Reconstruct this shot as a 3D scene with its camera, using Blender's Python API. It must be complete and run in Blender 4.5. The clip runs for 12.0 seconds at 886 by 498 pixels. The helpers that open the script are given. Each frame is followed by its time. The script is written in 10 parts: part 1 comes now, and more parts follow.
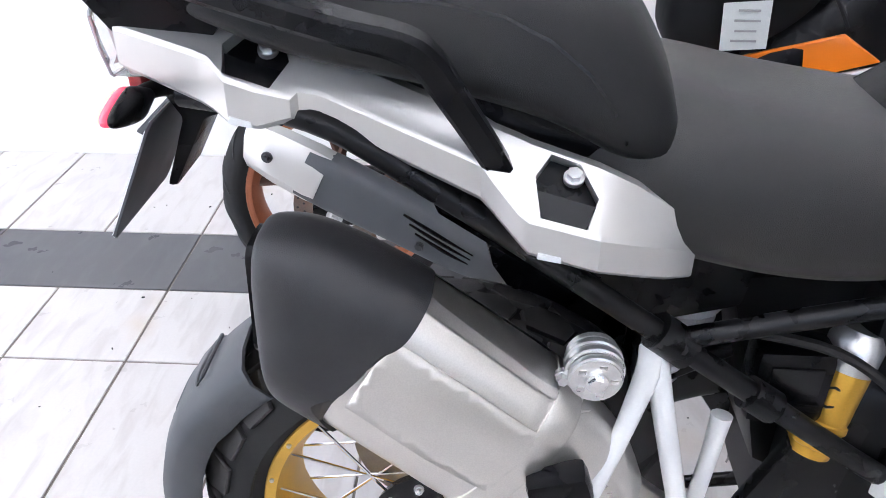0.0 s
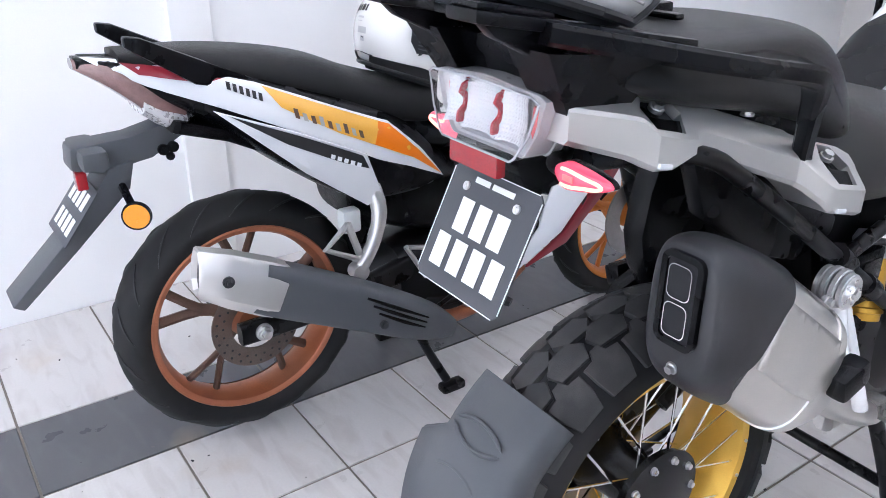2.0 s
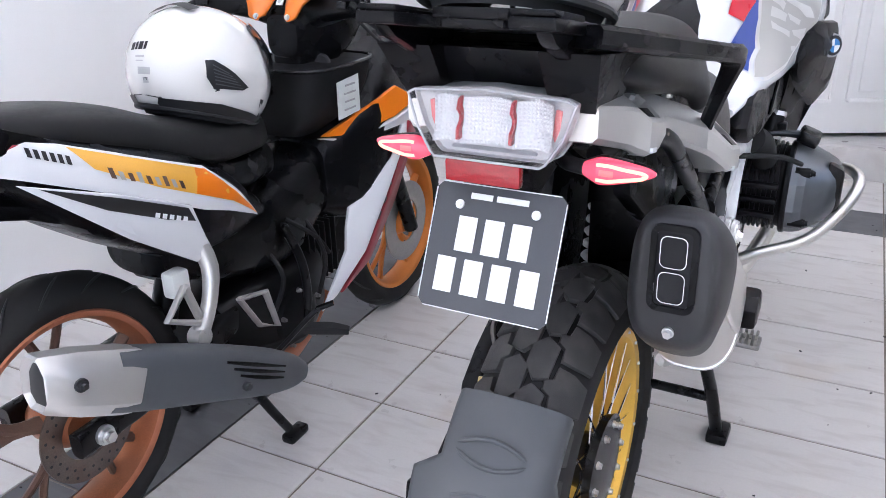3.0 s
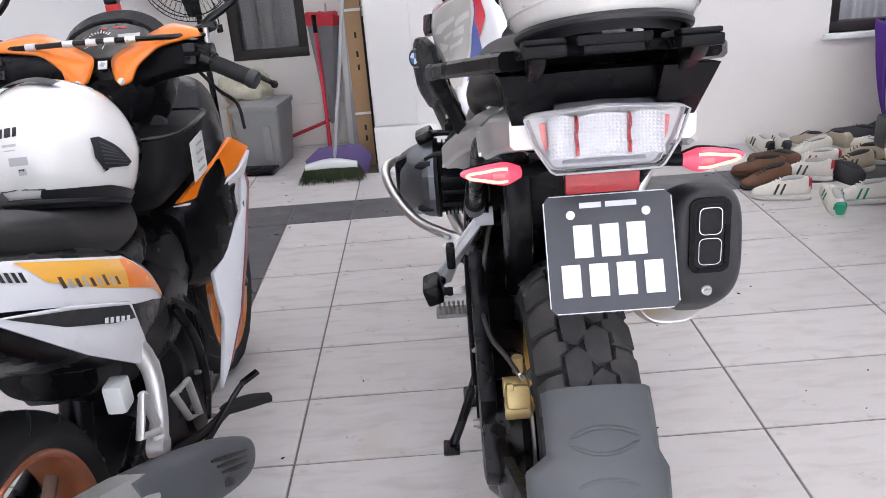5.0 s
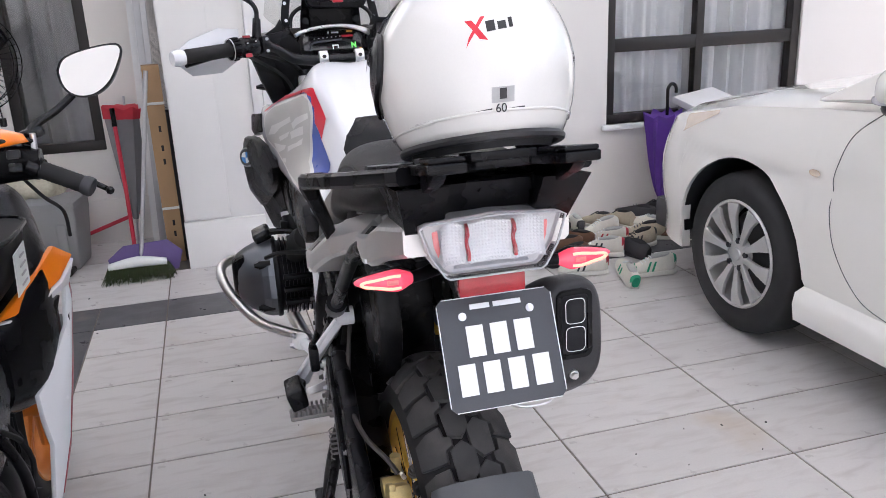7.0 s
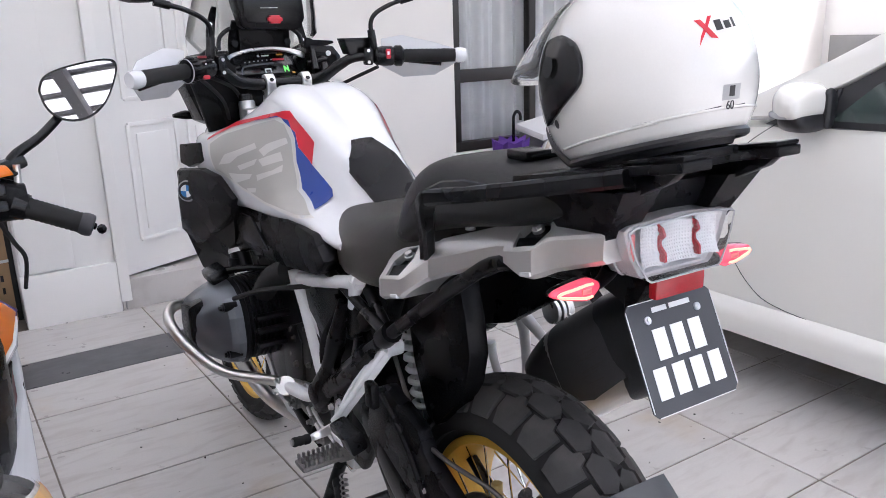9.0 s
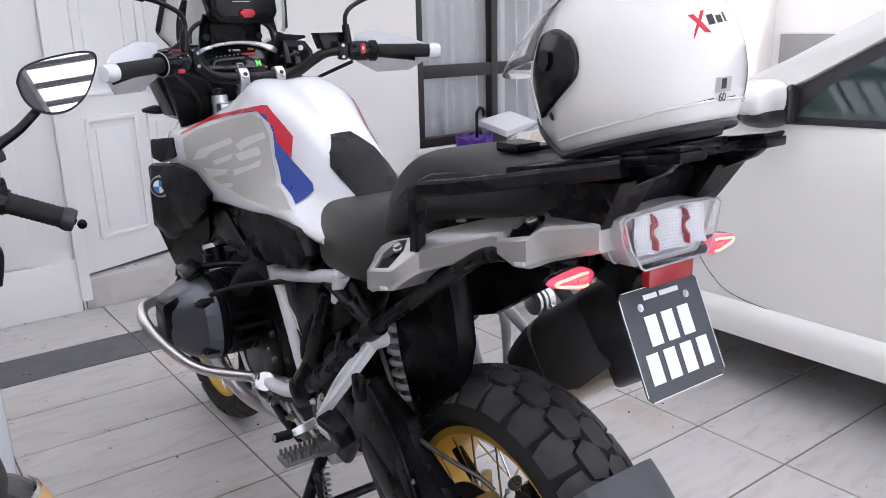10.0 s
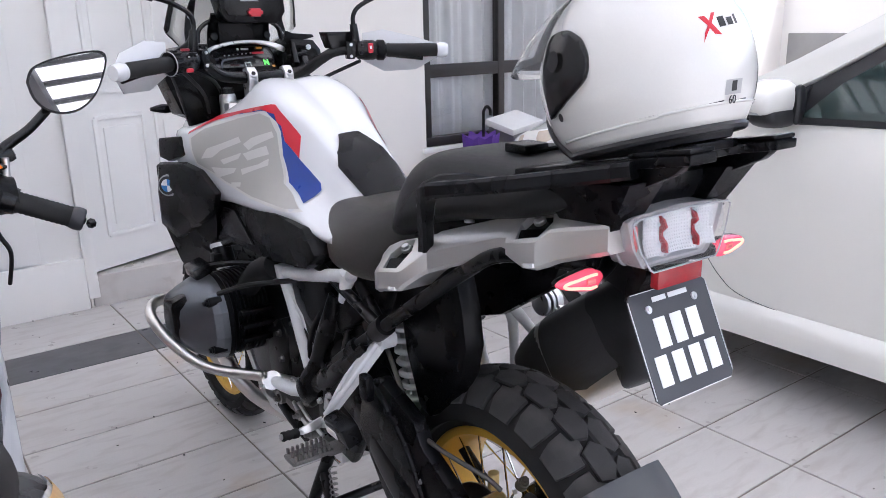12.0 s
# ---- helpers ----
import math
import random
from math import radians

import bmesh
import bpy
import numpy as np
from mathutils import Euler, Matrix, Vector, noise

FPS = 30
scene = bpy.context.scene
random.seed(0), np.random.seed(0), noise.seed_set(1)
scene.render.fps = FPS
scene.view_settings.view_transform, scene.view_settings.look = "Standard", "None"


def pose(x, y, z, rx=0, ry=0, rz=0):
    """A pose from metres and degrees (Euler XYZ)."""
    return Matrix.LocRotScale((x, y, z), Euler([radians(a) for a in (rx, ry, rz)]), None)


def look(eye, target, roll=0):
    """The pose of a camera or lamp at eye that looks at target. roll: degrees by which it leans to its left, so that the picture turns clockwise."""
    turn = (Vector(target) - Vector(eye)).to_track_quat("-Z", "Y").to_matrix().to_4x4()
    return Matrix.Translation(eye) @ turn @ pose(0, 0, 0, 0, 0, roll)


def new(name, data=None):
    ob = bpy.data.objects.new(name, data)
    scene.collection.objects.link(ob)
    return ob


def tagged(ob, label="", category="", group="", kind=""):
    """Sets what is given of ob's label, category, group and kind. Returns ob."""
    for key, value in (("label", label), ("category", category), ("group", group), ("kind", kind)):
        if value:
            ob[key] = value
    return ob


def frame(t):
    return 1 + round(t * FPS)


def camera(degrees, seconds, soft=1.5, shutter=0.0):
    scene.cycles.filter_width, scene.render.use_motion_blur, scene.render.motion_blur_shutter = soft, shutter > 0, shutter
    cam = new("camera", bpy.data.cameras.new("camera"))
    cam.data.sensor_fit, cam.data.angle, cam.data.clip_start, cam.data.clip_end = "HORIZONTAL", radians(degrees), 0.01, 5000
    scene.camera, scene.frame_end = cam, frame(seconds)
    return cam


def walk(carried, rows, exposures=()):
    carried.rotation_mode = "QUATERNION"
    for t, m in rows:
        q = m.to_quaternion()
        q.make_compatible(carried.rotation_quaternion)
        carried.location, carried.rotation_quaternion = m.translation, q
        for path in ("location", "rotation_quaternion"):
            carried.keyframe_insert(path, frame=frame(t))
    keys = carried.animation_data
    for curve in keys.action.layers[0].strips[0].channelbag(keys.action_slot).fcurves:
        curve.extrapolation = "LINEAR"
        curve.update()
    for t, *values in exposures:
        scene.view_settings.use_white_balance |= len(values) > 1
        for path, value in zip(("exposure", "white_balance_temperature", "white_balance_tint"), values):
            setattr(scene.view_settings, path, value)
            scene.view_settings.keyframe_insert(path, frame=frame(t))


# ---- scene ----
cam = camera(58.3, 12.0, soft=0.65)
PATH = [
    (0, (1.439, -2.185, 1.217), (-0.267, -2.256, 0.175), 0.4),
    (0.5, (1.475, -2.406, 1.222), (-0.252, -2.329, 0.216), 1.0),
    (1, (1.486, -2.628, 1.223), (-0.246, -2.339, 0.266), 1.1),
    (1.1, (1.464, -2.675, 1.209), (-0.267, -2.323, 0.272), 1.5),
    (1.5, (1.377, -2.847, 1.207), (-0.306, -2.222, 0.325), 1.4),
    (2, (1.32, -3.068, 1.22), (-0.167, -2.017, 0.392), 0.2),
    (2.5, (1.209, -3.234, 1.225), (0.037, -1.829, 0.417), -1.0),
    (3, (0.978, -3.316, 1.212), (0.135, -1.682, 0.425), -1.4),
    (3.2, (0.9, -3.348, 1.208), (0.205, -1.64, 0.432), -1.4),
    (4.8, (0.444, -3.459, 1.242), (0.397, -1.614, 0.469), -4.5),
    (5, (0.428, -3.47, 1.252), (0.421, -1.622, 0.487), -4.6),
    (5.5, (0.408, -3.483, 1.297), (0.509, -1.623, 0.568), -4.5),
    (6, (0.399, -3.475, 1.31), (0.611, -1.611, 0.617), -4.0),
    (6.5, (0.373, -3.459, 1.308), (0.738, -1.602, 0.661), -3.2),
    (7, (0.301, -3.465, 1.299), (0.818, -1.629, 0.698), -2.5),
    (7.2, (0.273, -3.444, 1.29), (0.853, -1.621, 0.706), -2.3),
    (8.8, (-0.132, -3.21, 1.278), (0.888, -1.574, 0.745), -1.8),
    (9, (-0.177, -3.2, 1.272), (0.877, -1.586, 0.739), -1.8),
    (9.5, (-0.227, -3.186, 1.272), (0.888, -1.615, 0.733), -1.6),
    (10, (-0.231, -3.179, 1.268), (0.914, -1.631, 0.726), -1.4),
    (10.5, (-0.225, -3.171, 1.269), (0.924, -1.627, 0.723), -1.3),
    (11, (-0.235, -3.17, 1.268), (0.91, -1.624, 0.723), -1.3),
    (11.5, (-0.237, -3.173, 1.268), (0.903, -1.622, 0.725), -1.3),
    (12, (-0.234, -3.176, 1.272), (0.899, -1.621, 0.726), -1.3),
]
walk(cam, [(t, look(eye, target, roll)) for t, eye, target, roll in PATH], exposures=((0.0, 1.74, 5750, 11), (1.0, 1.58, 5600, 11), (2.3, 1.6, 5600, 12), (3.1, 1.55, 5700, 13), (5.0, 1.55, 5950, 14), (7.0, 1.29, 5950, 14), (12.0, 1.27, 5750, 14)))

# ---- light ----
world = bpy.data.worlds.new("sky")
scene.world = world
world.use_nodes = True
wn = world.node_tree.nodes
wn.clear()
SUN_EL, SUN_AZ = 58.0, 150.0
sky = wn.new("ShaderNodeTexSky")
sky.sky_type = "NISHITA"
sky.sun_disc = False
sky.sun_elevation, sky.sun_rotation = radians(SUN_EL), radians(SUN_AZ)
sky.air_density, sky.dust_density, sky.ozone_density = 1.0, 4.0, 0.6
bg = wn.new("ShaderNodeBackground")
bg.inputs["Strength"].default_value = 0.15
wo = wn.new("ShaderNodeOutputWorld")
world.node_tree.links.new(sky.outputs[0], bg.inputs["Color"])
world.node_tree.links.new(bg.outputs[0], wo.inputs["Surface"])
sun = new("sun", bpy.data.lights.new("sun", "SUN"))
sun.data.energy, sun.data.angle, sun.data.color = 4.0, radians(14), (1.0, 0.96, 0.9)
sun.matrix_world = look((0, 0, 8), Vector((0, 0, 8)) - Vector((math.sin(radians(SUN_AZ)) * math.cos(radians(SUN_EL)), math.cos(radians(SUN_AZ)) * math.cos(radians(SUN_EL)), math.sin(radians(SUN_EL)))))

# ---- materials ----
def material(name, color, rough=0.5, metal=0.0, var=0.08, scale=30.0, bump=0.0, fine=400.0, coat=0.0, spec=0.5,
             trans=0.0, ior=1.45, alpha=1.0, emit=None, power=0.0, rvar=0.1, dust=None, dust_amount=0.0, island=0.0):
    """A principled material with two scales of variation, fine relief and an optional film of dust."""
    m = bpy.data.materials.new(name)
    m.use_nodes = True
    nt = m.node_tree
    b = nt.nodes["Principled BSDF"]
    L = nt.links.new
    tc = nt.nodes.new("ShaderNodeTexCoord")
    n1 = nt.nodes.new("ShaderNodeTexNoise")
    n1.inputs["Scale"].default_value, n1.inputs["Detail"].default_value = scale, 5
    n2 = nt.nodes.new("ShaderNodeTexNoise")
    n2.inputs["Scale"].default_value, n2.inputs["Detail"].default_value = fine, 3
    L(tc.outputs["Object"], n1.inputs["Vector"])
    L(tc.outputs["Object"], n2.inputs["Vector"])
    mix = nt.nodes.new("ShaderNodeMath")
    mix.operation = "ADD"
    L(n1.outputs["Fac"], mix.inputs[0])
    L(n2.outputs["Fac"], mix.inputs[1])
    mr = nt.nodes.new("ShaderNodeMapRange")
    mr.inputs["From Min"].default_value, mr.inputs["From Max"].default_value = 0.6, 1.4
    mr.inputs["To Min"].default_value, mr.inputs["To Max"].default_value = 1 - var, 1 + var
    L(mix.outputs[0], mr.inputs["Value"])
    tint = nt.nodes.new("ShaderNodeVectorMath")
    tint.operation = "SCALE"
    tint.inputs[0].default_value = color
    L(mr.outputs[0], tint.inputs["Scale"])
    out = tint.outputs["Vector"]
    if island:
        inf = nt.nodes.new("ShaderNodeObjectInfo")
        ir = nt.nodes.new("ShaderNodeMapRange")
        ir.inputs["To Min"].default_value, ir.inputs["To Max"].default_value = 1 - island, 1 + island
        L(inf.outputs["Random"], ir.inputs["Value"])
        t2 = nt.nodes.new("ShaderNodeVectorMath")
        t2.operation = "SCALE"
        L(out, t2.inputs[0])
        L(ir.outputs[0], t2.inputs["Scale"])
        out = t2.outputs["Vector"]
    if dust:
        n3 = nt.nodes.new("ShaderNodeTexNoise")
        n3.inputs["Scale"].default_value, n3.inputs["Detail"].default_value = scale * 0.4, 8
        L(tc.outputs["Object"], n3.inputs["Vector"])
        cr = nt.nodes.new("ShaderNodeMapRange")
        cr.inputs["From Min"].default_value, cr.inputs["From Max"].default_value = 0.45, 0.75
        cr.inputs["To Max"].default_value = dust_amount
        L(n3.outputs["Fac"], cr.inputs["Value"])
        mx = nt.nodes.new("ShaderNodeMix")
        mx.data_type = "RGBA"
        mx.inputs["B"].default_value = (*dust, 1)
        L(cr.outputs[0], mx.inputs["Factor"])
        L(out, mx.inputs["A"])
        out = mx.outputs["Result"]
    L(out, b.inputs["Base Color"])
    rr = nt.nodes.new("ShaderNodeMapRange")
    rr.inputs["From Min"].default_value, rr.inputs["From Max"].default_value = 0.3, 0.7
    rr.inputs["To Min"].default_value, rr.inputs["To Max"].default_value = max(0.02, rough - rvar * rough), min(1, rough + rvar * rough)
    L(n1.outputs["Fac"], rr.inputs["Value"])
    L(rr.outputs[0], b.inputs["Roughness"])
    b.inputs["Metallic"].default_value = metal
    b.inputs["Specular IOR Level"].default_value = spec
    b.inputs["Coat Weight"].default_value = coat
    b.inputs["Coat Roughness"].default_value = 0.05
    b.inputs["Transmission Weight"].default_value = trans
    b.inputs["IOR"].default_value = ior
    b.inputs["Alpha"].default_value = alpha
    if emit:
        b.inputs["Emission Color"].default_value = (*emit, 1)
        b.inputs["Emission Strength"].default_value = power
    if bump:
        bp = nt.nodes.new("ShaderNodeBump")
        bp.inputs["Strength"].default_value, bp.inputs["Distance"].default_value = bump, 0.001
        L(n2.outputs["Fac"], bp.inputs["Height"])
        L(bp.outputs[0], b.inputs["Normal"])
    return m


def tile_material(name, color, vein, island=0.04, rough=0.35):
    """Glazed stone-look tile: soft streaks along the tile, specks of dirt and brown stains."""
    m = material(name, color, rough, var=0.04, scale=9, bump=0.05, fine=160, island=island, rvar=0.3)
    nt = m.node_tree
    L = nt.links.new
    b = nt.nodes["Principled BSDF"]
    src = b.inputs["Base Color"].links[0].from_socket
    geo = nt.nodes.new("ShaderNodeNewGeometry")
    mp = nt.nodes.new("ShaderNodeMapping")
    mp.inputs["Scale"].default_value = (4.0, 15.0, 4.0)
    mp.inputs["Rotation"].default_value = (0, 0, 0.35)
    L(geo.outputs["Position"], mp.inputs["Vector"])
    n = nt.nodes.new("ShaderNodeTexNoise")
    n.inputs["Scale"].default_value, n.inputs["Detail"].default_value, n.inputs["Distortion"].default_value = 1.6, 9, 0.6
    L(mp.outputs[0], n.inputs["Vector"])
    r = nt.nodes.new("ShaderNodeMapRange")
    r.inputs["From Min"].default_value, r.inputs["From Max"].default_value, r.inputs["To Max"].default_value = 0.48, 0.7, 0.52
    L(n.outputs["Fac"], r.inputs["Value"])
    mx = nt.nodes.new("ShaderNodeMix")
    mx.data_type = "RGBA"
    mx.inputs["B"].default_value = (*vein, 1)
    L(r.outputs[0], mx.inputs["Factor"])
    L(src, mx.inputs["A"])
    out = mx.outputs["Result"]
    for sc, lo, hi, amount, tone in ((2.2, 0.63, 0.74, 0.4, (0.46, 0.34, 0.2)), (26.0, 0.72, 0.78, 0.5, (0.2, 0.17, 0.15))):
        s = nt.nodes.new("ShaderNodeTexNoise")
        s.inputs["Scale"].default_value, s.inputs["Detail"].default_value = sc, 4
        L(geo.outputs["Position"], s.inputs["Vector"])
        q = nt.nodes.new("ShaderNodeMapRange")
        q.inputs["From Min"].default_value, q.inputs["From Max"].default_value, q.inputs["To Max"].default_value = lo, hi, amount
        L(s.outputs["Fac"], q.inputs["Value"])
        m2 = nt.nodes.new("ShaderNodeMix")
        m2.data_type = "RGBA"
        m2.inputs["B"].default_value = (*tone, 1)
        L(q.outputs[0], m2.inputs["Factor"])
        L(out, m2.inputs["A"])
        out = m2.outputs["Result"]
    L(out, b.inputs["Base Color"])
    return m


def roof_material():
    """Milky translucent sheet."""
    m = material("milky_sheet", (0.84, 0.835, 0.82), 0.6, var=0.04, scale=2)
    nt = m.node_tree
    b = nt.nodes["Principled BSDF"]
    t = nt.nodes.new("ShaderNodeBsdfTranslucent")
    t.inputs["Color"].default_value = (0.9, 0.89, 0.875, 1)
    mix = nt.nodes.new("ShaderNodeMixShader")
    mix.inputs["Fac"].default_value = 0.72
    nt.links.new(b.outputs[0], mix.inputs[1])
    nt.links.new(t.outputs[0], mix.inputs[2])
    nt.links.new(mix.outputs[0], nt.nodes["Material Output"].inputs["Surface"])
    return m


M = {}
M["tile"] = tile_material("tile_light", (0.56, 0.538, 0.52), (0.41, 0.375, 0.355))
M["tile_dark"] = tile_material("tile_dark", (0.085, 0.085, 0.09), (0.12, 0.12, 0.125), 0.08)
M["sheet_roof"] = roof_material()
M["grout"] = material("grout", (0.2, 0.175, 0.15), 0.9, var=0.2, scale=40)
M["wall"] = material("wall_paint", (0.88, 0.875, 0.86), 0.75, var=0.025, scale=3, bump=0.12, fine=250, dust=(0.68, 0.66, 0.62), dust_amount=0.1)
M["wall_house"] = material("house_paint", (0.8, 0.77, 0.73), 0.75, var=0.025, scale=3, bump=0.12, fine=250, dust=(0.62, 0.58, 0.53), dust_amount=0.12)
M["door"] = material("door_paint", (0.86, 0.85, 0.83), 0.35, var=0.02, scale=5, bump=0.03)
M["concrete"] = material("concrete", (0.42, 0.4, 0.37), 0.85, var=0.2, scale=4, bump=0.3)
M["window_frame"] = material("window_frame", (0.022, 0.018, 0.016), 0.4, var=0.1)
M["glass"] = material("window_glass", (1, 1, 1), 0.02, trans=1.0, var=0.0, rvar=0)
M["curtain"] = material("curtain", (0.8, 0.81, 0.82), 0.9, var=0.05, scale=20)
M["curtain_grey"] = material("curtain_grey", (0.3, 0.3, 0.3), 0.9, var=0.15, scale=8)
# near-black: the unlit indoors' shade is put into this colour
M["room_shade"] = material("room_shade", (0.05, 0.045, 0.04), 0.8)
M["steel_dark"] = material("steel_dark", (0.05, 0.05, 0.055), 0.5, metal=0.4)
# motorcycles
M["black_plastic"] = material("black_plastic", (0.004, 0.004, 0.005), 0.27, spec=0.2, var=0.2, scale=12, bump=0.25, fine=900, dust=(0.03, 0.03, 0.03), dust_amount=0.06)
M["cap_plastic"] = material("cap_plastic", (0.018, 0.018, 0.02), 0.42, spec=0.5, var=0.3, scale=10, bump=0.3, fine=900, dust=(0.12, 0.12, 0.125), dust_amount=0.4)
M["black_smooth"] = material("black_smooth", (0.006, 0.006, 0.007), 0.25, spec=0.4, var=0.15, scale=10, bump=0.04)
M["grey_plastic"] = material("grey_plastic", (0.075, 0.08, 0.088), 0.55, var=0.14, scale=9, bump=0.25, fine=900, dust=(0.16, 0.16, 0.16), dust_amount=0.4)
M["black_frame"] = material("black_frame", (0.005, 0.005, 0.006), 0.28, spec=0.3, var=0.25, scale=20, bump=0.15, fine=700, dust=(0.07, 0.065, 0.06), dust_amount=0.14)
M["engine"] = material("engine_grey", (0.15, 0.16, 0.175), 0.32, metal=0.8, var=0.15, scale=14, bump=0.2, fine=800)
M["engine_black"] = material("engine_black", (0.005, 0.005, 0.006), 0.32, spec=0.22, metal=0.0, var=0.2, scale=14, bump=0.2)
M["seat"] = material("seat_vinyl", (0.01, 0.01, 0.0105), 0.42, spec=0.28, var=0.12, scale=7, bump=0.5, fine=1100, dust=(0.1, 0.09, 0.075), dust_amount=0.2)
b = M["seat"].node_tree.nodes["Principled BSDF"]
b.inputs["Sheen Weight"].default_value, b.inputs["Sheen Roughness"].default_value, b.inputs["Sheen Tint"].default_value = 0.03, 0.3, (0.9, 0.82, 0.7, 1)
# the tan film carries dust and also the sky's glare as colour
M["seat_dust_glare"] = material("seat_vinyl_dust_glare", (0.017, 0.016, 0.015), 0.4, spec=0.5, var=0.2, scale=6, bump=0.5, fine=1100, dust=(0.14, 0.125, 0.1), dust_amount=0.25)
b = M["seat_dust_glare"].node_tree.nodes["Principled BSDF"]
b.inputs["Sheen Weight"].default_value, b.inputs["Sheen Roughness"].default_value, b.inputs["Sheen Tint"].default_value = 0.12, 0.3, (0.9, 0.82, 0.7, 1)
M["white_gloss"] = material("white_gloss", (0.72, 0.73, 0.75), 0.25, coat=0.6, var=0.02, scale=5)
M["white_frame"] = material("white_frame", (0.8, 0.81, 0.82), 0.35, var=0.04, scale=40, dust=(0.3, 0.28, 0.25), dust_amount=0.2)
M["silver"] = material("silver_paint", (0.62, 0.61, 0.595), 0.34, metal=0.7, var=0.05, scale=10, bump=0.05, fine=1200)
M["steel"] = material("brushed_steel", (0.7, 0.68, 0.65), 0.34, metal=0.95, var=0.1, scale=9, bump=0.06, fine=600, rvar=0.2)
M["steel_grey"] = material("grey_steel", (0.11, 0.105, 0.1), 0.45, metal=0.7, var=0.12, scale=10, bump=0.15)
M["alu"] = material("aluminium", (0.72, 0.72, 0.72), 0.3, metal=0.9, var=0.08, scale=30, bump=0.06)
M["chrome"] = material("chrome", (0.85, 0.85, 0.85), 0.12, metal=1.0, var=0.02)
M["gold"] = material("gold_anodised", (0.72, 0.42, 0.06), 0.33, metal=0.75, var=0.08, scale=14)
M["gold_rim"] = material("gold_rim", (0.78, 0.47, 0.07), 0.38, metal=0.45, var=0.08, scale=14, dust=(0.3, 0.22, 0.1), dust_amount=0.3)
M["gold_cast"] = material("gold_cast", (0.56, 0.44, 0.2), 0.45, metal=0.6, var=0.14, scale=30)
M["rubber"] = material("rubber", (0.009, 0.009, 0.0095), 0.75, var=0.2, scale=16, bump=0.3, fine=500, dust=(0.045, 0.043, 0.04), dust_amount=0.25)
M["rubber_block"] = material("rubber_block", (0.036, 0.035, 0.035), 0.62, var=0.25, scale=40, bump=0.45, fine=700, dust=(0.13, 0.12, 0.11), dust_amount=0.45, island=0.15)
M["brake"] = material("brake_disc", (0.34, 0.33, 0.32), 0.34, metal=0.9, var=0.15, scale=50)
M["brake_dirty"] = material("brake_disc_dirty", (0.15, 0.125, 0.11), 0.42, metal=0.7, var=0.25, scale=40, dust=(0.2, 0.1, 0.06), dust_amount=0.5)
M["plate"] = material("plate_grey", (0.062, 0.066, 0.075), 0.5, var=0.06, scale=20, bump=0.05)
M["mark_white"] = material("mark_white", (0.8, 0.82, 0.83), 0.45, var=0.02)
M["mark_black"] = material("mark_black", (0.02, 0.02, 0.022), 0.4, var=0.05)
M["mark_grey"] = material("mark_grey", (0.4, 0.4, 0.4), 0.5, var=0.05)
M["panel_grey"] = material("panel_grey", (0.42, 0.41, 0.385), 0.42, var=0.03, scale=8)
M["panel_light"] = material("panel_light", (0.6, 0.59, 0.565), 0.42, var=0.03, scale=8)
M["red"] = material("red_paint", (0.58, 0.012, 0.03), 0.3, coat=0.4, var=0.04)
M["blue"] = material("blue_paint", (0.02, 0.055, 0.3), 0.3, coat=0.4, var=0.04)
M["blue_light"] = material("emblem_blue", (0.05, 0.22, 0.55), 0.3, coat=0.4, var=0.04)
M["orange"] = material("orange_paint", (0.82, 0.2, 0.006), 0.3, coat=0.5, var=0.04, scale=8)
M["orange_pale"] = material("orange_pale", (0.8, 0.42, 0.06), 0.32, coat=0.5, var=0.05, scale=10)
M["maroon"] = material("maroon_paint", (0.27, 0.015, 0.03), 0.32, coat=0.4, var=0.06)
M["copper_rim"] = material("copper_rim", (0.36, 0.115, 0.045), 0.4, metal=0.4, var=0.3, scale=14, dust=(0.2, 0.12, 0.08), dust_amount=0.5)
M["copper_bright"] = material("copper_bright", (0.48, 0.18, 0.095), 0.35, metal=0.4, var=0.15, scale=20)
M["orange_rim"] = material("orange_rim", (0.62, 0.2, 0.03), 0.4, metal=0.2, var=0.1, scale=16)
M["amber"] = material("amber_reflector", (0.85, 0.3, 0.005), 0.25, coat=0.6, var=0.1, scale=300)
M["red_reflector"] = material("red_reflector", (0.33, 0.008, 0.014), 0.2, coat=0.6, var=0.25, scale=500, bump=0.6, fine=700)
M["clear"] = material("clear_lens", (0.98, 0.98, 0.98), 0.03, trans=0.97, var=0.0, rvar=0, ior=1.03, coat=0.35)
M["screen_clear"] = material("clear_screen", (0.86, 0.86, 0.84), 0.04, trans=0.96, var=0.0, rvar=0, ior=1.06)
M["panel_dark"] = material("screen_scale_grey", (0.09, 0.09, 0.1), 0.4, var=0.0)
M["panel_dark_red"] = material("dark_red_key", (0.25, 0.02, 0.03), 0.45, var=0.05)
M["smoke"] = material("smoke_lens", (0.93, 0.94, 0.95), 0.05, trans=0.93, var=0.0, rvar=0, ior=1.15)
M["visor_dark"] = material("visor_dark", (0.03, 0.03, 0.035), 0.06, trans=0.3, var=0.0, rvar=0, coat=0.5)
M["lens_rim"] = material("lens_rim", (0.46, 0.46, 0.48), 0.2, coat=0.5, var=0.1, scale=60)
M["lamp_grey"] = material("lamp_grey", (0.52, 0.51, 0.52), 0.3, metal=0.15, var=0.1, scale=60)
M["reflector"] = material("lamp_reflector", (0.66, 0.66, 0.67), 0.28, metal=0.5, var=0.03, scale=120, bump=0.2, fine=300)
M["lamp_grid"] = material("lamp_grid", (0.66, 0.66, 0.68), 0.22, metal=0.25, var=0.0)
nt = M["lamp_grid"].node_tree
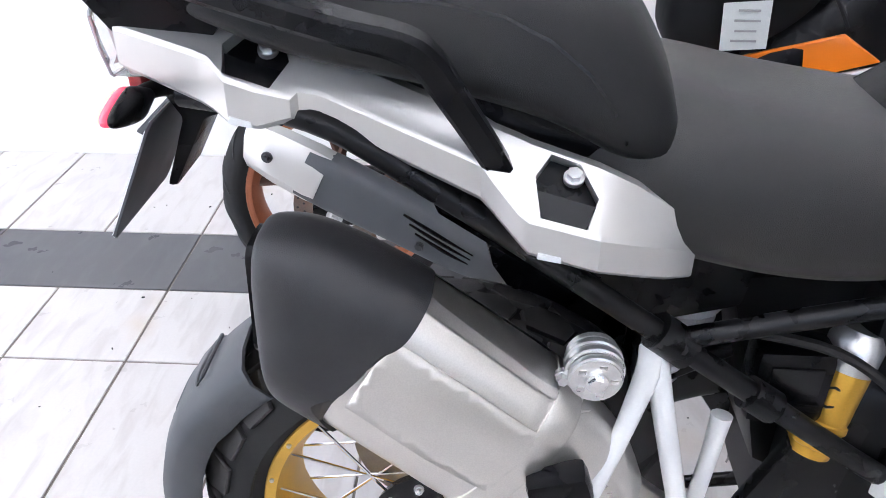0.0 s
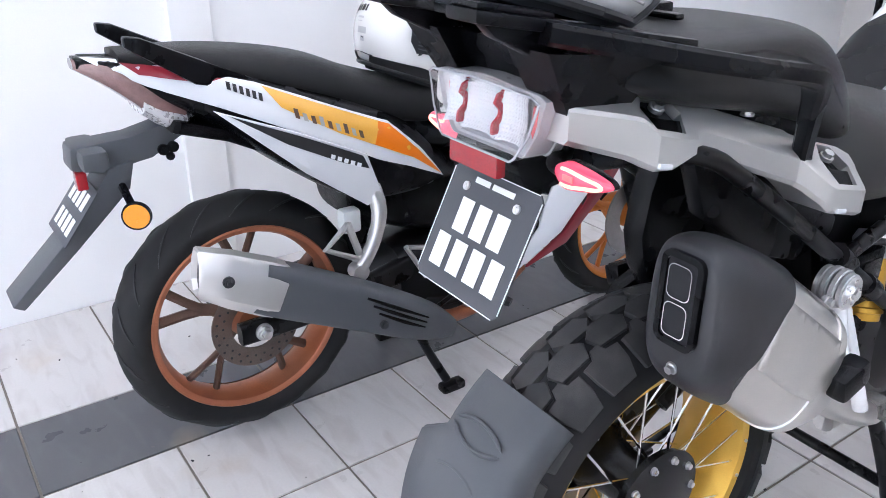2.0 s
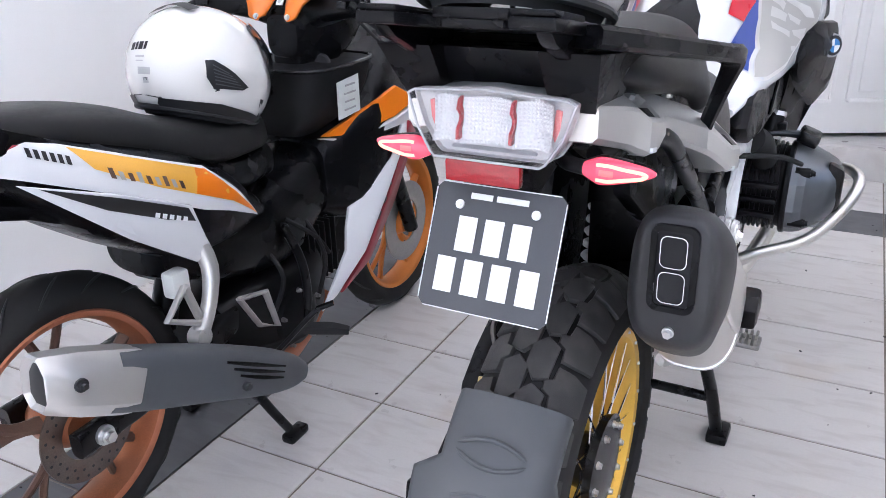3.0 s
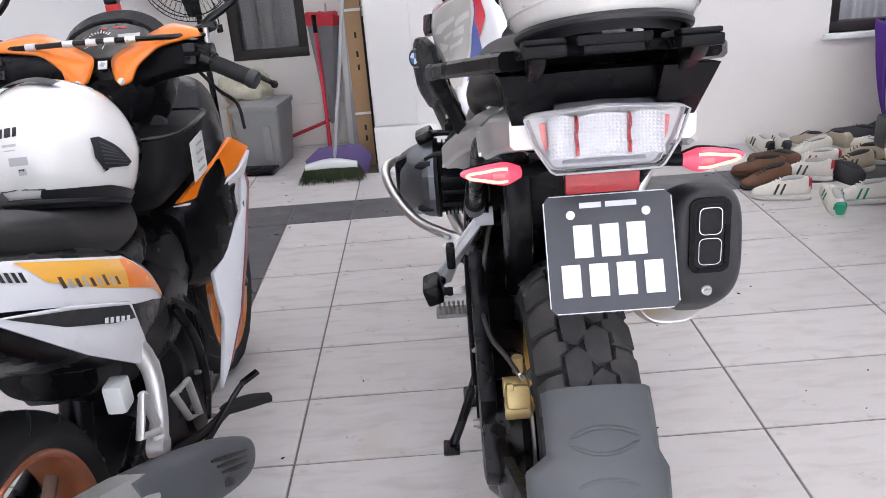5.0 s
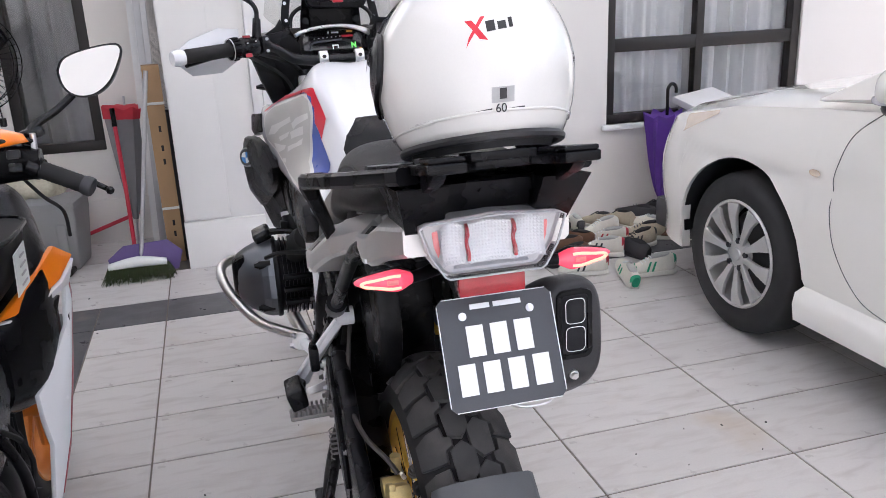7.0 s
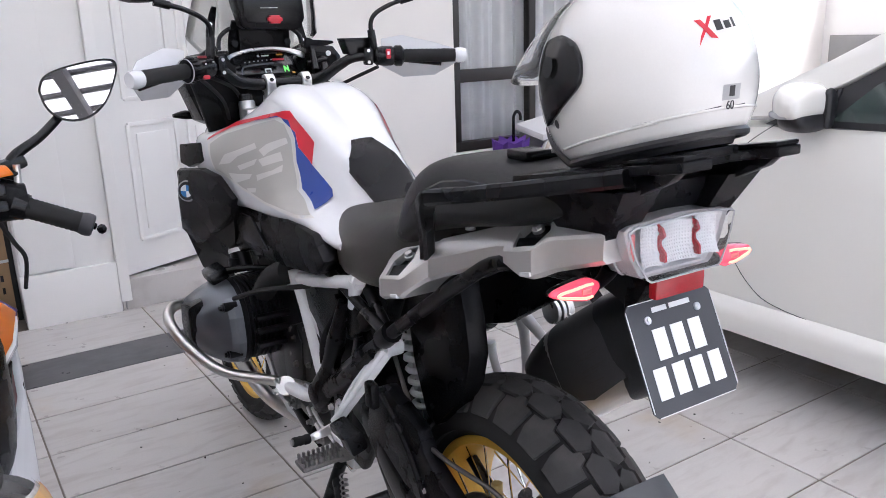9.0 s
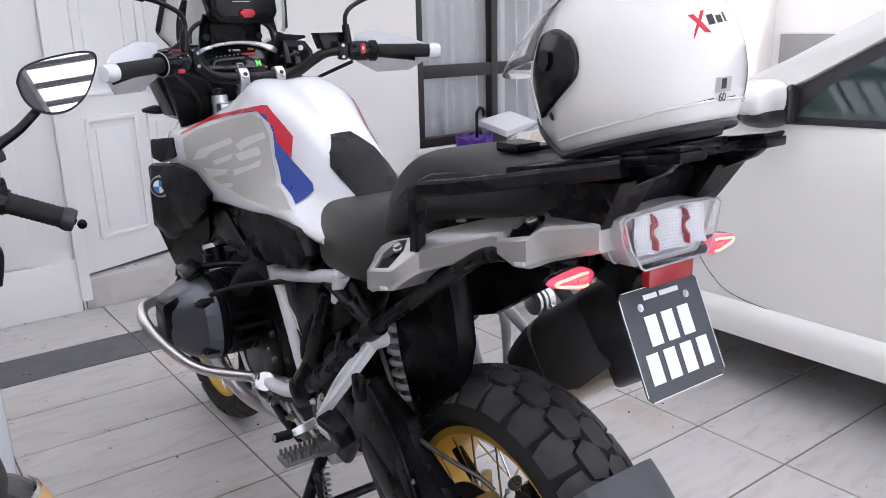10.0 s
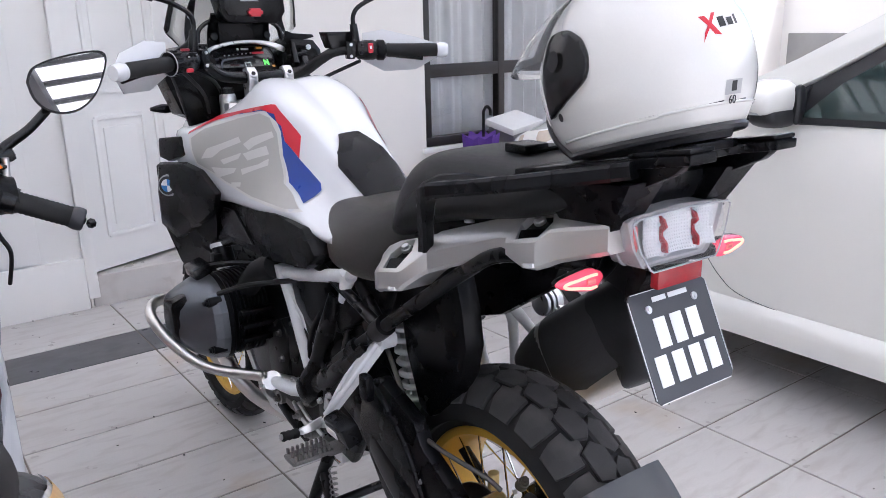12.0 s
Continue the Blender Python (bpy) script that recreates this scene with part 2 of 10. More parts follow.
tc = nt.nodes.new("ShaderNodeTexCoord")
bands = []
for axis_ in ("X", "Z"):
    w = nt.nodes.new("ShaderNodeTexWave")
    w.wave_type, w.bands_direction, w.wave_profile = "BANDS", axis_, "SIN"
    w.inputs["Scale"].default_value = 70.0
    nt.links.new(tc.outputs["Object"], w.inputs["Vector"])
    bands.append(w)
ad = nt.nodes.new("ShaderNodeMath")
ad.operation = "MULTIPLY"
nt.links.new(bands[0].outputs["Fac"], ad.inputs[0])
nt.links.new(bands[1].outputs["Fac"], ad.inputs[1])
bp = nt.nodes.new("ShaderNodeBump")
bp.inputs["Strength"].default_value, bp.inputs["Distance"].default_value = 0.4, 0.002
nt.links.new(ad.outputs[0], bp.inputs["Height"])
nt.links.new(bp.outputs[0], nt.nodes["Principled BSDF"].inputs["Normal"])
M["lamp_red"] = material("lamp_red", (0.6, 0.03, 0.03), 0.25, var=0.1)
M["lamp_smoke"] = material("lamp_smoke", (0.24, 0.14, 0.13), 0.12, coat=0.8, var=0.2, scale=60)
M["skin_grey"] = material("skin_grey", (0.1, 0.098, 0.1), 0.5, metal=0.3, var=0.15, scale=20)
M["lamp_dark_red"] = material("lamp_dark_red", (0.34, 0.01, 0.016), 0.2, coat=0.5, var=0.1)
M["lamp_pink"] = material("lamp_pink", (0.75, 0.2, 0.2), 0.25, coat=0.5, var=0.1)
M["brown_cast"] = material("brown_cast", (0.13, 0.075, 0.055), 0.5, metal=0.25, var=0.25, scale=20, dust=(0.2, 0.14, 0.1), dust_amount=0.4)
M["blinker"] = material("blinker_shell", (0.55, 0.06, 0.1), 0.2, coat=0.6, emit=(1.0, 0.07, 0.12), power=0.3, var=0.1, scale=80)
M["led"] = material("led", (0.3, 0.01, 0.01), 0.3, emit=(1.0, 0.2, 0.13), power=1.8, var=0.0)
M["dash_face"] = material("dash_face", (0.035, 0.032, 0.03), 0.12, coat=0.6, var=0.1)
M["screen"] = material("dash_screen", (0.015, 0.015, 0.017), 0.15, coat=0.6, var=0.05)
M["screen_dim"] = material("screen_red", (0.15, 0.01, 0.015), 0.3, emit=(0.8, 0.05, 0.08), power=0.12)
M["screen_amber"] = material("screen_amber", (0.3, 0.15, 0.03), 0.4, emit=(0.9, 0.4, 0.06), power=0.1)
M["screen_green"] = material("screen_green", (0.1, 0.5, 0.1), 0.4, emit=(0.2, 0.8, 0.15), power=0.4)
M["mirror"] = material("mirror_glass", (0.9, 0.9, 0.9), 0.01, metal=1.0, var=0.0, rvar=0)
M["helmet"] = material("helmet_white", (0.7, 0.69, 0.665), 0.18, coat=1.0, var=0.02, scale=6)
M["lining"] = material("helmet_lining", (0.02, 0.02, 0.022), 0.85, bump=0.8, fine=900)
M["bag"] = material("bag_fabric", (0.008, 0.008, 0.009), 0.6, spec=0.25, bump=0.4, fine=900, var=0.2)
M["label_white"] = material("label_white", (0.72, 0.74, 0.72), 0.5, var=0.06, scale=40)
# car
M["car_white"] = material("car_white", (0.8, 0.79, 0.75), 0.22, coat=1.0, var=0.015, scale=2)
M["car_glass"] = material("car_glass", (0.05, 0.09, 0.085), 0.03, trans=0.55, var=0.0, rvar=0, coat=0.5)
M["car_rubber"] = material("car_tyre", (0.022, 0.022, 0.023), 0.75, var=0.15, scale=20, bump=0.2)
M["alloy"] = material("alloy_wheel", (0.56, 0.56, 0.55), 0.35, metal=0.6, var=0.06, scale=20)
M["lamp_clear"] = material("headlamp", (0.75, 0.6, 0.45), 0.1, trans=0.35, coat=1.0, var=0.15, scale=20)
# clutter
M["bin"] = material("bin_plastic", (0.27, 0.27, 0.265), 0.5, var=0.05, scale=6, bump=0.1)
M["cardboard"] = material("cardboard", (0.4, 0.26, 0.14), 0.85, var=0.1, scale=10, bump=0.15)
M["mop_grey"] = material("pole_grey", (0.5, 0.5, 0.51), 0.4, metal=0.5, var=0.08)
M["pole_red"] = material("pole_red", (0.55, 0.03, 0.06), 0.4, var=0.06)
M["purple"] = material("purple_cloth", (0.1, 0.035, 0.27), 0.75, var=0.15, scale=20, bump=0.4)
M["purple_plastic"] = material("purple_plastic", (0.1, 0.06, 0.2), 0.4, var=0.08)
M["bristle"] = material("broom_bristle", (0.035, 0.05, 0.018), 0.9, var=0.5, scale=60, bump=0.8)
M["umbrella_grey"] = material("umbrella_grey", (0.22, 0.22, 0.23), 0.7, var=0.1, scale=20, bump=0.3)
M["umbrella_red"] = material("umbrella_red", (0.5, 0.03, 0.05), 0.7, var=0.1)
M["plastic_bag"] = material("cloth_bag", (0.5, 0.47, 0.36), 0.7, var=0.2, scale=14, bump=0.8, fine=60)
M["sheet"] = material("white_board", (0.75, 0.75, 0.74), 0.5, var=0.04)
M["shoe_white"] = material("shoe_white", (0.66, 0.63, 0.55), 0.6, var=0.1, scale=30, bump=0.3)
M["shoe_beige"] = material("shoe_beige", (0.42, 0.36, 0.27), 0.7, var=0.2, scale=25, bump=0.3)
M["shoe_black"] = material("shoe_black", (0.035, 0.035, 0.04), 0.65, var=0.2, scale=30, bump=0.3)
M["shoe_brown"] = material("shoe_brown", (0.13, 0.06, 0.03), 0.55, var=0.2, scale=30, bump=0.3)
M["shoe_grey"] = material("shoe_grey", (0.4, 0.4, 0.38), 0.7, var=0.12, scale=30, bump=0.3)
M["shoe_red"] = material("shoe_red", (0.45, 0.03, 0.05), 0.6, var=0.1, scale=30)
M["shoe_green"] = material("shoe_green", (0.02, 0.28, 0.15), 0.6, var=0.1, scale=30)
M["sole"] = material("shoe_sole", (0.68, 0.66, 0.6), 0.7, var=0.1, scale=30)
M["ink"] = material("ink", (0.02, 0.02, 0.02), 0.7)
M["oil"] = material("dirty_alu", (0.26, 0.25, 0.24), 0.4, metal=0.6, var=0.3, scale=20, bump=0.4, fine=300)


# ---- mesh helpers ----
def part(name, bm, mat, parent, label="", sharp=38):
    """Links a bmesh as one mesh object under a thing or part."""
    bmesh.ops.recalc_face_normals(bm, faces=bm.faces)
    for f in bm.faces:
        f.smooth = True
    for e in bm.edges:
        if len(e.link_faces) == 2 and e.calc_face_angle(0) > radians(sharp):
            e.smooth = False
    me = bpy.data.meshes.new(name)
    bm.to_mesh(me)
    bm.free()
    me.materials.append(M[mat])
    ob = new(name, me)
    if parent:
        ob.parent = parent
    if label:
        ob["label"] = label
    return ob


def thing(name, label, category, group="", at=None):
    ob = new(name)
    if at:
        ob.matrix_basis = at
    return tagged(ob, label, category, group)


def solo(name, bm, mat, label, category, group="", kind="", sharp=38, at=None):
    ob = part(name, bm, mat, None, sharp=sharp)
    if at:
        ob.matrix_basis = at
    return tagged(ob, label, category, group, kind)


def merge(*bms):
    out = bms[0]
    for b in bms[1:]:
        me = bpy.data.meshes.new("t")
        b.to_mesh(me)
        out.from_mesh(me)
        bpy.data.meshes.remove(me)
        b.free()
    return out


def moved(bm, m):
    bmesh.ops.transform(bm, matrix=m, verts=bm.verts)
    return bm


def bevelled(bm, r, seg=2, angle=30):
    if r > 0:
        es = [e for e in bm.edges if len(e.link_faces) == 2 and e.calc_face_angle(0) > radians(angle)]
        bmesh.ops.bevel(bm, geom=es, offset=r, segments=seg, affect="EDGES", profile=0.6, clamp_overlap=True)
    return bm


def box(c, s, r=0.0, seg=2, rot=None):
    bm = bmesh.new()
    bmesh.ops.create_cube(bm, size=1, matrix=Matrix.Diagonal((*s, 1)))
    bevelled(bm, r, seg)
    return moved(bm, Matrix.Translation(c) @ (rot or Matrix()))


def prism(poly, x0, x1, r=0.0, axis="x", seg=2, taper=None):
    """A polygon of (y, z) pairs pushed from x0 to x1; axis 'y': pairs are (x, z); 'z': (x, y)."""
    bm = bmesh.new()

    def p3(u, v, w):
        return (w, u, v) if axis == "x" else (u, w, v) if axis == "y" else (u, v, w)
    a = [bm.verts.new(p3(u, v, x0)) for u, v in poly]
    if taper:
        cu, cv = sum(p[0] for p in poly) / len(poly), sum(p[1] for p in poly) / len(poly)
        poly = [(cu + (u - cu) * taper, cv + (v - cv) * taper) for u, v in poly]
    b = [bm.verts.new(p3(u, v, x1)) for u, v in poly]
    n = len(poly)
    bm.faces.new(a[::-1])
    bm.faces.new(b)
    for i in range(n):
        bm.faces.new((a[i], a[(i + 1) % n], b[(i + 1) % n], b[i]))
    bmesh.ops.recalc_face_normals(bm, faces=bm.faces)
    return bevelled(bm, r, seg)


def loft(rings, caps=True, closed=True):
    bm = bmesh.new()
    vs = [[bm.verts.new(p) for p in r] for r in rings]
    n = len(rings[0])
    for i in range(len(vs) - 1):
        for j in range(n if closed else n - 1):
            k = (j + 1) % n
            bm.faces.new((vs[i][j], vs[i][k], vs[i + 1][k], vs[i + 1][j]))
    if caps and closed:
        bm.faces.new(vs[0][::-1])
        bm.faces.new(vs[-1])
    return bm


def smooth_list(pts, sub):
    """Catmull-Rom through tuples of any length."""
    out = []
    n = len(pts)
    for i in range(n - 1):
        p0, p1, p2, p3 = (np.array(pts[max(0, min(n - 1, k))], float) for k in (i - 1, i, i + 1, i + 2))
        for s in range(sub):
            t = s / sub
            out.append(0.5 * ((2 * p1) + (p2 - p0) * t + (2 * p0 - 5 * p1 + 4 * p2 - p3) * t * t + (3 * p1 - p0 - 3 * p2 + p3) * t ** 3))
    out.append(np.array(pts[-1], float))
    return [tuple(float(q) for q in p) for p in out]


def body(secs, n=28, sub=4, e=2.6, along="y"):
    """A smooth solid through sections (y, centre x, centre z, half width, half height[, exponent, pinch towards the top])."""
    rings = []
    full = [tuple(s) + (e, 0.0)[len(s) - 5:] if len(s) < 7 else tuple(s) for s in secs]
    for y, cx, cz, hw, hh, ex, pinch in smooth_list(full, sub):
        ring = []
        for k in range(n):
            a = 2 * math.pi * k / n
            c, s = math.cos(a), math.sin(a)
            u = math.copysign(abs(c) ** (2 / ex), c)
            v = math.copysign(abs(s) ** (2 / ex), s)
            w = hw * (1 - pinch * v)
            ring.append((cx + w * u, y, cz + hh * v) if along == "y" else (y, cx + w * u, cz + hh * v) if along == "x" else (cx + w * u, cz + hh * v, y))
        rings.append(ring)
    return loft(rings)


def tube(pts, r, seg=10, sub=5, flat=1.0):
    """A round bar along points; r is one radius or one for each point."""
    rs = r if isinstance(r, (list, tuple)) else [r] * len(pts)
    path = smooth_list([(*p, q) for p, q in zip(pts, rs)], sub) if sub > 1 else [(*p, q) for p, q in zip(pts, rs)]
    P = [Vector(p[:3]) for p in path]
    rings = []
    up = None
    for i, p in enumerate(P):
        d = (P[min(i + 1, len(P) - 1)] - P[max(i - 1, 0)]).normalized()
        if up is None:
            up = d.orthogonal().normalized()
        up = (up - d * up.dot(d)).normalized()
        sd = d.cross(up)
        rings.append([p + path[i][3] * (up * math.cos(2 * math.pi * k / seg) + sd * flat * math.sin(2 * math.pi * k / seg)) for k in range(seg)])
    return loft(rings)


def ribbon(path, side):
    """A flat bar with chamfered edges. path: (x, y, z, half width along side, half thickness); side: the way its width points."""
    pts = smooth_list(path, 4)
    P = [Vector(p[:3]) for p in pts]
    rings = []
    for i, p in enumerate(P):
        d = (P[min(i + 1, len(P) - 1)] - P[max(i - 1, 0)]).normalized()
        w = Vector(side)
        w = (w - d * w.dot(d)).normalized()
        n = d.cross(w)
        a, b = pts[i][3], pts[i][4]
        c = min(a, b) * 0.4
        rings.append([tuple(p + w * u + n * v) for u, v in ((a - c, b), (a, b - c), (a, c - b), (a - c, -b), (c - a, -b), (-a, c - b), (-a, b - c), (c - a, b))])
    return loft(rings)


def lathe(prof, seg=48, axis="x", closed=False):
    """Turns (height along the axis, radius) pairs round the axis."""
    bm = bmesh.new()
    rows = []
    for k in range(seg):
        a = 2 * math.pi * k / seg
        c, s = math.cos(a), math.sin(a)
        rows.append([bm.verts.new((h, r * c, r * s) if axis == "x" else (r * c, h, r * s) if axis == "y" else (r * c, r * s, h)) for h, r in prof])
    m = len(prof)
    for k in range(seg):
        a, b = rows[k], rows[(k + 1) % seg]
        for j in range(m if closed else m - 1):
            j2 = (j + 1) % m
            bm.faces.new((a[j], b[j], b[j2], a[j2]))
    bmesh.ops.remove_doubles(bm, verts=bm.verts, dist=1e-6)
    return bm


def bolt(c, d, r, h=0.006, seg=12):
    c, d = Vector(c), Vector(d).normalized()
    return merge(tube([c, c + d * h], [r * 1.25, r * 1.25], 16, 1), tube([c, c + d * h * 2.2], [r, r * 0.92], 6, 1))


def panel(pts, thick, r=0.0):
    """A flat plate through corner points with a thickness along its normal."""
    P = [Vector(p) for p in pts]
    n = Vector((0, 0, 0))
    for i in range(len(P)):
        n += (P[i] - P[0]).cross(P[(i + 1) % len(P)] - P[0])
    n.normalize()
    bm = bmesh.new()
    a = [bm.verts.new(p - n * thick / 2) for p in P]
    b = [bm.verts.new(p + n * thick / 2) for p in P]
    bm.faces.new(a[::-1])
    bm.faces.new(b)
    k = len(P)
    for i in range(k):
        bm.faces.new((a[i], a[(i + 1) % k], b[(i + 1) % k], b[i]))
    bmesh.ops.recalc_face_normals(bm, faces=bm.faces)
    return bevelled(bm, r)


def wrap(target, poly, way, start, lift=0.0015, step=0.012):
    """A thin skin in the outline poly laid on an object's surface. way: 'x+' or 'x-' (poly in y, z), 'y-' (x, z), 'z-' (x, y)."""
    from mathutils import bvhtree, geometry
    me = target.data
    tree = bvhtree.BVHTree.FromPolygons([v.co for v in me.vertices], [p.vertices for p in me.polygons])
    dense = []
    for i in range(len(poly)):
        a, b = Vector(poly[i]), Vector(poly[(i + 1) % len(poly)])
        k = max(1, int((b - a).length / step))
        dense += [a.lerp(b, j / k) for j in range(k)]
    inner = []
    us, vs = [p.x for p in dense], [p.y for p in dense]
    u = min(us) + step / 2
    while u < max(us):
        v = min(vs) + step / 2
        while v < max(vs):
            q = Vector((u, v))
            cross = False
            for i in range(len(dense)):
                a, b = dense[i], dense[(i + 1) % len(dense)]
                if (a.y > q.y) != (b.y > q.y) and q.x < (b.x - a.x) * (q.y - a.y) / (b.y - a.y) + a.x:
                    cross = not cross
            if cross and min((q - p).length for p in dense) > step * 0.45:
                inner.append(q)
            v += step
        u += step
    allp = dense + inner
    loop = list(range(len(dense)))
    co, _, tris, *_ = geometry.delaunay_2d_cdt(allp, [], [loop], 1, 1e-6)
    sgn = 1 if way[1] == "+" else -1
    bm = bmesh.new()
    made = []
    for p in co:
        if way[0] == "x":
            o, d = Vector((start, p.x, p.y)), Vector((sgn, 0, 0))
        elif way[0] == "y":
            o, d = Vector((p.x, start, p.y)), Vector((0, sgn, 0))
        else:
            o, d = Vector((p.x, p.y, start)), Vector((0, 0, sgn))
        hit, nrm, _, _ = tree.ray_cast(o, d)
        if hit is None:
            hit, nrm, _, _ = tree.find_nearest(o + d * 0.1)
        if nrm.dot(d) > 0:
            nrm = -nrm
        made.append(bm.verts.new(hit + nrm * lift))
    for t in tris:
        try:
            bm.faces.new([made[i] for i in t])
        except ValueError:
            pass
    return bm


def bars_on(poly_list):
    bm = bmesh.new()
    for p in poly_list:
        vs = [bm.verts.new(q) for q in p]
        bm.faces.new(vs)
    return bm


def ring_of(c, axis, R, n, make, start=0.0):
    """make(point, outward) -> bmesh, n times round an axis through c."""
    out = None
    for k in range(n):
        a = start + 2 * math.pi * k / n
        w = Vector((0, math.cos(a), math.sin(a))) if axis == "x" else Vector((math.cos(a), 0, math.sin(a)))
        b = make(Vector(c) + w * R, w)
        out = merge(out, b) if out else b
    return out

# ---- the porch ----
FRONT, BACK, WEST, EAST = 0.72, 1.45, -1.16, 6.2
TOP = 3.0


def structure(name, bm, mat, label, sharp=38):
    return tagged(part(name, bm, mat, None, sharp=sharp), label, "", "", "structure")


def wall_with_holes(x0, x1, y0, y1, z0, z1, holes):
    """A wall along x from boxes round its openings (hole: x0, x1, z0, z1)."""
    bms = []
    xs = x0
    for a, b, c, d in sorted(holes):
        bms.append(box(((xs + a) / 2, (y0 + y1) / 2, (z0 + z1) / 2), (a - xs, y1 - y0, z1 - z0)))
        if c > z0:
            bms.append(box(((a + b) / 2, (y0 + y1) / 2, (z0 + c) / 2), (b - a, y1 - y0, c - z0)))
        bms.append(box(((a + b) / 2, (y0 + y1) / 2, (d + z1) / 2), (b - a, y1 - y0, z1 - d)))
        xs = b
    bms.append(box(((xs + x1) / 2, (y0 + y1) / 2, (z0 + z1) / 2), (x1 - xs, y1 - y0, z1 - z0)))
    return merge(*bms)


ground = structure("ground", box((0, 0, -0.16), (400, 400, 0.2)), "concrete", "grey concrete driveway and ground")
structure("wall_west", merge(box((WEST - 0.07, -3.2, TOP / 2 - 0.05), (0.14, 9.6, TOP + 0.1)),
                             box((WEST + 0.012, -2.27, TOP / 2), (0.03, 0.13, TOP), 0.004)), "wall", "white painted side wall with a shallow pilaster")
structure("wall_back", wall_with_holes(WEST, 0.12, BACK, BACK + 0.15, -0.1, TOP, [(-0.76, -0.30, 0.55, 1.75)]), "wall_house", "white painted recessed wall with a window")
structure("wall_band", box((-0.52, BACK - 0.004, 0.13), (1.28, 0.012, 0.26), 0.003), "wall_house", "low white band along the wall's foot")
structure("wall_front", wall_with_holes(0.52, EAST, FRONT, FRONT + 0.16, -0.1, TOP, [(0.53, 1.52, 0.0, 2.25), (2.5, 3.8, 0.555, 1.8)]), "wall_house", "white painted house wall with a door and a window")
structure("pillar", merge(box((0.305, 1.1, TOP / 2), (0.41, 0.74, TOP), 0.006), box((0.22, FRONT + 0.002, 1.63), (0.225, 0.02, 2.74), 0.004),
                          box((0.305, FRONT + 0.004, 0.125), (0.416, 0.04, 0.25), 0.005)), "door", "white square pillar with a plain raised panel")
structure("wall_east", box((EAST + 0.08, -3.0, 0.95), (0.16, 8.5, 1.9)), "wall", "white painted boundary wall")
structure("wall_grey_panel", box((EAST - 0.005, -0.1, 0.96), (0.03, 1.5, 0.34), 0.004), "curtain_grey", "grey painted panel on the boundary wall")
structure("step", box((1.025, FRONT + 0.06, 0.06), (0.98, 0.12, 0.18), 0.004), "tile", "beige tiled door step")
structure("floor_indoors", box((1.2, 2.1, 0.09), (2.2, 2.6, 0.1)), "tile", "tiled floor behind the door")
# unseen indoor walls and sheets, coloured dark in place of shade
structure("wall_indoors", merge(box((1.2, 3.4, 1.3), (2.6, 0.1, 2.7)), box((0.05, 2.4, 1.3), (0.1, 1.9, 2.7)), box((2.35, 2.15, 1.3), (0.1, 2.5, 2.7)), box((1.2, 2.2, 2.6), (2.4, 2.6, 0.1))), "room_shade", "room walls behind the door, coloured dark for indoor shade")
structure("wall_behind_windows", merge(box((3.15, 1.4, 1.2), (1.6, 0.05, 1.5)), box((-0.53, 2.1, 1.2), (0.9, 0.05, 1.5))), "room_shade", "dark sheets behind the curtains standing for indoor shade")
# awning: steel rafters under a milky sheet
structure("awning_sheet", box((2.22, -3.0, TOP + 0.05), (6.94, 7.2, 0.006)), "sheet_roof", "milky translucent awning sheet")
frame_ = structure("awning_frame", box((2.4, -3.0, TOP - 0.02), (0.06, 7.1, 0.08), 0.004), "steel_dark", "dark steel frame of the porch awning")
for x in (-0.6, 5.2):
    part("beam", box((x, -3.0, TOP - 0.02), (0.06, 7.1, 0.08), 0.004), "steel_dark", frame_)
for k in range(43):
    part("batten", box((2.2, -6.45 + k * 0.16, TOP + 0.03), (6.9, 0.02, 0.025)), "steel_dark", frame_)
structure("fascia", box((2.5, -6.6, TOP + 0.02), (7.7, 0.08, 0.2), 0.005), "wall", "white fascia board of the awning")
eave = structure("eave", box((2.5, 0.42, TOP + 0.06), (7.6, 0.75, 0.1), 0.005), "wall", "white eave along the house wall")


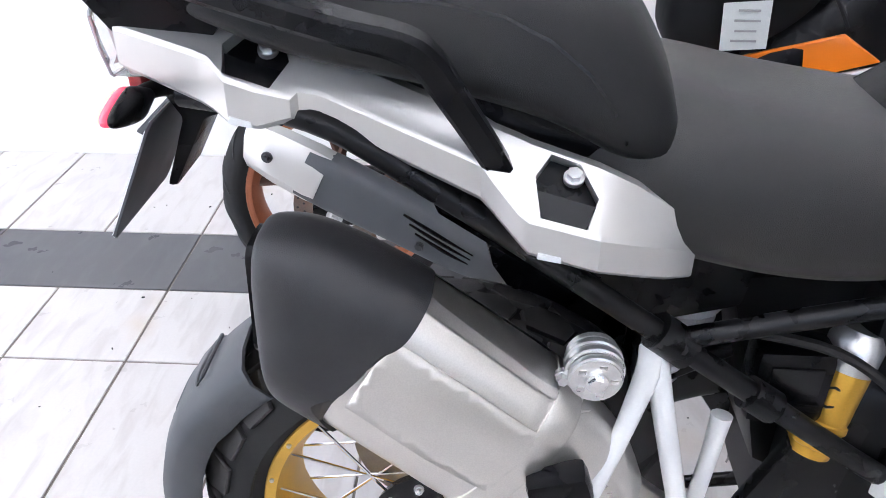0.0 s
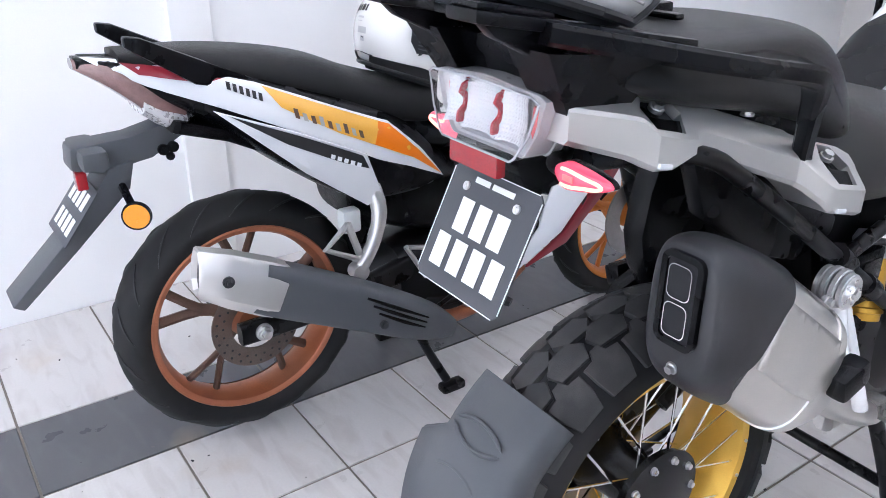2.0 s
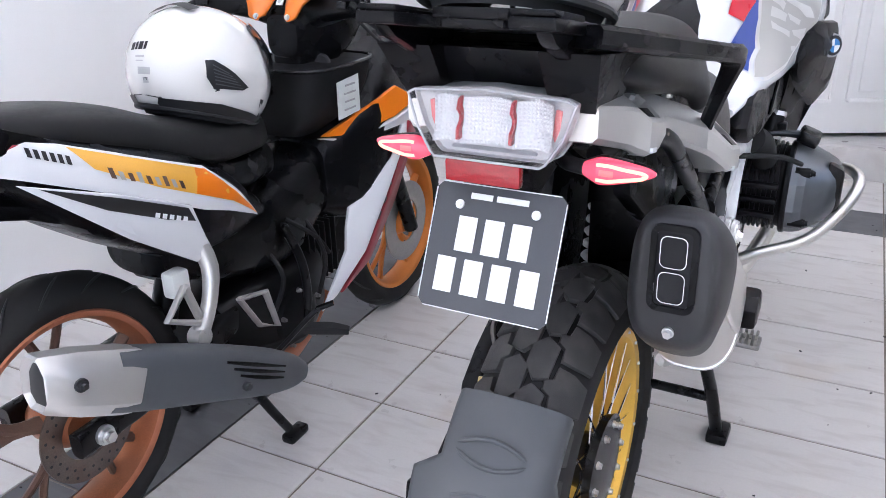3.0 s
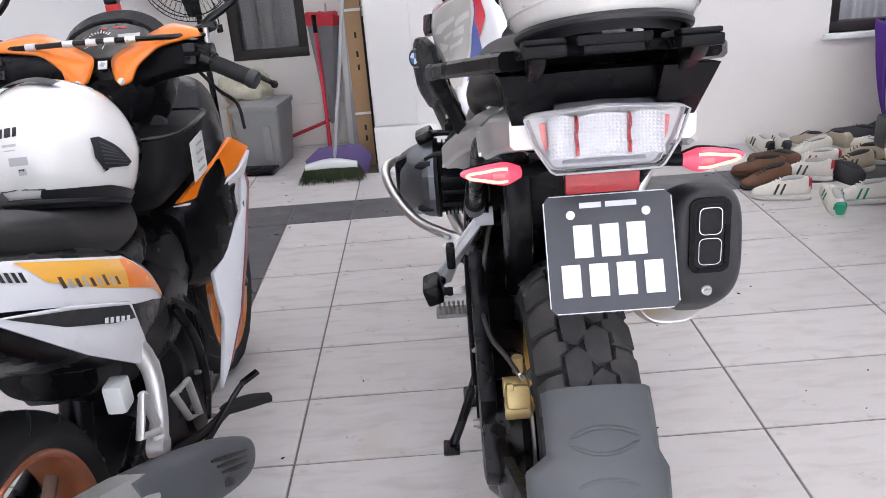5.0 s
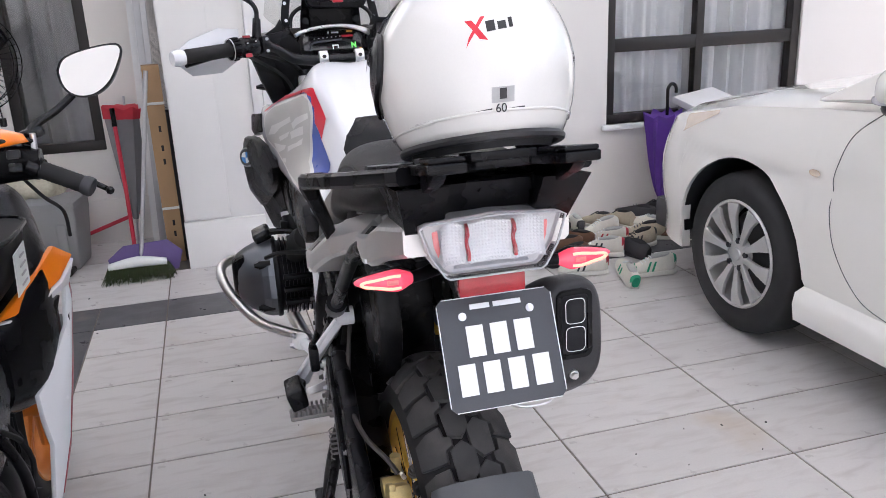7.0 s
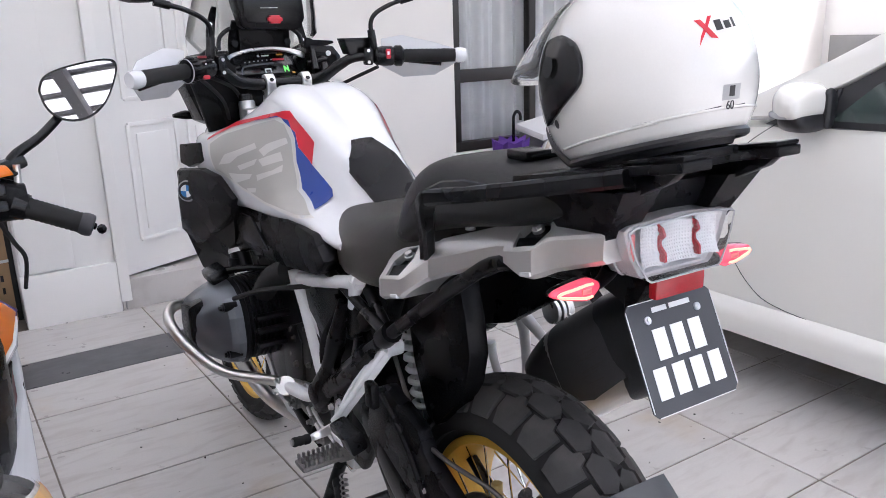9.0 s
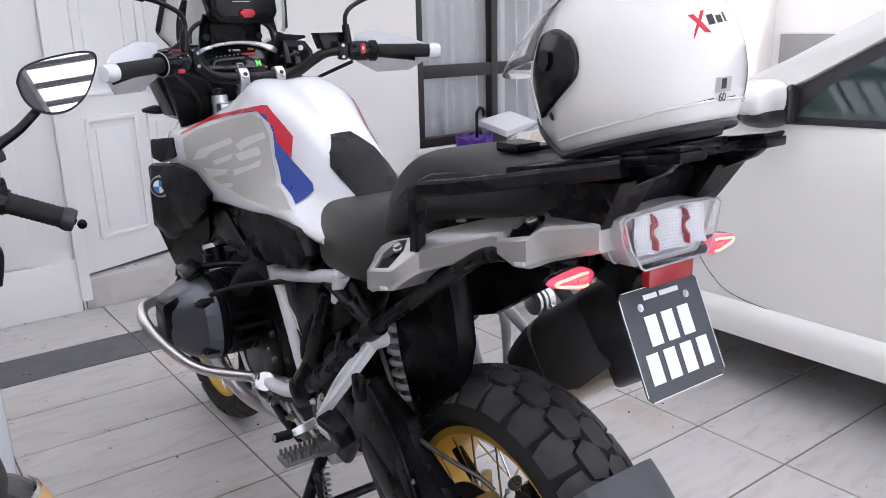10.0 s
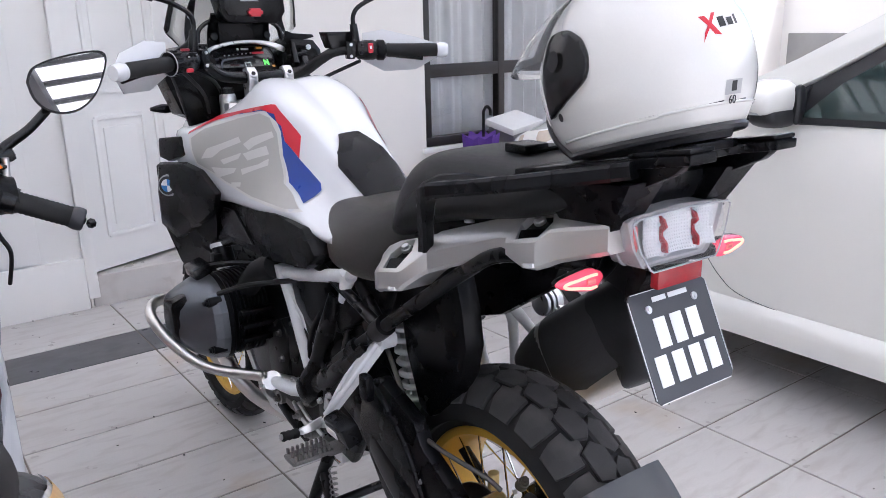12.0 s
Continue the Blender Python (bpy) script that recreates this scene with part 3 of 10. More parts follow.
def window(name, x0, x1, z0, z1, y, cols, rows, label, cloth, offset=0.03):
    w = tagged(new(name), label, "", "", "structure")
    t = 0.055
    fr = merge(box(((x0 + x1) / 2, y, z0 + t / 2), (x1 - x0, 0.07, t), 0.004), box(((x0 + x1) / 2, y, z1 - t / 2), (x1 - x0, 0.07, t), 0.004),
               box((x0 + t / 2, y + 0.001, (z0 + z1) / 2), (t, 0.068, z1 - z0), 0.004), box((x1 - t / 2, y + 0.001, (z0 + z1) / 2), (t, 0.068, z1 - z0), 0.004))
    part("window_frame", fr, "window_frame", w)
    for c in cols[1:-1]:
        part("mullion", box((c, y + 0.002, (z0 + z1) / 2), (0.05, 0.06, z1 - z0 - 0.02), 0.003), "window_frame", w)
    for r in rows[1:-1]:
        part("transom", box(((x0 + x1) / 2, y + 0.004, r), (x1 - x0 - 0.02, 0.058, 0.075), 0.003), "window_frame", w)
    for i in range(len(cols) - 1):
        for j in range(len(rows) - 1):
            p = part("pane", box(((cols[i] + cols[i + 1]) / 2, y + 0.01, (rows[j] + rows[j + 1]) / 2), (cols[i + 1] - cols[i] - 0.03, 0.005, rows[j + 1] - rows[j] - 0.03)), "glass", w)
            p.visible_shadow = False
    # pleated curtain behind the panes
    n = int((x1 - x0) / 0.012)
    top, bot = [], []
    rng = random.Random(int(x0 * 100) + 7)
    ph = [rng.uniform(0, 6) for _ in range(4)]
    for k in range(n + 1):
        x = x0 + (x1 - x0) * k / n
        d = 0.028 * math.sin(x * 46 + 2.2 * math.sin(x * 7 + ph[0])) + 0.012 * math.sin(x * 110 + ph[1])
        top.append((x, y + offset + 0.06 + d, z1))
        bot.append((x + 0.012 * math.sin(x * 18 + ph[2]), y + offset + 0.06 + d * 1.3, z0 - 0.02))
    part("curtain", loft([bot, [tuple((np.array(a) + np.array(b)) / 2) for a, b in zip(bot, top)], top], caps=False, closed=False), cloth, w, sharp=80)
    return w


window("window_1", 2.5, 3.8, 0.555, 1.8, FRONT + 0.05, (2.5, 3.11, 3.8), (0.555, 1.0, 1.8), "dark framed window with white pleated curtains", "curtain")
window("window_2", -0.76, -0.30, 0.55, 1.75, BACK + 0.03, (-0.76, -0.30), (0.55, 1.75), "dark framed window with grey curtains", "curtain_grey")
structure("window_sill", box((3.15, FRONT - 0.0, 0.54), (1.36, 0.05, 0.03), 0.004), "wall", "white sill under the window")

# the panelled door, standing ajar, hinged at the pillar
DOOR = pose(0.56, FRONT + 0.05, 0.16, 0, 0, 24)
door = tagged(new("door_1"), "white panelled front door standing ajar", "", "", "structure")
door.matrix_basis = DOOR
part("leaf", box((0.54, 0.0, 1.02), (1.08, 0.04, 2.04), 0.004), "door", door)
for x0, x1, z0, z1 in ((0.1, 0.38, 0.16, 0.72), (0.46, 0.74, 0.16, 0.72), (0.1, 0.38, 0.84, 1.88), (0.46, 0.74, 0.84, 1.88)):
    part("moulding", merge(*[box(c, s, 0.004) for c, s in ((((x0 + x1) / 2, -0.024, z0), (x1 - x0, 0.014, 0.02)), (((x0 + x1) / 2, -0.024, z1), (x1 - x0, 0.014, 0.02)),
                                                          ((x0, -0.025, (z0 + z1) / 2), (0.02, 0.014, z1 - z0)), ((x1, -0.025, (z0 + z1) / 2), (0.02, 0.014, z1 - z0)))]), "door", door)
    part("raised_panel", box(((x0 + x1) / 2, -0.02, (z0 + z1) / 2), (x1 - x0 - 0.09, 0.016, z1 - z0 - 0.09), 0.006), "door", door)
structure("trim", merge(box((0.535, FRONT + 0.02, 1.15), (0.05, 0.09, 2.2), 0.004), box((1.53, FRONT + 0.0, 1.15), (0.06, 0.06, 2.2), 0.004), box((1.03, FRONT + 0.0, 2.27), (1.06, 0.06, 0.06), 0.004)), "door", "white door surround")

# ---- the large touring motorcycle ----
BIKE = pose(0.639, -2.22, 0, 0, 0, -1.0)
bike = thing("touring_motorcycle", "white touring motorcycle with red and blue stripes on its stand", "motorcycle", at=BIKE)


def both(f):
    """Calls f for the right (1) and left (-1) side."""
    for s in (1, -1):
        f(s)


def flip(pts, s):
    return [(p[0] * s, *p[1:]) for p in pts]


def block_mesh(outline, Rc, a, h, name, mat):
    """A tread block: outline in (angle round the wheel, angle over the crown), raised by h on a tyre of ring radius Rc and section radius a."""
    bm = bmesh.new()

    def on(th, ph, k):
        r = Rc + (a + k) * math.cos(ph) ** 0.9 if math.cos(ph) > 0 else Rc
        return ((a + k) * math.sin(ph) * 0.98, r * math.cos(th), r * math.sin(th))
    ct, cp = sum(p[0] for p in outline) / len(outline), sum(p[1] for p in outline) / len(outline)
    lo = [bm.verts.new(on(t, p, -0.001)) for t, p in outline]
    mid = [bm.verts.new(on(ct + (t - ct) * 0.985, cp + (p - cp) * 0.985, h * 0.75)) for t, p in outline]
    hi = [bm.verts.new(on(ct + (t - ct) * 0.95, cp + (p - cp) * 0.95, h)) for t, p in outline]
    core = [bm.verts.new(on(ct + (t - ct) * 0.5, cp + (p - cp) * 0.5, h)) for t, p in outline]
    c = bm.verts.new(on(ct, cp, h))
    n = len(outline)
    for i in range(n):
        j = (i + 1) % n
        bm.faces.new((lo[i], lo[j], mid[j], mid[i]))
        bm.faces.new((mid[i], mid[j], hi[j], hi[i]))
        bm.faces.new((hi[i], hi[j], core[j], core[i]))
        bm.faces.new((core[i], core[j], c))
    bmesh.ops.recalc_face_normals(bm, faces=bm.faces)
    for f in bm.faces:
        f.smooth = True
    for e in bm.edges:
        e.smooth = e.calc_face_angle(0) < radians(24)
    me = bpy.data.meshes.new(name)
    bm.to_mesh(me)
    bm.free()
    me.materials.append(M[mat])
    return me


def knobbly_tyre(name, y, R, a, n, bead, separate):
    h = 0.008
    Rc = R - a - h
    prof = [(-a * 0.72, bead), (-a * 0.86, bead + 0.02)]
    for k in range(-8, 9):
        ph = radians(k * 10.5)
        prof.append((a * math.sin(ph), Rc + a * max(0.0, math.cos(ph)) ** 0.9))
    prof += [(a * 0.86, bead + 0.02), (a * 0.72, bead)]
    prof[2:-2] = [q for q in prof[2:-2] if q[1] > bead + 0.02]
    prof += [(a * 0.5, bead - 0.006), (-a * 0.5, bead - 0.006)]
    t = part(name, lathe(prof, 96, "x", closed=True), "rubber", bike, "knobbly black tyre with worn tread blocks")
    t.location = (0, y, R)
    st = 2 * math.pi / n
    u = st - 0.012
    rows = []
    for s in (1, -1):
        hexa = [(-0.5, 0.17), (-0.26, -0.035), (0.24, -0.03), (0.5, 0.15), (0.4, 0.4), (-0.34, 0.42)]
        shoulder = [(-0.1, 0.33), (0.1, 0.34), (0.19, 0.48), (0.47, 0.5), (0.46, 0.8), (0.38, 1.12), (-0.36, 1.12), (-0.46, 0.8), (-0.47, 0.5), (-0.17, 0.47)]
        off = 0.0 if s > 0 else 0.5
        rows += [([(t * u, ph * s) for t, ph in hexa], off), ([(t * u, ph * s) for t, ph in shoulder], off + 0.5)]
    joined = None
    for outline, off in rows:
        me = block_mesh(outline, Rc, a, h, "tread_block", "rubber_block")
        for k in range(n):
            rot = Matrix.Rotation((k + off) * st, 4, "X")
            if separate:
                o = new("tread_block", me)
                o.parent = t
                o.matrix_basis = rot
            else:
                b = bmesh.new()
                b.from_mesh(me)
                moved(b, rot)
                joined = merge(joined, b) if joined else b
    if joined:
        o = part("tread", joined, "rubber_block", t)
        o["kind"] = "stuff"
    return t


def spoked_wheel(name, y, z, rim_r, width, n):
    w = part(name, lathe([(-width / 2, rim_r), (-width / 2 + 0.006, rim_r + 0.006), (-width / 2 + 0.012, rim_r - 0.004), (-width * 0.3, rim_r - 0.02), (0, rim_r - 0.026), (width * 0.3, rim_r - 0.02),
                          (width / 2 - 0.012, rim_r - 0.004), (width / 2 - 0.006, rim_r + 0.006), (width / 2, rim_r), (width / 2 - 0.002, rim_r - 0.014), (width * 0.36, rim_r - 0.022), (width * 0.25, rim_r - 0.03),
                          (0, rim_r - 0.034), (-width * 0.25, rim_r - 0.03), (-width * 0.36, rim_r - 0.022), (-width / 2 + 0.002, rim_r - 0.014)], 96, "x", closed=True), "gold_rim", bike, "gold spoked rim")
    w.location = (0, y, z)
    part("hub", lathe([(-0.07, 0.0), (-0.07, 0.045), (-0.06, 0.062), (-0.045, 0.05), (0.0, 0.045), (0.045, 0.05), (0.06, 0.085), (0.075, 0.09), (0.08, 0.06), (0.085, 0.03), (0.085, 0.0)], 48), "black_smooth", w, "black wheel hub")
    bolts = ring_of((0.076, 0, 0), "x", 0.074, 10, lambda p, o: bolt(p, (1, 0, 0), 0.0055, 0.004))
    part("hub_bolts", bolts, "alu", w)["kind"] = "stuff"
    nip = ring_of((width / 2 - 0.001, 0, 0), "x", rim_r - 0.006, n // 2, lambda p, o: tube([p, p + Vector((0.003, 0, 0))], [0.0035, 0.003], 8, 1), 0.05)
    part("rim_nipples", nip, "alu", w)["kind"] = "stuff"
    for k in range(n):
        a = 2 * math.pi * k / n
        s = 1 if k % 2 else -1
        lean = 0.42 if (k // 2) % 2 else -0.42
        b = a + lean
        p0 = Vector((s * (width / 2 - 0.012), math.cos(a) * (rim_r - 0.012), math.sin(a) * (rim_r - 0.012)))
        p1 = Vector((s * 0.055, math.cos(b) * 0.062, math.sin(b) * 0.062))
        part("spoke", tube([p0, p1], 0.0021, 6, 1), "chrome", w)
    return w


knobbly_tyre("rear_tyre", 0.0, 0.336, 0.086, 27, 0.232, True)
rw = spoked_wheel("rear_wheel", 0, 0.336, 0.236, 0.135, 40)
part("brake_disc", lathe([(-0.085, 0.085), (-0.085, 0.138), (-0.08, 0.138), (-0.08, 0.085)], 64, closed=True), "brake", rw)
knobbly_tyre("front_tyre", 1.5, 0.335, 0.062, 32, 0.252, False)
fw = spoked_wheel("front_wheel", 1.5, 0.335, 0.256, 0.09, 36)
both(lambda s: part("front_disc", lathe([(s * 0.07, 0.09), (s * 0.07, 0.152), (s * 0.065, 0.152), (s * 0.065, 0.09)], 64, closed=True), "brake", fw))

# final drive, swing arm, brake on the left
part("swing_arm", merge(body([(0.02, -0.115, 0.34, 0.045, 0.085), (0.1, -0.118, 0.36, 0.048, 0.075), (0.22, -0.115, 0.43, 0.046, 0.06), (0.36, -0.105, 0.515, 0.05, 0.062), (0.46, -0.1, 0.55, 0.055, 0.075)], 20, 4, 3.5),
                        body([(0.06, -0.165, 0.37, 0.012, 0.05), (0.2, -0.165, 0.44, 0.012, 0.036), (0.34, -0.155, 0.52, 0.012, 0.03)], 14, 4, 4)), "black_frame", bike, "black cast swing arm")
part("final_drive", merge(lathe([(-0.17, 0.0), (-0.172, 0.05), (-0.165, 0.09), (-0.14, 0.112), (-0.1, 0.115), (-0.08, 0.1)], 40), box((-0.15, -0.1, 0.04), (0.045, 0.1, 0.06), 0.015, rot=Matrix.Rotation(0.5, 4, "X"))), "black_frame", bike, "black final drive casing").location = (0, 0, 0.336)
part("drive_bolt", bolt((-0.165, 0.092, 0.478), (-1, 0, 0), 0.008, 0.006), "oil", bike)
part("drive_bolt", bolt((-0.172, 0.02, 0.36), (-1, 0, 0), 0.008), "oil", bike)
caliper = part("brake_caliper", merge(box((-0.105, -0.055, 0.465), (0.042, 0.085, 0.042), 0.01, rot=Matrix.Rotation(-0.5, 4, "X")), tube([(-0.128, -0.035, 0.472), (-0.085, -0.035, 0.472)], 0.018, 20, 1), tube([(-0.128, -0.075, 0.45), (-0.085, -0.075, 0.45)], 0.017, 20, 1),
                            tube([(-0.1, -0.03, 0.5), (-0.1, -0.03, 0.53)], 0.01, 10, 1)), "gold_cast", bike, "gold brake caliper")
part("banjo_bolt", merge(bolt((-0.077, -0.08, 0.525), (0, -0.6, 1), 0.0075, 0.006), tube([(-0.077, -0.074, 0.517), (-0.077, -0.08, 0.525)], 0.011, 14, 1)), "steel_grey", caliper, "steel hose bolt")
part("dust_boot", tube([(-0.073, -0.088, 0.498), (-0.073, -0.1, 0.498), (-0.073, -0.103, 0.498)], [0.012, 0.0115, 0.008], 16, 1), "rubber", caliper, "black rubber boot")
part("bleed_nipple", tube([(-0.095, -0.08, 0.515), (-0.101, -0.084, 0.527)], [0.0045, 0.003], 8, 1), "alu", caliper)
part("caliper_rib", box((-0.118, -0.06, 0.488), (0.012, 0.06, 0.012), 0.003, rot=Matrix.Rotation(-0.5, 4, "X")), "gold_cast", caliper)
part("brake_hose", tube([(-0.1, -0.05, 0.505), (-0.115, -0.03, 0.525), (-0.14, 0.01, 0.545), (-0.15, 0.07, 0.552), (-0.152, 0.127, 0.565), (-0.14, 0.2, 0.62), (-0.12, 0.28, 0.67)], 0.0046, 8), "steel_grey", bike, "grey brake hose")
part("swing_arm_cover", prism([(0.29, 0.6), (0.228, 0.632), (0.11, 0.59), (0.085, 0.548), (0.0, 0.505), (-0.06, 0.46), (-0.02, 0.33), (0.12, 0.335), (0.222, 0.38), (0.276, 0.443), (0.315, 0.507)], -0.172, -0.14, 0.01), "black_plastic", bike, "black cast swing arm cover")
part("arm_rib", tube([(-0.174, 0.235, 0.615), (-0.176, 0.13, 0.535), (-0.176, 0.06, 0.42)], 0.006, 8, 3), "black_plastic", bike)
part("torque_strut", tube([(-0.02, 0.42, 0.62), (-0.02, 0.1, 0.42)], 0.012, 10, 1), "black_frame", bike)

# mud flap hugging the wheel
rings = []
for k in range(15):
    a = radians(133 + 56 * k / 14)
    R = 0.35 + 0.01 * math.sin(k / 14 * math.pi) + 0.01 * (k / 14) + (0.007 if k > 4 else 0.0)
    wl, wr = (-0.078, 0.08) if k < 5 else (-0.112, 0.09)
    ring = []
    out = [(wl, -0.052), (wl - 0.004, -0.02), (wl + 0.008, -0.002), (wl * 0.5, 0.008), (0, 0.011), (wr * 0.5, 0.008), (wr - 0.008, -0.002), (wr + 0.004, -0.02), (wr, -0.052)]
    inn = [(x * 0.95, d - 0.004) for x, d in out[::-1]]
    for x, d in out + inn:
        ring.append((x, math.cos(a) * (R + d), 0.336 + math.sin(a) * (R + d)))
    rings.append(ring)
flap = part("mud_flap", loft(rings), "grey_plastic", bike, "grey plastic rear mud flap", sharp=75)


def crease(a0, w, x0, bend):
    """A thin curved ridge across the flap."""
    pts = []
    for k in range(13):
        t = k / 6 - 1
        a = radians(a0 + bend * (1 - t * t))
        R = 0.35 + 0.0112 + (0.0085 if a0 > 152 else 0.002) + (0.004 if a0 > 170 else 0.0) - 0.006 * (0.06 * w * t / 0.08) ** 2
        pts.append((x0 + 0.06 * w * t, math.cos(a) * (R + 0.009), 0.336 + math.sin(a) * (R + 0.009)))
    return tube(pts, [0.0006] + [0.003] * 11 + [0.0006], 8, 2)


for a0, w in ((145, 0.85), (156, 0.8), (165, 0.95), (176, 1.0)):
    part("flap_crease", crease(a0, w, 0.0, -2.2), "grey_plastic", flap)
    part("flap_crease", crease(a0 + 1.2, w, 0.0, 2.4), "grey_plastic", flap)
part("flap_bracket", merge(panel([(-0.115, -0.34, 0.36), (-0.13, -0.2, 0.3), (-0.15, -0.05, 0.33), (-0.15, -0.02, 0.4), (-0.13, -0.18, 0.42), (-0.115, -0.32, 0.47)], 0.02, 0.006)), "black_plastic", bike, "black flap bracket")

# inner splash guard ahead of the rear wheel
part("splash_guard", prism([(0.24, 0.88), (0.08, 0.88), (0.055, 0.8), (0.045, 0.73), (0.06, 0.67), (0.09, 0.625), (0.165, 0.55), (0.2, 0.56), (0.24, 0.66), (0.26, 0.76)], -0.1, -0.055, 0.012), "black_plastic", bike, "black inner mudguard")
part("inner_panel", prism([(-0.05, 0.93), (0.26, 0.87), (0.34, 0.8), (0.33, 0.72), (0.24, 0.695), (0.14, 0.73), (0.0, 0.82)], 0.055, 0.085, 0.01), "black_plastic", bike, "black inner side panel")
part("plate_carrier", merge(prism([(-0.17, 0.96), (-0.286, 0.952), (-0.288, 0.93), (-0.27, 0.9), (-0.3, 0.82), (-0.288, 0.82), (-0.245, 0.9), (-0.15, 0.93)], -0.04, 0.04, 0.006)), "black_plastic", bike, "black number plate carrier")

# number plate and its plain marks
PM = Matrix.Translation((0.005, -0.3175, 0.8435)) @ Matrix.Rotation(radians(-25.7), 4, "X") @ Matrix.Diagonal((1.005, 1, 1.025, 1))
plate = part("number_plate", moved(prism([(-0.082, -0.066), (-0.074, -0.074), (0.074, -0.074), (0.082, -0.066), (0.082, 0.066), (0.074, 0.074), (-0.074, 0.074), (-0.082, 0.066)], -0.0015, 0.0015, 0.0006, axis="y"), PM), "plate", bike, "dark grey number plate with white bars")


def plate_bar(x0, x1, z0, z1, mat):
    part("bar", moved(box(((x0 + x1) / 2, -0.0022, (z0 + z1) / 2), (x1 - x0, 0.0012, z1 - z0), 0.0004, 1), PM), mat, plate)


part("plate_edge", moved(merge(*[box(c, s) for c, s in (((0, -0.0018, 0.0735), (0.148, 0.001, 0.0012)), ((0, -0.0018, -0.0735), (0.148, 0.001, 0.0012)), ((-0.0815, -0.0018, 0), (0.0012, 0.001, 0.132)), ((0.0815, -0.0018, 0), (0.0012, 0.001, 0.132)))]), PM), "mark_white", plate)
for x in (-0.034, 0.0, 0.034):
    plate_bar(x - 0.012, x + 0.012, -0.005, 0.036, "mark_white")
for x in (-0.0525, -0.0175, 0.0175, 0.0525):
    plate_bar(x - 0.012, x + 0.012, -0.054, -0.013, "mark_white")
plate_bar(-0.036, -0.008, 0.057, 0.064, "mark_white")
plate_bar(-0.003, 0.037, 0.057, 0.064, "mark_white")
for x in (-0.048, 0.048):
    part("screw", moved(merge(tube([(x, -0.001, 0.049), (x, -0.004, 0.049)], 0.0055, 16, 1), tube([(x, -0.003, 0.049), (x, -0.006, 0.049)], 0.003, 6, 1)), PM), "alu", plate)

part("rear_reflector", box((-0.006, -0.312, 0.938), (0.092, 0.014, 0.026), 0.003), "red_reflector", bike, "red rear reflector")

# tail lamp
outer = [(-0.1, 1.022), (-0.09, 1.027), (0.0, 1.034), (0.09, 1.027), (0.1, 1.022), (0.088, 0.985), (0.07, 0.957), (0.064, 0.953), (-0.064, 0.953), (-0.07, 0.957), (-0.088, 0.985)]


def tail_ring(y, k, bulge=0.0):
    return [(x * k, y - bulge * (1 - (x * k / 0.1) ** 2) * 0.012, 0.99 + (z - 0.99) * k) for x, z in outer]


lamp = part("tail_lamp", loft([tail_ring(-0.318, 0.7, 1), tail_ring(-0.317, 0.95, 1), tail_ring(-0.311, 1.0, 1), tail_ring(-0.3, 1.01), tail_ring(-0.255, 1.02)][::-1], caps=False), "clear", bike, "clear tail lamp lens with red light bars")
lamp.visible_shadow = False
face = part("lens_face", loft([tail_ring(-0.318, 0.7, 1), tail_ring(-0.318, 0.45, 1), tail_ring(-0.318, 0.2, 1), tail_ring(-0.318, 0.02, 1)], caps=False), "clear", lamp)
face.visible_shadow = False
edge = [(x, y - 0.0005, z) for x, y, z in tail_ring(-0.313, 0.995, 1)]
part("lens_edge", tube(edge + [edge[0]], 0.0016, 8, 1), "lens_rim", lamp, "pale lens edge")
edge = tail_ring(-0.27, 1.02)
part("lens_edge", tube(edge + [edge[0]], 0.002, 8, 1), "lens_rim", lamp)
part("lamp_back", loft([tail_ring(-0.25, 1.0), tail_ring(-0.262, 0.992), tail_ring(-0.302, 0.975), tail_ring(-0.303, 0.955), tail_ring(-0.298, 0.92), tail_ring(-0.294, 0.7), tail_ring(-0.292, 0.002)], caps=False), "lamp_grey", lamp, "silver-grey lamp housing")


def cell(x0, x1, y0, y1, z0, z1):
    """One bright reflector cell, curved forward at its sides and stepped at its foot."""
    rows = []
    for k in range(9):
        v = k / 8
        z = z0 + (z1 - z0) * v
        rows.append([(x0 + (x1 - x0) * j / 10, y1 + (y0 - y1) * abs(j / 5 - 1) ** 2.2 - 0.010 * max(0.0, 1 - v * 1.6) ** 2, z + 0.002 * math.sin(math.pi * j / 10)) for j in range(11)])
    return loft(rows, caps=False, closed=False)


for x0, x1 in ((-0.07, -0.037), (-0.035, 0.027), (0.029, 0.072)):
    part("reflector_bowl", cell(x0, x1, -0.304, -0.297, 0.968, 1.019), "lamp_grid", lamp, "bright gridded reflector", sharp=80)
for x0 in (-0.036, 0.028):
    bar = [(-0.297, 1.021), (-0.305, 1.018), (-0.31, 1.008), (-0.302, 1.0), (-0.303, 0.994), (-0.312, 0.986), (-0.313, 0.974), (-0.302, 0.974), (-0.303, 0.984), (-0.295, 0.994), (-0.294, 1.004), (-0.301, 1.01), (-0.297, 1.015)]
    part("light_bar", prism([(y - 0.005, z) for y, z in bar], x0 - 0.0022, x0 + 0.0022, 0.0008), "lamp_dark_red", lamp, "dark red light bar")
# pink strips: the lit indicators' reflection, put in as colour
both(lambda s: part("side_bar", prism([(s * 0.072, 1.013), (s * 0.08, 1.012), (s * 0.078, 0.992), (s * 0.072, 0.975), (s * 0.069, 0.985)], -0.298, -0.292, 0.002, axis="y"), "lamp_pink", lamp))
part("lower_step", prism([(-0.3, 0.96), (-0.289, 0.967), (-0.277, 0.964), (-0.286, 0.957)], -0.052, 0.052, 0.001), "lens_rim", lamp)
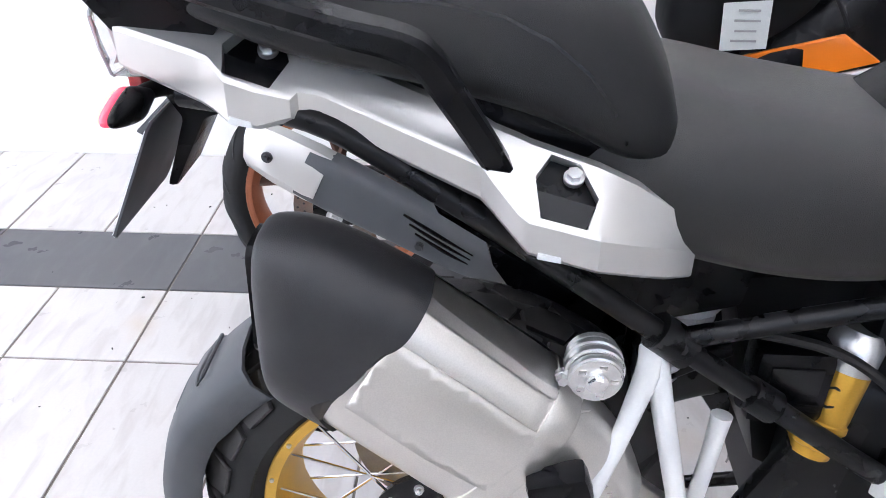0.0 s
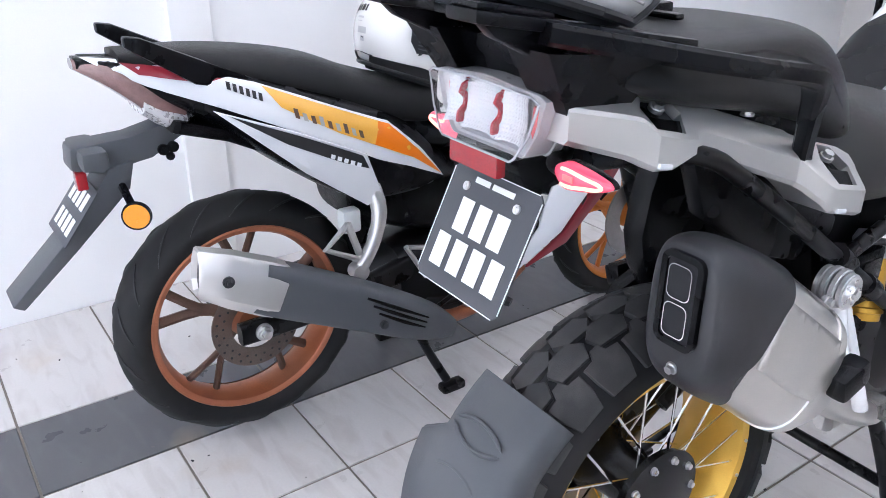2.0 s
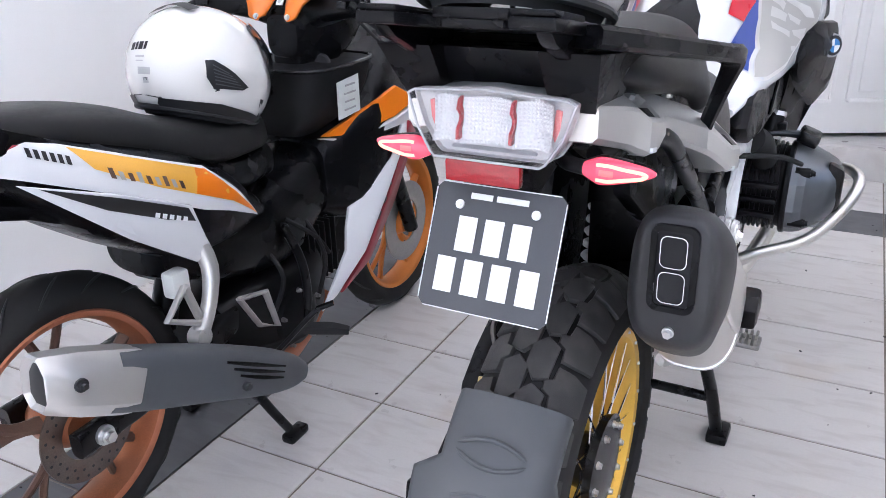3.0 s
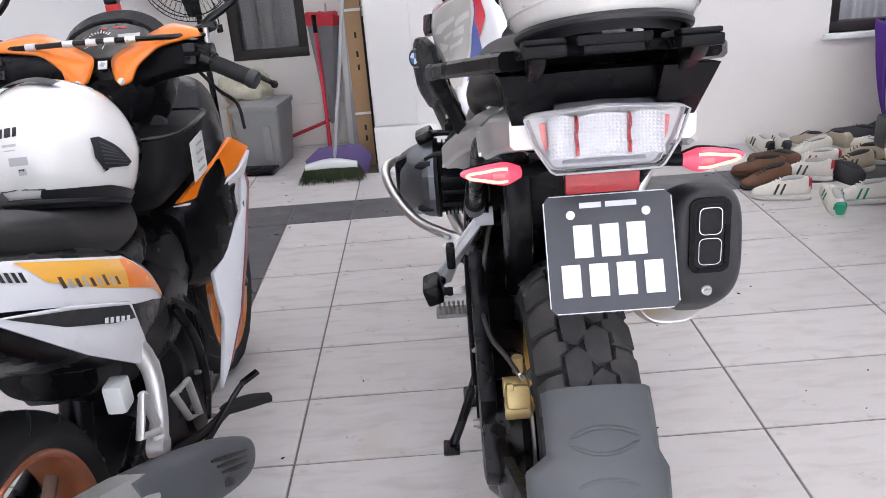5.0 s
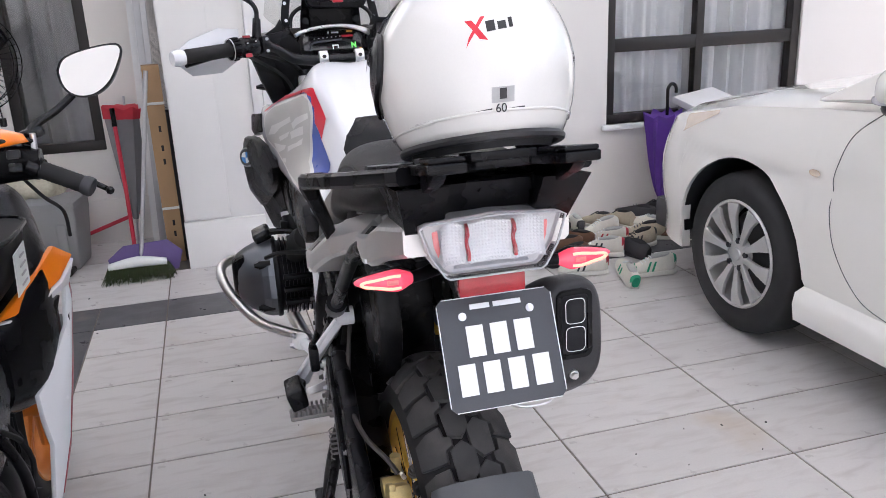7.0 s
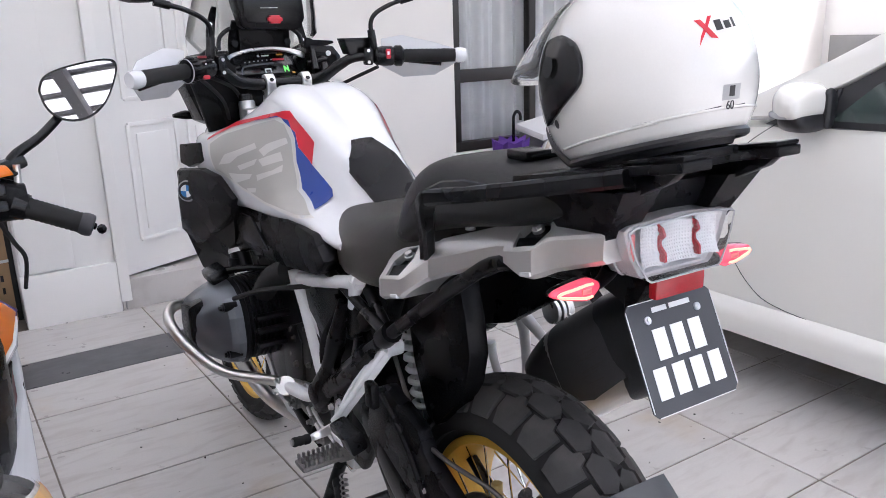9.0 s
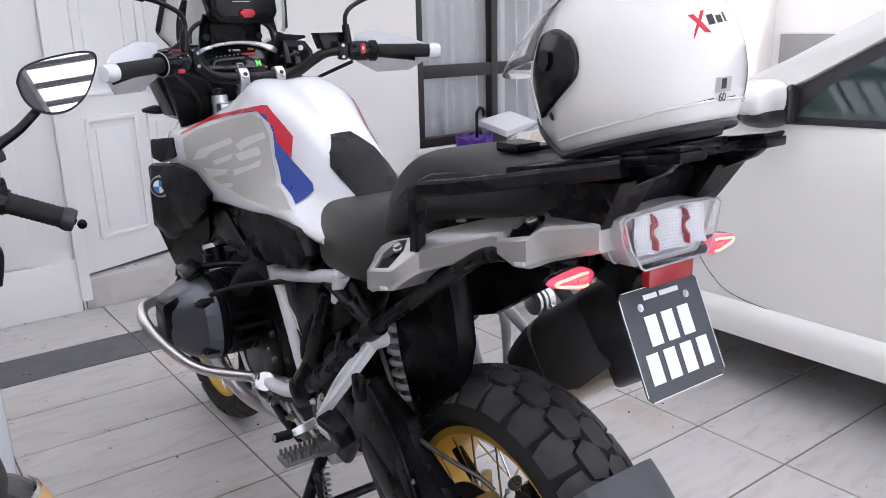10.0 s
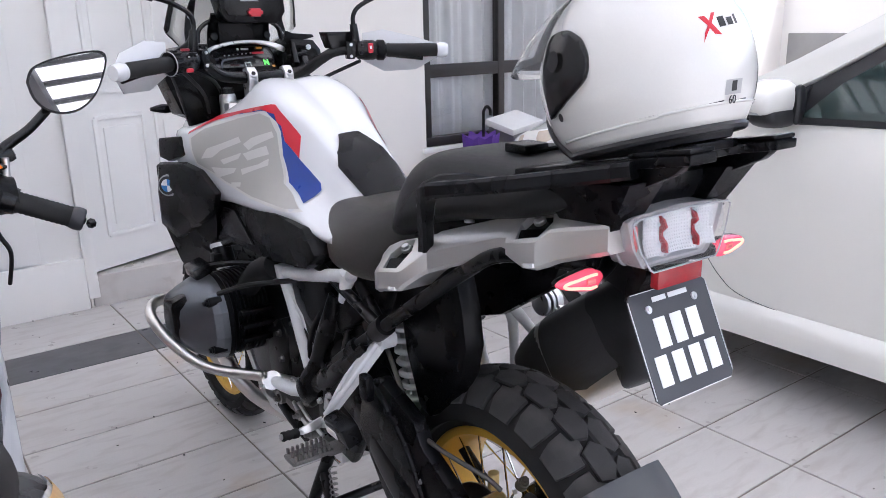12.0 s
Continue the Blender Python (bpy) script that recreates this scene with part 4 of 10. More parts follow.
part("lens_gasket", loft([tail_ring(-0.256, 1.035), tail_ring(-0.249, 1.05), tail_ring(-0.242, 1.035), tail_ring(-0.249, 1.0)], caps=False), "black_smooth", bike)
part("tail_cover", prism([(-0.3, 1.026), (-0.23, 1.036), (-0.08, 1.02), (-0.08, 1.0), (-0.24, 1.0)], -0.088, 0.088, 0.008), "grey_plastic", bike, "grey tail cover")
part("tail_under", prism([(-0.255, 1.0), (-0.1, 0.99), (0.25, 0.9), (0.4, 0.86), (0.4, 0.8), (0.2, 0.85), (0.0, 0.915), (-0.2, 0.95), (-0.255, 0.962)], -0.095, 0.095, 0.012), "black_plastic", bike, "black tail underside")


def blinker(s):
    y0, z0 = (-0.285, 0.948) if s > 0 else (-0.262, 0.941)
    part("indicator_stalk", tube([(s * 0.05, -0.23, 0.944), (s * 0.08, y0 + 0.014, z0), (s * 0.103, y0 + 0.004, z0)], [0.012, 0.009, 0.0085], 12, 3), "black_plastic", bike)

    def pod(y1, k, secs):
        bm = body([(x, y1 + dy, z0 + dz, ry * k, rz * k) for x, dy, dz, ry, rz in secs], 18, 4, 2.3, "x")
        return bm if s > 0 else moved(bm, Matrix.Diagonal((-1, 1, 1, 1)))
    secs = ((0.098, 0.004, 0.0, 0.006, 0.006), (0.112, 0.001, 0.0, 0.01, 0.0125), (0.124, 0.0, 0.0, 0.012, 0.0155), (0.15, 0.001, 0.001, 0.01, 0.0115), (0.172, 0.002, 0.002, 0.006, 0.006), (0.18, 0.003, 0.002, 0.002, 0.002))
    b = part("indicator", pod(y0, 1.0, secs), "blinker", bike, "lit red indicator with small lamps")
    part("indicator_shell", pod(y0 + 0.0075, 1.04, secs), "black_plastic", b, "black indicator back")
    arm = [(0.119, -0.0095, 0.0092), (0.132, -0.0105, 0.0096), (0.15, -0.0085, 0.0066), (0.165, -0.006, 0.0045), (0.171, -0.0045, 0.002)]
    loop = [(s * x, y0 + dy - 0.0008, z0 + dz) for x, dy, dz in arm] + [(s * x, y0 + dy - 0.0008, z0 + 0.002 - dz) for x, dy, dz in arm[::-1]]
    part("light_guide", tube(loop, 0.0021, 8, 4), "led", b, "glowing red light guide")
    part("lamp_reflector", box((s * 0.13, y0 - 0.0118, z0 + 0.001), (0.016, 0.002, 0.007), 0.001), "lamp_pink", b)


both(blinker)


# silver side rails with case mounts
def carve(a, *cutters):
    """The mesh a with the cutters' shapes taken out of it."""
    def temp(bm):
        me = bpy.data.meshes.new("t")
        bmesh.ops.recalc_face_normals(bm, faces=bm.faces)
        bm.to_mesh(me)
        bm.free()
        return new("t", me)
    ob = temp(a)
    tools = [temp(c) for c in cutters]
    for c in tools:
        m = ob.modifiers.new("cut", "BOOLEAN")
        m.operation, m.object, m.solver = "DIFFERENCE", c, "EXACT"
    bpy.context.view_layer.update()
    me = bpy.data.meshes.new_from_object(ob.evaluated_get(bpy.context.evaluated_depsgraph_get()))
    for o in [ob] + tools:
        bpy.data.objects.remove(o)
    bm = bmesh.new()
    bm.from_mesh(me)
    bpy.data.meshes.remove(me)
    return bm


def rail(s):
    # y, inner x, outer x, inner top, outer edge, bottom
    secs = [(-0.287, 0.072, 0.116, 1.024, 1.016, 0.978), (-0.212, 0.082, 0.134, 1.014, 1.0, 0.953), (-0.198, 0.084, 0.138, 1.012, 0.996, 0.946), (-0.182, 0.086, 0.148, 1.009, 0.982, 0.938), (-0.155, 0.09, 0.152, 1.003, 0.975, 0.936),
            (-0.124, 0.094, 0.152, 0.996, 0.969, 0.945), (-0.118, 0.096, 0.146, 0.993, 0.974, 0.94), (-0.1, 0.1, 0.144, 0.988, 0.971, 0.941), (0.045, 0.13, 0.175, 0.94, 0.922, 0.885), (0.055, 0.132, 0.184, 0.934, 0.912, 0.878),
            (0.078, 0.135, 0.201, 0.926, 0.89, 0.858), (0.088, 0.137, 0.205, 0.922, 0.884, 0.848), (0.15, 0.144, 0.207, 0.904, 0.87, 0.832), (0.185, 0.144, 0.192, 0.888, 0.858, 0.82), (0.22, 0.138, 0.168, 0.864, 0.842, 0.803), (0.25, 0.132, 0.145, 0.836, 0.826, 0.792)]
    rings = [[(s * x, y, z) for x, z in ((xi, zt + 0.01), (xi + 0.014, zt + 0.01), (xo - 0.003, zm + 0.003), (xo, zm - 0.002), (xo, zb + 0.006), (xo - 0.006, zb), (xi, zb))] for y, xi, xo, zt, zm, zb in secs]

    def top(y, w, up):
        """A point on the sloping top at w of its width, lifted by up."""
        for q0, q1 in zip(secs, secs[1:]):
            if q0[0] <= y <= q1[0]:
                k = (y - q0[0]) / (q1[0] - q0[0])
                xi, xo, zt, zm = [q0[n] + (q1[n] - q0[n]) * k for n in (1, 2, 3, 4)]
        a, b = Vector((xi + 0.014, y, zt + 0.01)), Vector((xo, y, zm))
        d = (b - a).normalized()
        q = a.lerp(b, w) + Vector((-d.z, 0, d.x)) * up
        return (s * q.x, q.y, q.z)
    pockets = ([(-0.188, 0.45), (-0.172, 0.02), (-0.136, 0.02), (-0.128, 0.4), (-0.142, 0.92), (-0.184, 0.92)], [(0.092, 0.4), (0.106, 0.04), (0.132, 0.04), (0.148, 0.45), (0.138, 0.92), (0.097, 0.92)])
    r = part("side_rail", carve(loft(rings), *[loft([[top(y, w, h) for y, w in q] for h in (-0.016, 0.02)]) for q in pockets]), "silver", bike, "silver side rail with luggage mounts", sharp=22)
    for q in pockets:
        c = (sum(p_[0] for p_ in q) / 6, sum(p_[1] for p_ in q) / 6)

        def inner(k, lo, hi):
            return [[top(c[0] + (y - c[0]) * k, max(lo, c[1] + (w - c[1]) * k), h) for y, w in q] for h in hi]
        part("mount_pocket", loft(inner(0.99, 0, (-0.02, -0.0135))), "black_plastic", r, "black mount pocket")
        part("mount_step", loft(inner(0.94, 0.55, (-0.0135, -0.004))), "black_smooth", r)
        part("mount_bolt", bolt(top(c[0] + 0.008, 0.22, -0.011), (s * 0.5, 0, 1), 0.0075, 0.005), "alu", r)
    for y, x, z in ((-0.172, 0.1505, 0.945), (0.106, 0.2062, 0.85)):
        part("mount_notch", prism([(y - 0.01, z - 0.002), (y + 0.012, z - 0.006), (y + 0.011, z), (y - 0.009, z + 0.004)], s * (x - 0.004), s * (x + 0.0012), 0.0008), "white_frame", r)
    for y in (-0.06, 0.0):
        t = y + 0.157
        part("rail_bolt", bolt((s * (0.092 + 0.19 * t), y, 1.014 - 0.28 * t), (0, 0, 1), 0.007, 0.003), "alu", r)


both(rail)


# grab handles and the rear carrier
def grab(s):
    part("grab_handle", ribbon([(s * 0.166, 0.062, 0.912, 0.009, 0.012), (s * 0.172, 0.05, 0.935, 0.01, 0.012), (s * 0.19, 0.022, 0.985, 0.011, 0.0125), (s * 0.203, 0.0, 1.022, 0.014, 0.013), (s * 0.203, -0.022, 1.036, 0.018, 0.012),
                                (s * 0.194, -0.07, 1.045, 0.02, 0.011), (s * 0.17, -0.16, 1.062, 0.021, 0.011), (s * 0.138, -0.25, 1.08, 0.022, 0.011), (s * 0.108, -0.32, 1.094, 0.022, 0.011)], (1, 0, 0)), "black_plastic", bike, "black plastic grab handle", sharp=25)
    part("carrier_strut", prism([(-0.1, 1.066), (-0.3, 1.094), (-0.385, 1.106), (-0.37, 1.092), (-0.32, 1.068), (-0.262, 1.024), (-0.245, 1.018), (-0.13, 1.018), (-0.11, 1.03)], s * 0.088 - 0.009, s * 0.088 + 0.009, 0.004), "black_plastic", bike, "black carrier strut")
    foot = [(-0.205, 1.0), (-0.285, 1.006), (-0.33, 1.078), (-0.16, 1.058)]
    part("carrier_foot", loft([[(s * 0.062, y, z) for y, z in foot], [(s * (0.128 if z > 1.04 else 0.112), y, z) for y, z in foot]]), "black_plastic", bike, "black carrier foot")


def carrier_top(outline, z0, thick, r=0.003):
    """A plate in the outline (x, y), rising towards the tail."""
    bm = prism(outline, z0, z0 + thick, r, axis="z")
    for v in bm.verts:
        v.co.z += (-0.1 - v.co.y) * 0.175
    return bm


both(grab)
half = [(0.0, -0.1), (0.132, -0.12), (0.14, -0.2), (0.122, -0.27), (0.108, -0.31), (0.11, -0.36), (0.107, -0.4), (0.06, -0.402), (0.056, -0.362), (0.04, -0.345), (0.034, -0.352), (0.0, -0.352)]
plate_c = part("carrier_plate", carrier_top(half + [(-x, y) for x, y in half[-2:0:-1]], 1.056, 0.013, 0.003), "black_plastic", bike, "black plastic rear carrier", sharp=25)
part("carrier_core", prism([(-0.06, 1.06), (-0.3, 1.075), (-0.28, 1.03), (-0.1, 1.005)], -0.078, 0.078, 0.012), "black_plastic", plate_c)
for x, w in ((-0.083, 0.036), (0.083, 0.036)):
    part("carrier_ear", carrier_top([(x - w * 0.5, -0.3), (x + w * 0.5, -0.3), (x + w * 0.62, -0.398), (x - w * 0.62, -0.398)], 1.069, 0.007), "black_plastic", plate_c)
for x in (-0.035, 0.0, 0.035):
    part("carrier_slat", carrier_top([(x - 0.011, -0.16), (x + 0.011, -0.16), (x + 0.011, -0.345), (x - 0.011, -0.345)], 1.069, 0.005), "black_plastic", plate_c)
part("carrier_lip", carrier_top([(-0.05, -0.328), (0.05, -0.328), (0.042, -0.358), (-0.042, -0.358)], 1.066, 0.012), "black_plastic", plate_c)

# seats
rider = part("rider_seat", body([(0.64, 0, 0.885, 0.06, 0.035, 2.6, 0), (0.56, 0, 0.865, 0.1, 0.068, 2.8, 0.1), (0.46, 0, 0.852, 0.14, 0.08, 3, 0.1), (0.34, 0, 0.862, 0.158, 0.085, 3, 0.1), (0.22, 0, 0.885, 0.15, 0.085, 3, 0.1), (0.14, 0, 0.9, 0.13, 0.06, 3, 0.1)], 36, 5), "seat_dust_glare", bike, "black vinyl rider seat with dust and sky glare tinted in")
pil = part("pillion_seat", body([(0.232, 0, 0.915, 0.1, 0.012, 3, 0.1), (0.222, 0, 0.925, 0.124, 0.03, 3.2, 0.1), (0.204, 0, 0.95, 0.136, 0.056, 3.4, 0.12), (0.165, 0, 0.98, 0.144, 0.074, 3.8, 0.16), (0.1, 0, 1.005, 0.148, 0.064, 4, 0.16), (0.0, 0, 1.022, 0.147, 0.052, 4, 0.16), (-0.12, 0, 1.034, 0.14, 0.04, 4, 0.16), (-0.2, 0, 1.045, 0.125, 0.03, 3.4, 0.1), (-0.24, 0, 1.045, 0.1, 0.022, 3, 0.1)], 48, 5), "seat", bike, "black vinyl pillion seat")
part("seat_base", body([(0.2, 0, 0.91, 0.12, 0.03, 4, 0), (0.1, 0, 0.94, 0.132, 0.04, 4, 0), (0.0, 0, 0.965, 0.118, 0.04, 4, 0), (-0.1, 0, 0.99, 0.098, 0.035, 4, 0), (-0.2, 0, 1.01, 0.08, 0.03, 4, 0)], 32, 3), "black_plastic", bike, "black seat base")


def seam(s):
    line = [(-0.1, 1.052), (0.0, 1.05), (0.06, 1.04), (0.1, 1.022), (0.135, 0.995), (0.158, 0.965), (0.172, 0.935)]
    part("seam", wrap(pil, line + [(y - 0.0015, z - 0.0025) for y, z in line[::-1]], "x-" if s > 0 else "x+", s * 0.4, 0.0006, 0.02), "black_smooth", pil)


bpy.context.view_layer.update()
both(seam)
part("seat_strap_lock", merge(box((-0.03, -0.03, 1.082), (0.05, 0.05, 0.016), 0.004), box((0.0, -0.05, 1.08), (0.09, 0.015, 0.008), 0.003)), "black_smooth", bike, "black seat buckle")

# tank and its colours
def tank_body():
    """Half profiles (x, z) from the spine to the lower edge at stations along the bike."""
    st = [(0.43, (0, 0.925), (0.046, 0.921), (0.066, 0.903), (0.1, 0.878), (0.15, 0.858), (0.14, 0.838)),
          (0.5, (0, 0.972), (0.05, 0.968), (0.072, 0.946), (0.106, 0.9), (0.16, 0.868), (0.15, 0.848)),
          (0.56, (0, 1.012), (0.054, 1.008), (0.077, 0.984), (0.112, 0.924), (0.167, 0.89), (0.158, 0.86)),
          (0.62, (0, 1.036), (0.058, 1.042), (0.084, 1.01), (0.122, 0.936), (0.174, 0.892), (0.162, 0.86)),
          (0.68, (0, 1.068), (0.064, 1.076), (0.092, 1.036), (0.134, 0.948), (0.179, 0.889), (0.165, 0.86)),
          (0.77, (0, 1.106), (0.068, 1.122), (0.108, 1.092), (0.15, 0.985), (0.183, 0.885), (0.168, 0.86)),
          (0.84, (0, 1.134), (0.071, 1.146), (0.113, 1.106), (0.16, 0.99), (0.187, 0.884), (0.172, 0.859)),
          (0.895, (0, 1.147), (0.072, 1.15), (0.118, 1.096), (0.172, 0.99), (0.19, 0.882), (0.175, 0.858)),
          (0.935, (0, 1.132), (0.072, 1.13), (0.13, 1.082), (0.182, 0.988), (0.194, 0.883), (0.177, 0.855)),
          (1.0, (0, 1.082), (0.07, 1.082), (0.158, 1.058), (0.208, 0.985), (0.2, 0.885), (0.18, 0.85)),
          (1.05, (0, 1.03), (0.075, 1.03), (0.176, 1.042), (0.217, 0.976), (0.203, 0.885), (0.18, 0.847)),
          (1.1, (0, 0.96), (0.09, 0.97), (0.192, 1.03), (0.222, 0.966), (0.204, 0.885), (0.178, 0.844)),
          (1.17, (0, 0.92), (0.1, 0.94), (0.197, 1.02), (0.219, 0.95), (0.197, 0.885), (0.17, 0.84)),
          (1.26, (0, 0.91), (0.1, 0.925), (0.158, 0.972), (0.168, 0.938), (0.155, 0.885), (0.14, 0.84))]
    rings = []
    for row in smooth_list([(y, *[c for q in qs for c in q]) for y, *qs in st], 3):
        y, half = row[0], [(row[k], row[k + 1]) for k in range(1, 13, 2)]
        half = smooth_list(half, 4)
        c = min(0.02, max(0.0, 0.03 * (y - 0.35)))
        w = 0.012 * max(0.0, 1 - abs(y - 0.72) / 0.24)
        rings.append([(c + x + w * min(1, x / 0.1), y, z) for x, z in half] + [(c - x - c * min(1, x / 0.08), y, z) for x, z in half[:0:-1]])
    return loft(rings)


tank = part("fuel_tank", tank_body(), "white_gloss", bike, "glossy white fuel tank", sharp=50)
bpy.context.view_layer.update()


def skin(host, poly, s, mat, lift=0.0016, name="stripe", lab="", step=0.014):
    return part(name, wrap(host, poly, "x-" if s > 0 else "x+", s * 0.6, lift, step), mat, host, lab, sharp=85)


def tank_side(s):
    skin(tank, [(1.066, 1.004), (1.01, 1.037), (0.904, 1.066), (0.802, 1.085), (0.757, 1.077), (0.722, 1.04), (0.697, 0.991), (0.655, 0.932), (0.542, 0.893), (0.596, 0.887), (0.76, 0.891), (0.897, 0.908), (1.02, 0.942)], s, "panel_light", 0.0014, "panel_rim")
    skin(tank, [(1.053, 1.005), (1.005, 1.031), (0.902, 1.06), (0.804, 1.079), (0.764, 1.071), (0.73, 1.038), (0.705, 0.991), (0.664, 0.935), (0.556, 0.897), (0.594, 0.893), (0.758, 0.897), (0.894, 0.914), (1.014, 0.947)], s, "panel_grey", 0.0024, "side_panel", "matt grey tank panel with pale emblem")
    upper = [(0.88, 1.083), (0.777, 1.1), (0.764, 1.1), (0.666, 1.036)] if s < 0 else [(0.88, 1.083), (0.777, 1.1), (0.755, 1.098), (0.7, 1.066), (0.646, 1.036), (0.61, 1.008)]
    skin(tank, [(1.075, 1.018), (0.99, 1.062)] + upper + [(0.648, 0.989), (0.703, 1.022), (0.726, 1.055), (0.785, 1.086), (0.9, 1.072), (0.99, 1.05), (1.075, 1.012)], s, "red", 0.0022)
    skin(tank, [(0.9, 1.072), (0.785, 1.086), (0.726, 1.055), (0.703, 1.022), (0.648, 0.989), (0.56, 0.946), (0.55, 0.932), (0.562, 0.906), (0.65, 0.938), (0.696, 0.992), (0.721, 1.042), (0.756, 1.08), (0.803, 1.0875), (0.905, 1.069)], s, "blue", 0.0026)
    # two emblem shapes of three pale strokes each
    for poly in ([(0.992, 0.96), (0.973, 0.986), (0.866, 1.021), (0.85, 1.01), (0.925, 0.985), (0.952, 0.966)], [(0.92, 0.962), (0.838, 0.987), (0.846, 0.972), (0.905, 0.953)], [(0.955, 0.942), (0.94, 0.928), (0.92, 0.921), (0.856, 0.938), (0.847, 0.95), (0.91, 0.944)],
                 [(0.84, 1.006), (0.81, 1.023), (0.745, 1.042), (0.735, 1.03), (0.79, 1.007), (0.81, 0.995)], [(0.832, 0.985), (0.75, 1.01), (0.735, 0.992), (0.805, 0.972)], [(0.826, 0.95), (0.76, 0.968), (0.732, 0.983), (0.728, 0.968), (0.815, 0.938)], [(0.862, 0.915), (0.815, 0.921), (0.815, 0.911), (0.86, 0.905)]):
        skin(tank, poly, s, "panel_light", 0.0034, "emblem_bar", "", 0.012)


both(tank_side)
pad = part("tank_pad", wrap(tank, [(-0.05, 0.9), (-0.066, 0.98), (-0.056, 1.005), (-0.026, 1.036), (0.03, 1.037), (0.054, 1.005), (0.06, 0.97), (0.046, 0.9)], "y+", 0.2, 0.006, 0.006), "black_plastic", tank, "black rubber tank pad", sharp=85)
part("tank_cap", lathe([(0.0, 0.0), (0.0, 0.05), (0.006, 0.048), (0.008, 0.03), (0.008, 0.0)], 32, "z"), "black_smooth", tank).location = (0.02, 0.97, 1.108)


def shroud(s):
    face = [(0.262, 1.17, 0.935), (0.272, 1.165, 0.86), (0.262, 1.2, 0.76), (0.235, 1.16, 0.72), (0.205, 1.0, 0.8), (0.2, 0.93, 0.84), (0.2, 0.9, 0.885), (0.215, 0.965, 0.935), (0.235, 1.03, 0.95)]
    c = Vector((s * 0.252, 1.1, 0.885))
    rim = [Vector((s * x, y, z)) for x, y, z in face]
    sh = part("radiator_shroud", loft([[tuple(v) for v in rim], [tuple(v + (c - v) * 0.06 + Vector((s * 0.012, -0.012, 0))) for v in rim], [tuple(v + (c - v) * 0.3 + Vector((s * 0.02, -0.02, 0))) for v in rim], [tuple(v + (c - v) * 0.97 + Vector((s * 0.023, -0.022, 0))) for v in rim]]), "black_plastic", bike, "black radiator shroud", sharp=30)
    sh.modifiers.new("thickness", "SOLIDIFY").thickness = 0.012
    part("shroud_back", panel(flip([(0.255, 1.2, 0.93), (0.25, 1.22, 0.77), (0.2, 1.25, 0.63), (0.15, 1.1, 0.64), (0.18, 0.98, 0.8), (0.19, 0.95, 0.9)], s), 0.03, 0.008), "black_plastic", sh)
    n = Vector((s * 0.74, -0.67, 0.08)).normalized()
    RD = Matrix.Translation(c + n * 0.031) @ n.to_track_quat("X", "Z").to_matrix().to_4x4()
    part("roundel", moved(lathe([(0.001, 0.0), (0.002, 0.024), (0.0, 0.028), (-0.012, 0.029)], 28, "x"), RD), "mark_grey", sh)
    part("roundel_ring", moved(lathe([(0.0022, 0.0), (0.003, 0.0235), (0.001, 0.0245)], 28, "x"), RD), "mark_black", sh)
    for k, m in enumerate(("blue_light", "mark_white", "blue_light", "mark_white")):
        a0 = k * math.pi / 2
        part("roundel_quarter", moved(bars_on([[(0.0042, 0.0, 0.0)] + [(0.0042, 0.0165 * math.cos(a0 + j * math.pi / 12), 0.0165 * math.sin(a0 + j * math.pi / 12)) for j in range(7)]]), RD), m, sh)
    part("shroud_wing", panel([(s * 0.235, 1.23, 0.99), (s * 0.215, 1.11, 1.005), (s * 0.215, 1.08, 0.96), (s * 0.235, 1.16, 0.935), (s * 0.24, 1.22, 0.94)], 0.02, 0.006), "black_plastic", bike)
    part("knee_panel", prism([(1.06, 0.85), (0.95, 0.865), (0.78, 0.865), (0.64, 0.88), (0.5, 0.87), (0.45, 0.82), (0.5, 0.78), (0.7, 0.755), (0.92, 0.75), (1.0, 0.72), (1.08, 0.76)], s * 0.15 - 0.03, s * 0.15 + 0.03, 0.014), "black_plastic", bike, "black knee panel")
    part("knee_inset", panel([(s * 0.183, 1.0, 0.84), (s * 0.183, 0.86, 0.845), (s * 0.183, 0.76, 0.78), (s * 0.183, 0.94, 0.77)], 0.008, 0.003), "black_smooth", bike)


both(shroud)
part("front_cowl", body([(1.18, 0, 1.0, 0.14, 0.07, 2.6, 0.2), (1.3, 0, 1.0, 0.15, 0.075, 2.6, 0.2), (1.42, 0, 0.98, 0.12, 0.06, 2.6, 0.2), (1.56, 0, 0.94, 0.07, 0.03, 2.4, 0), (1.68, 0, 0.9, 0.04, 0.012, 2.4, 0)], 28, 4), "white_gloss", bike, "white front cowl and beak")
part("head_lamp", body([(1.36, 0.0, 1.03, 0.1, 0.07, 3, 0), (1.42, 0, 1.03, 0.095, 0.065, 3, 0), (1.45, 0, 1.025, 0.07, 0.045, 3, 0)], 24, 3), "black_smooth", bike)
part("inner_fairing", prism([(1.18, 1.14), (1.22, 1.17), (1.3, 1.215), (1.36, 1.235), (1.4, 1.05), (1.3, 0.93), (1.2, 0.93)], -0.12, 0.165, 0.015), "black_plastic", bike, "black inner fairing")
MID = 0.024


def screen_row(z, w):
    return [(MID + w * u, 1.36 + 0.5 * (1.27 - z) - 1.3 * (w * u) ** 2, z + 0.02 * (1 - u * u) * (z > 1.4)) for u in [-1 + 0.2 * k for k in range(11)]]


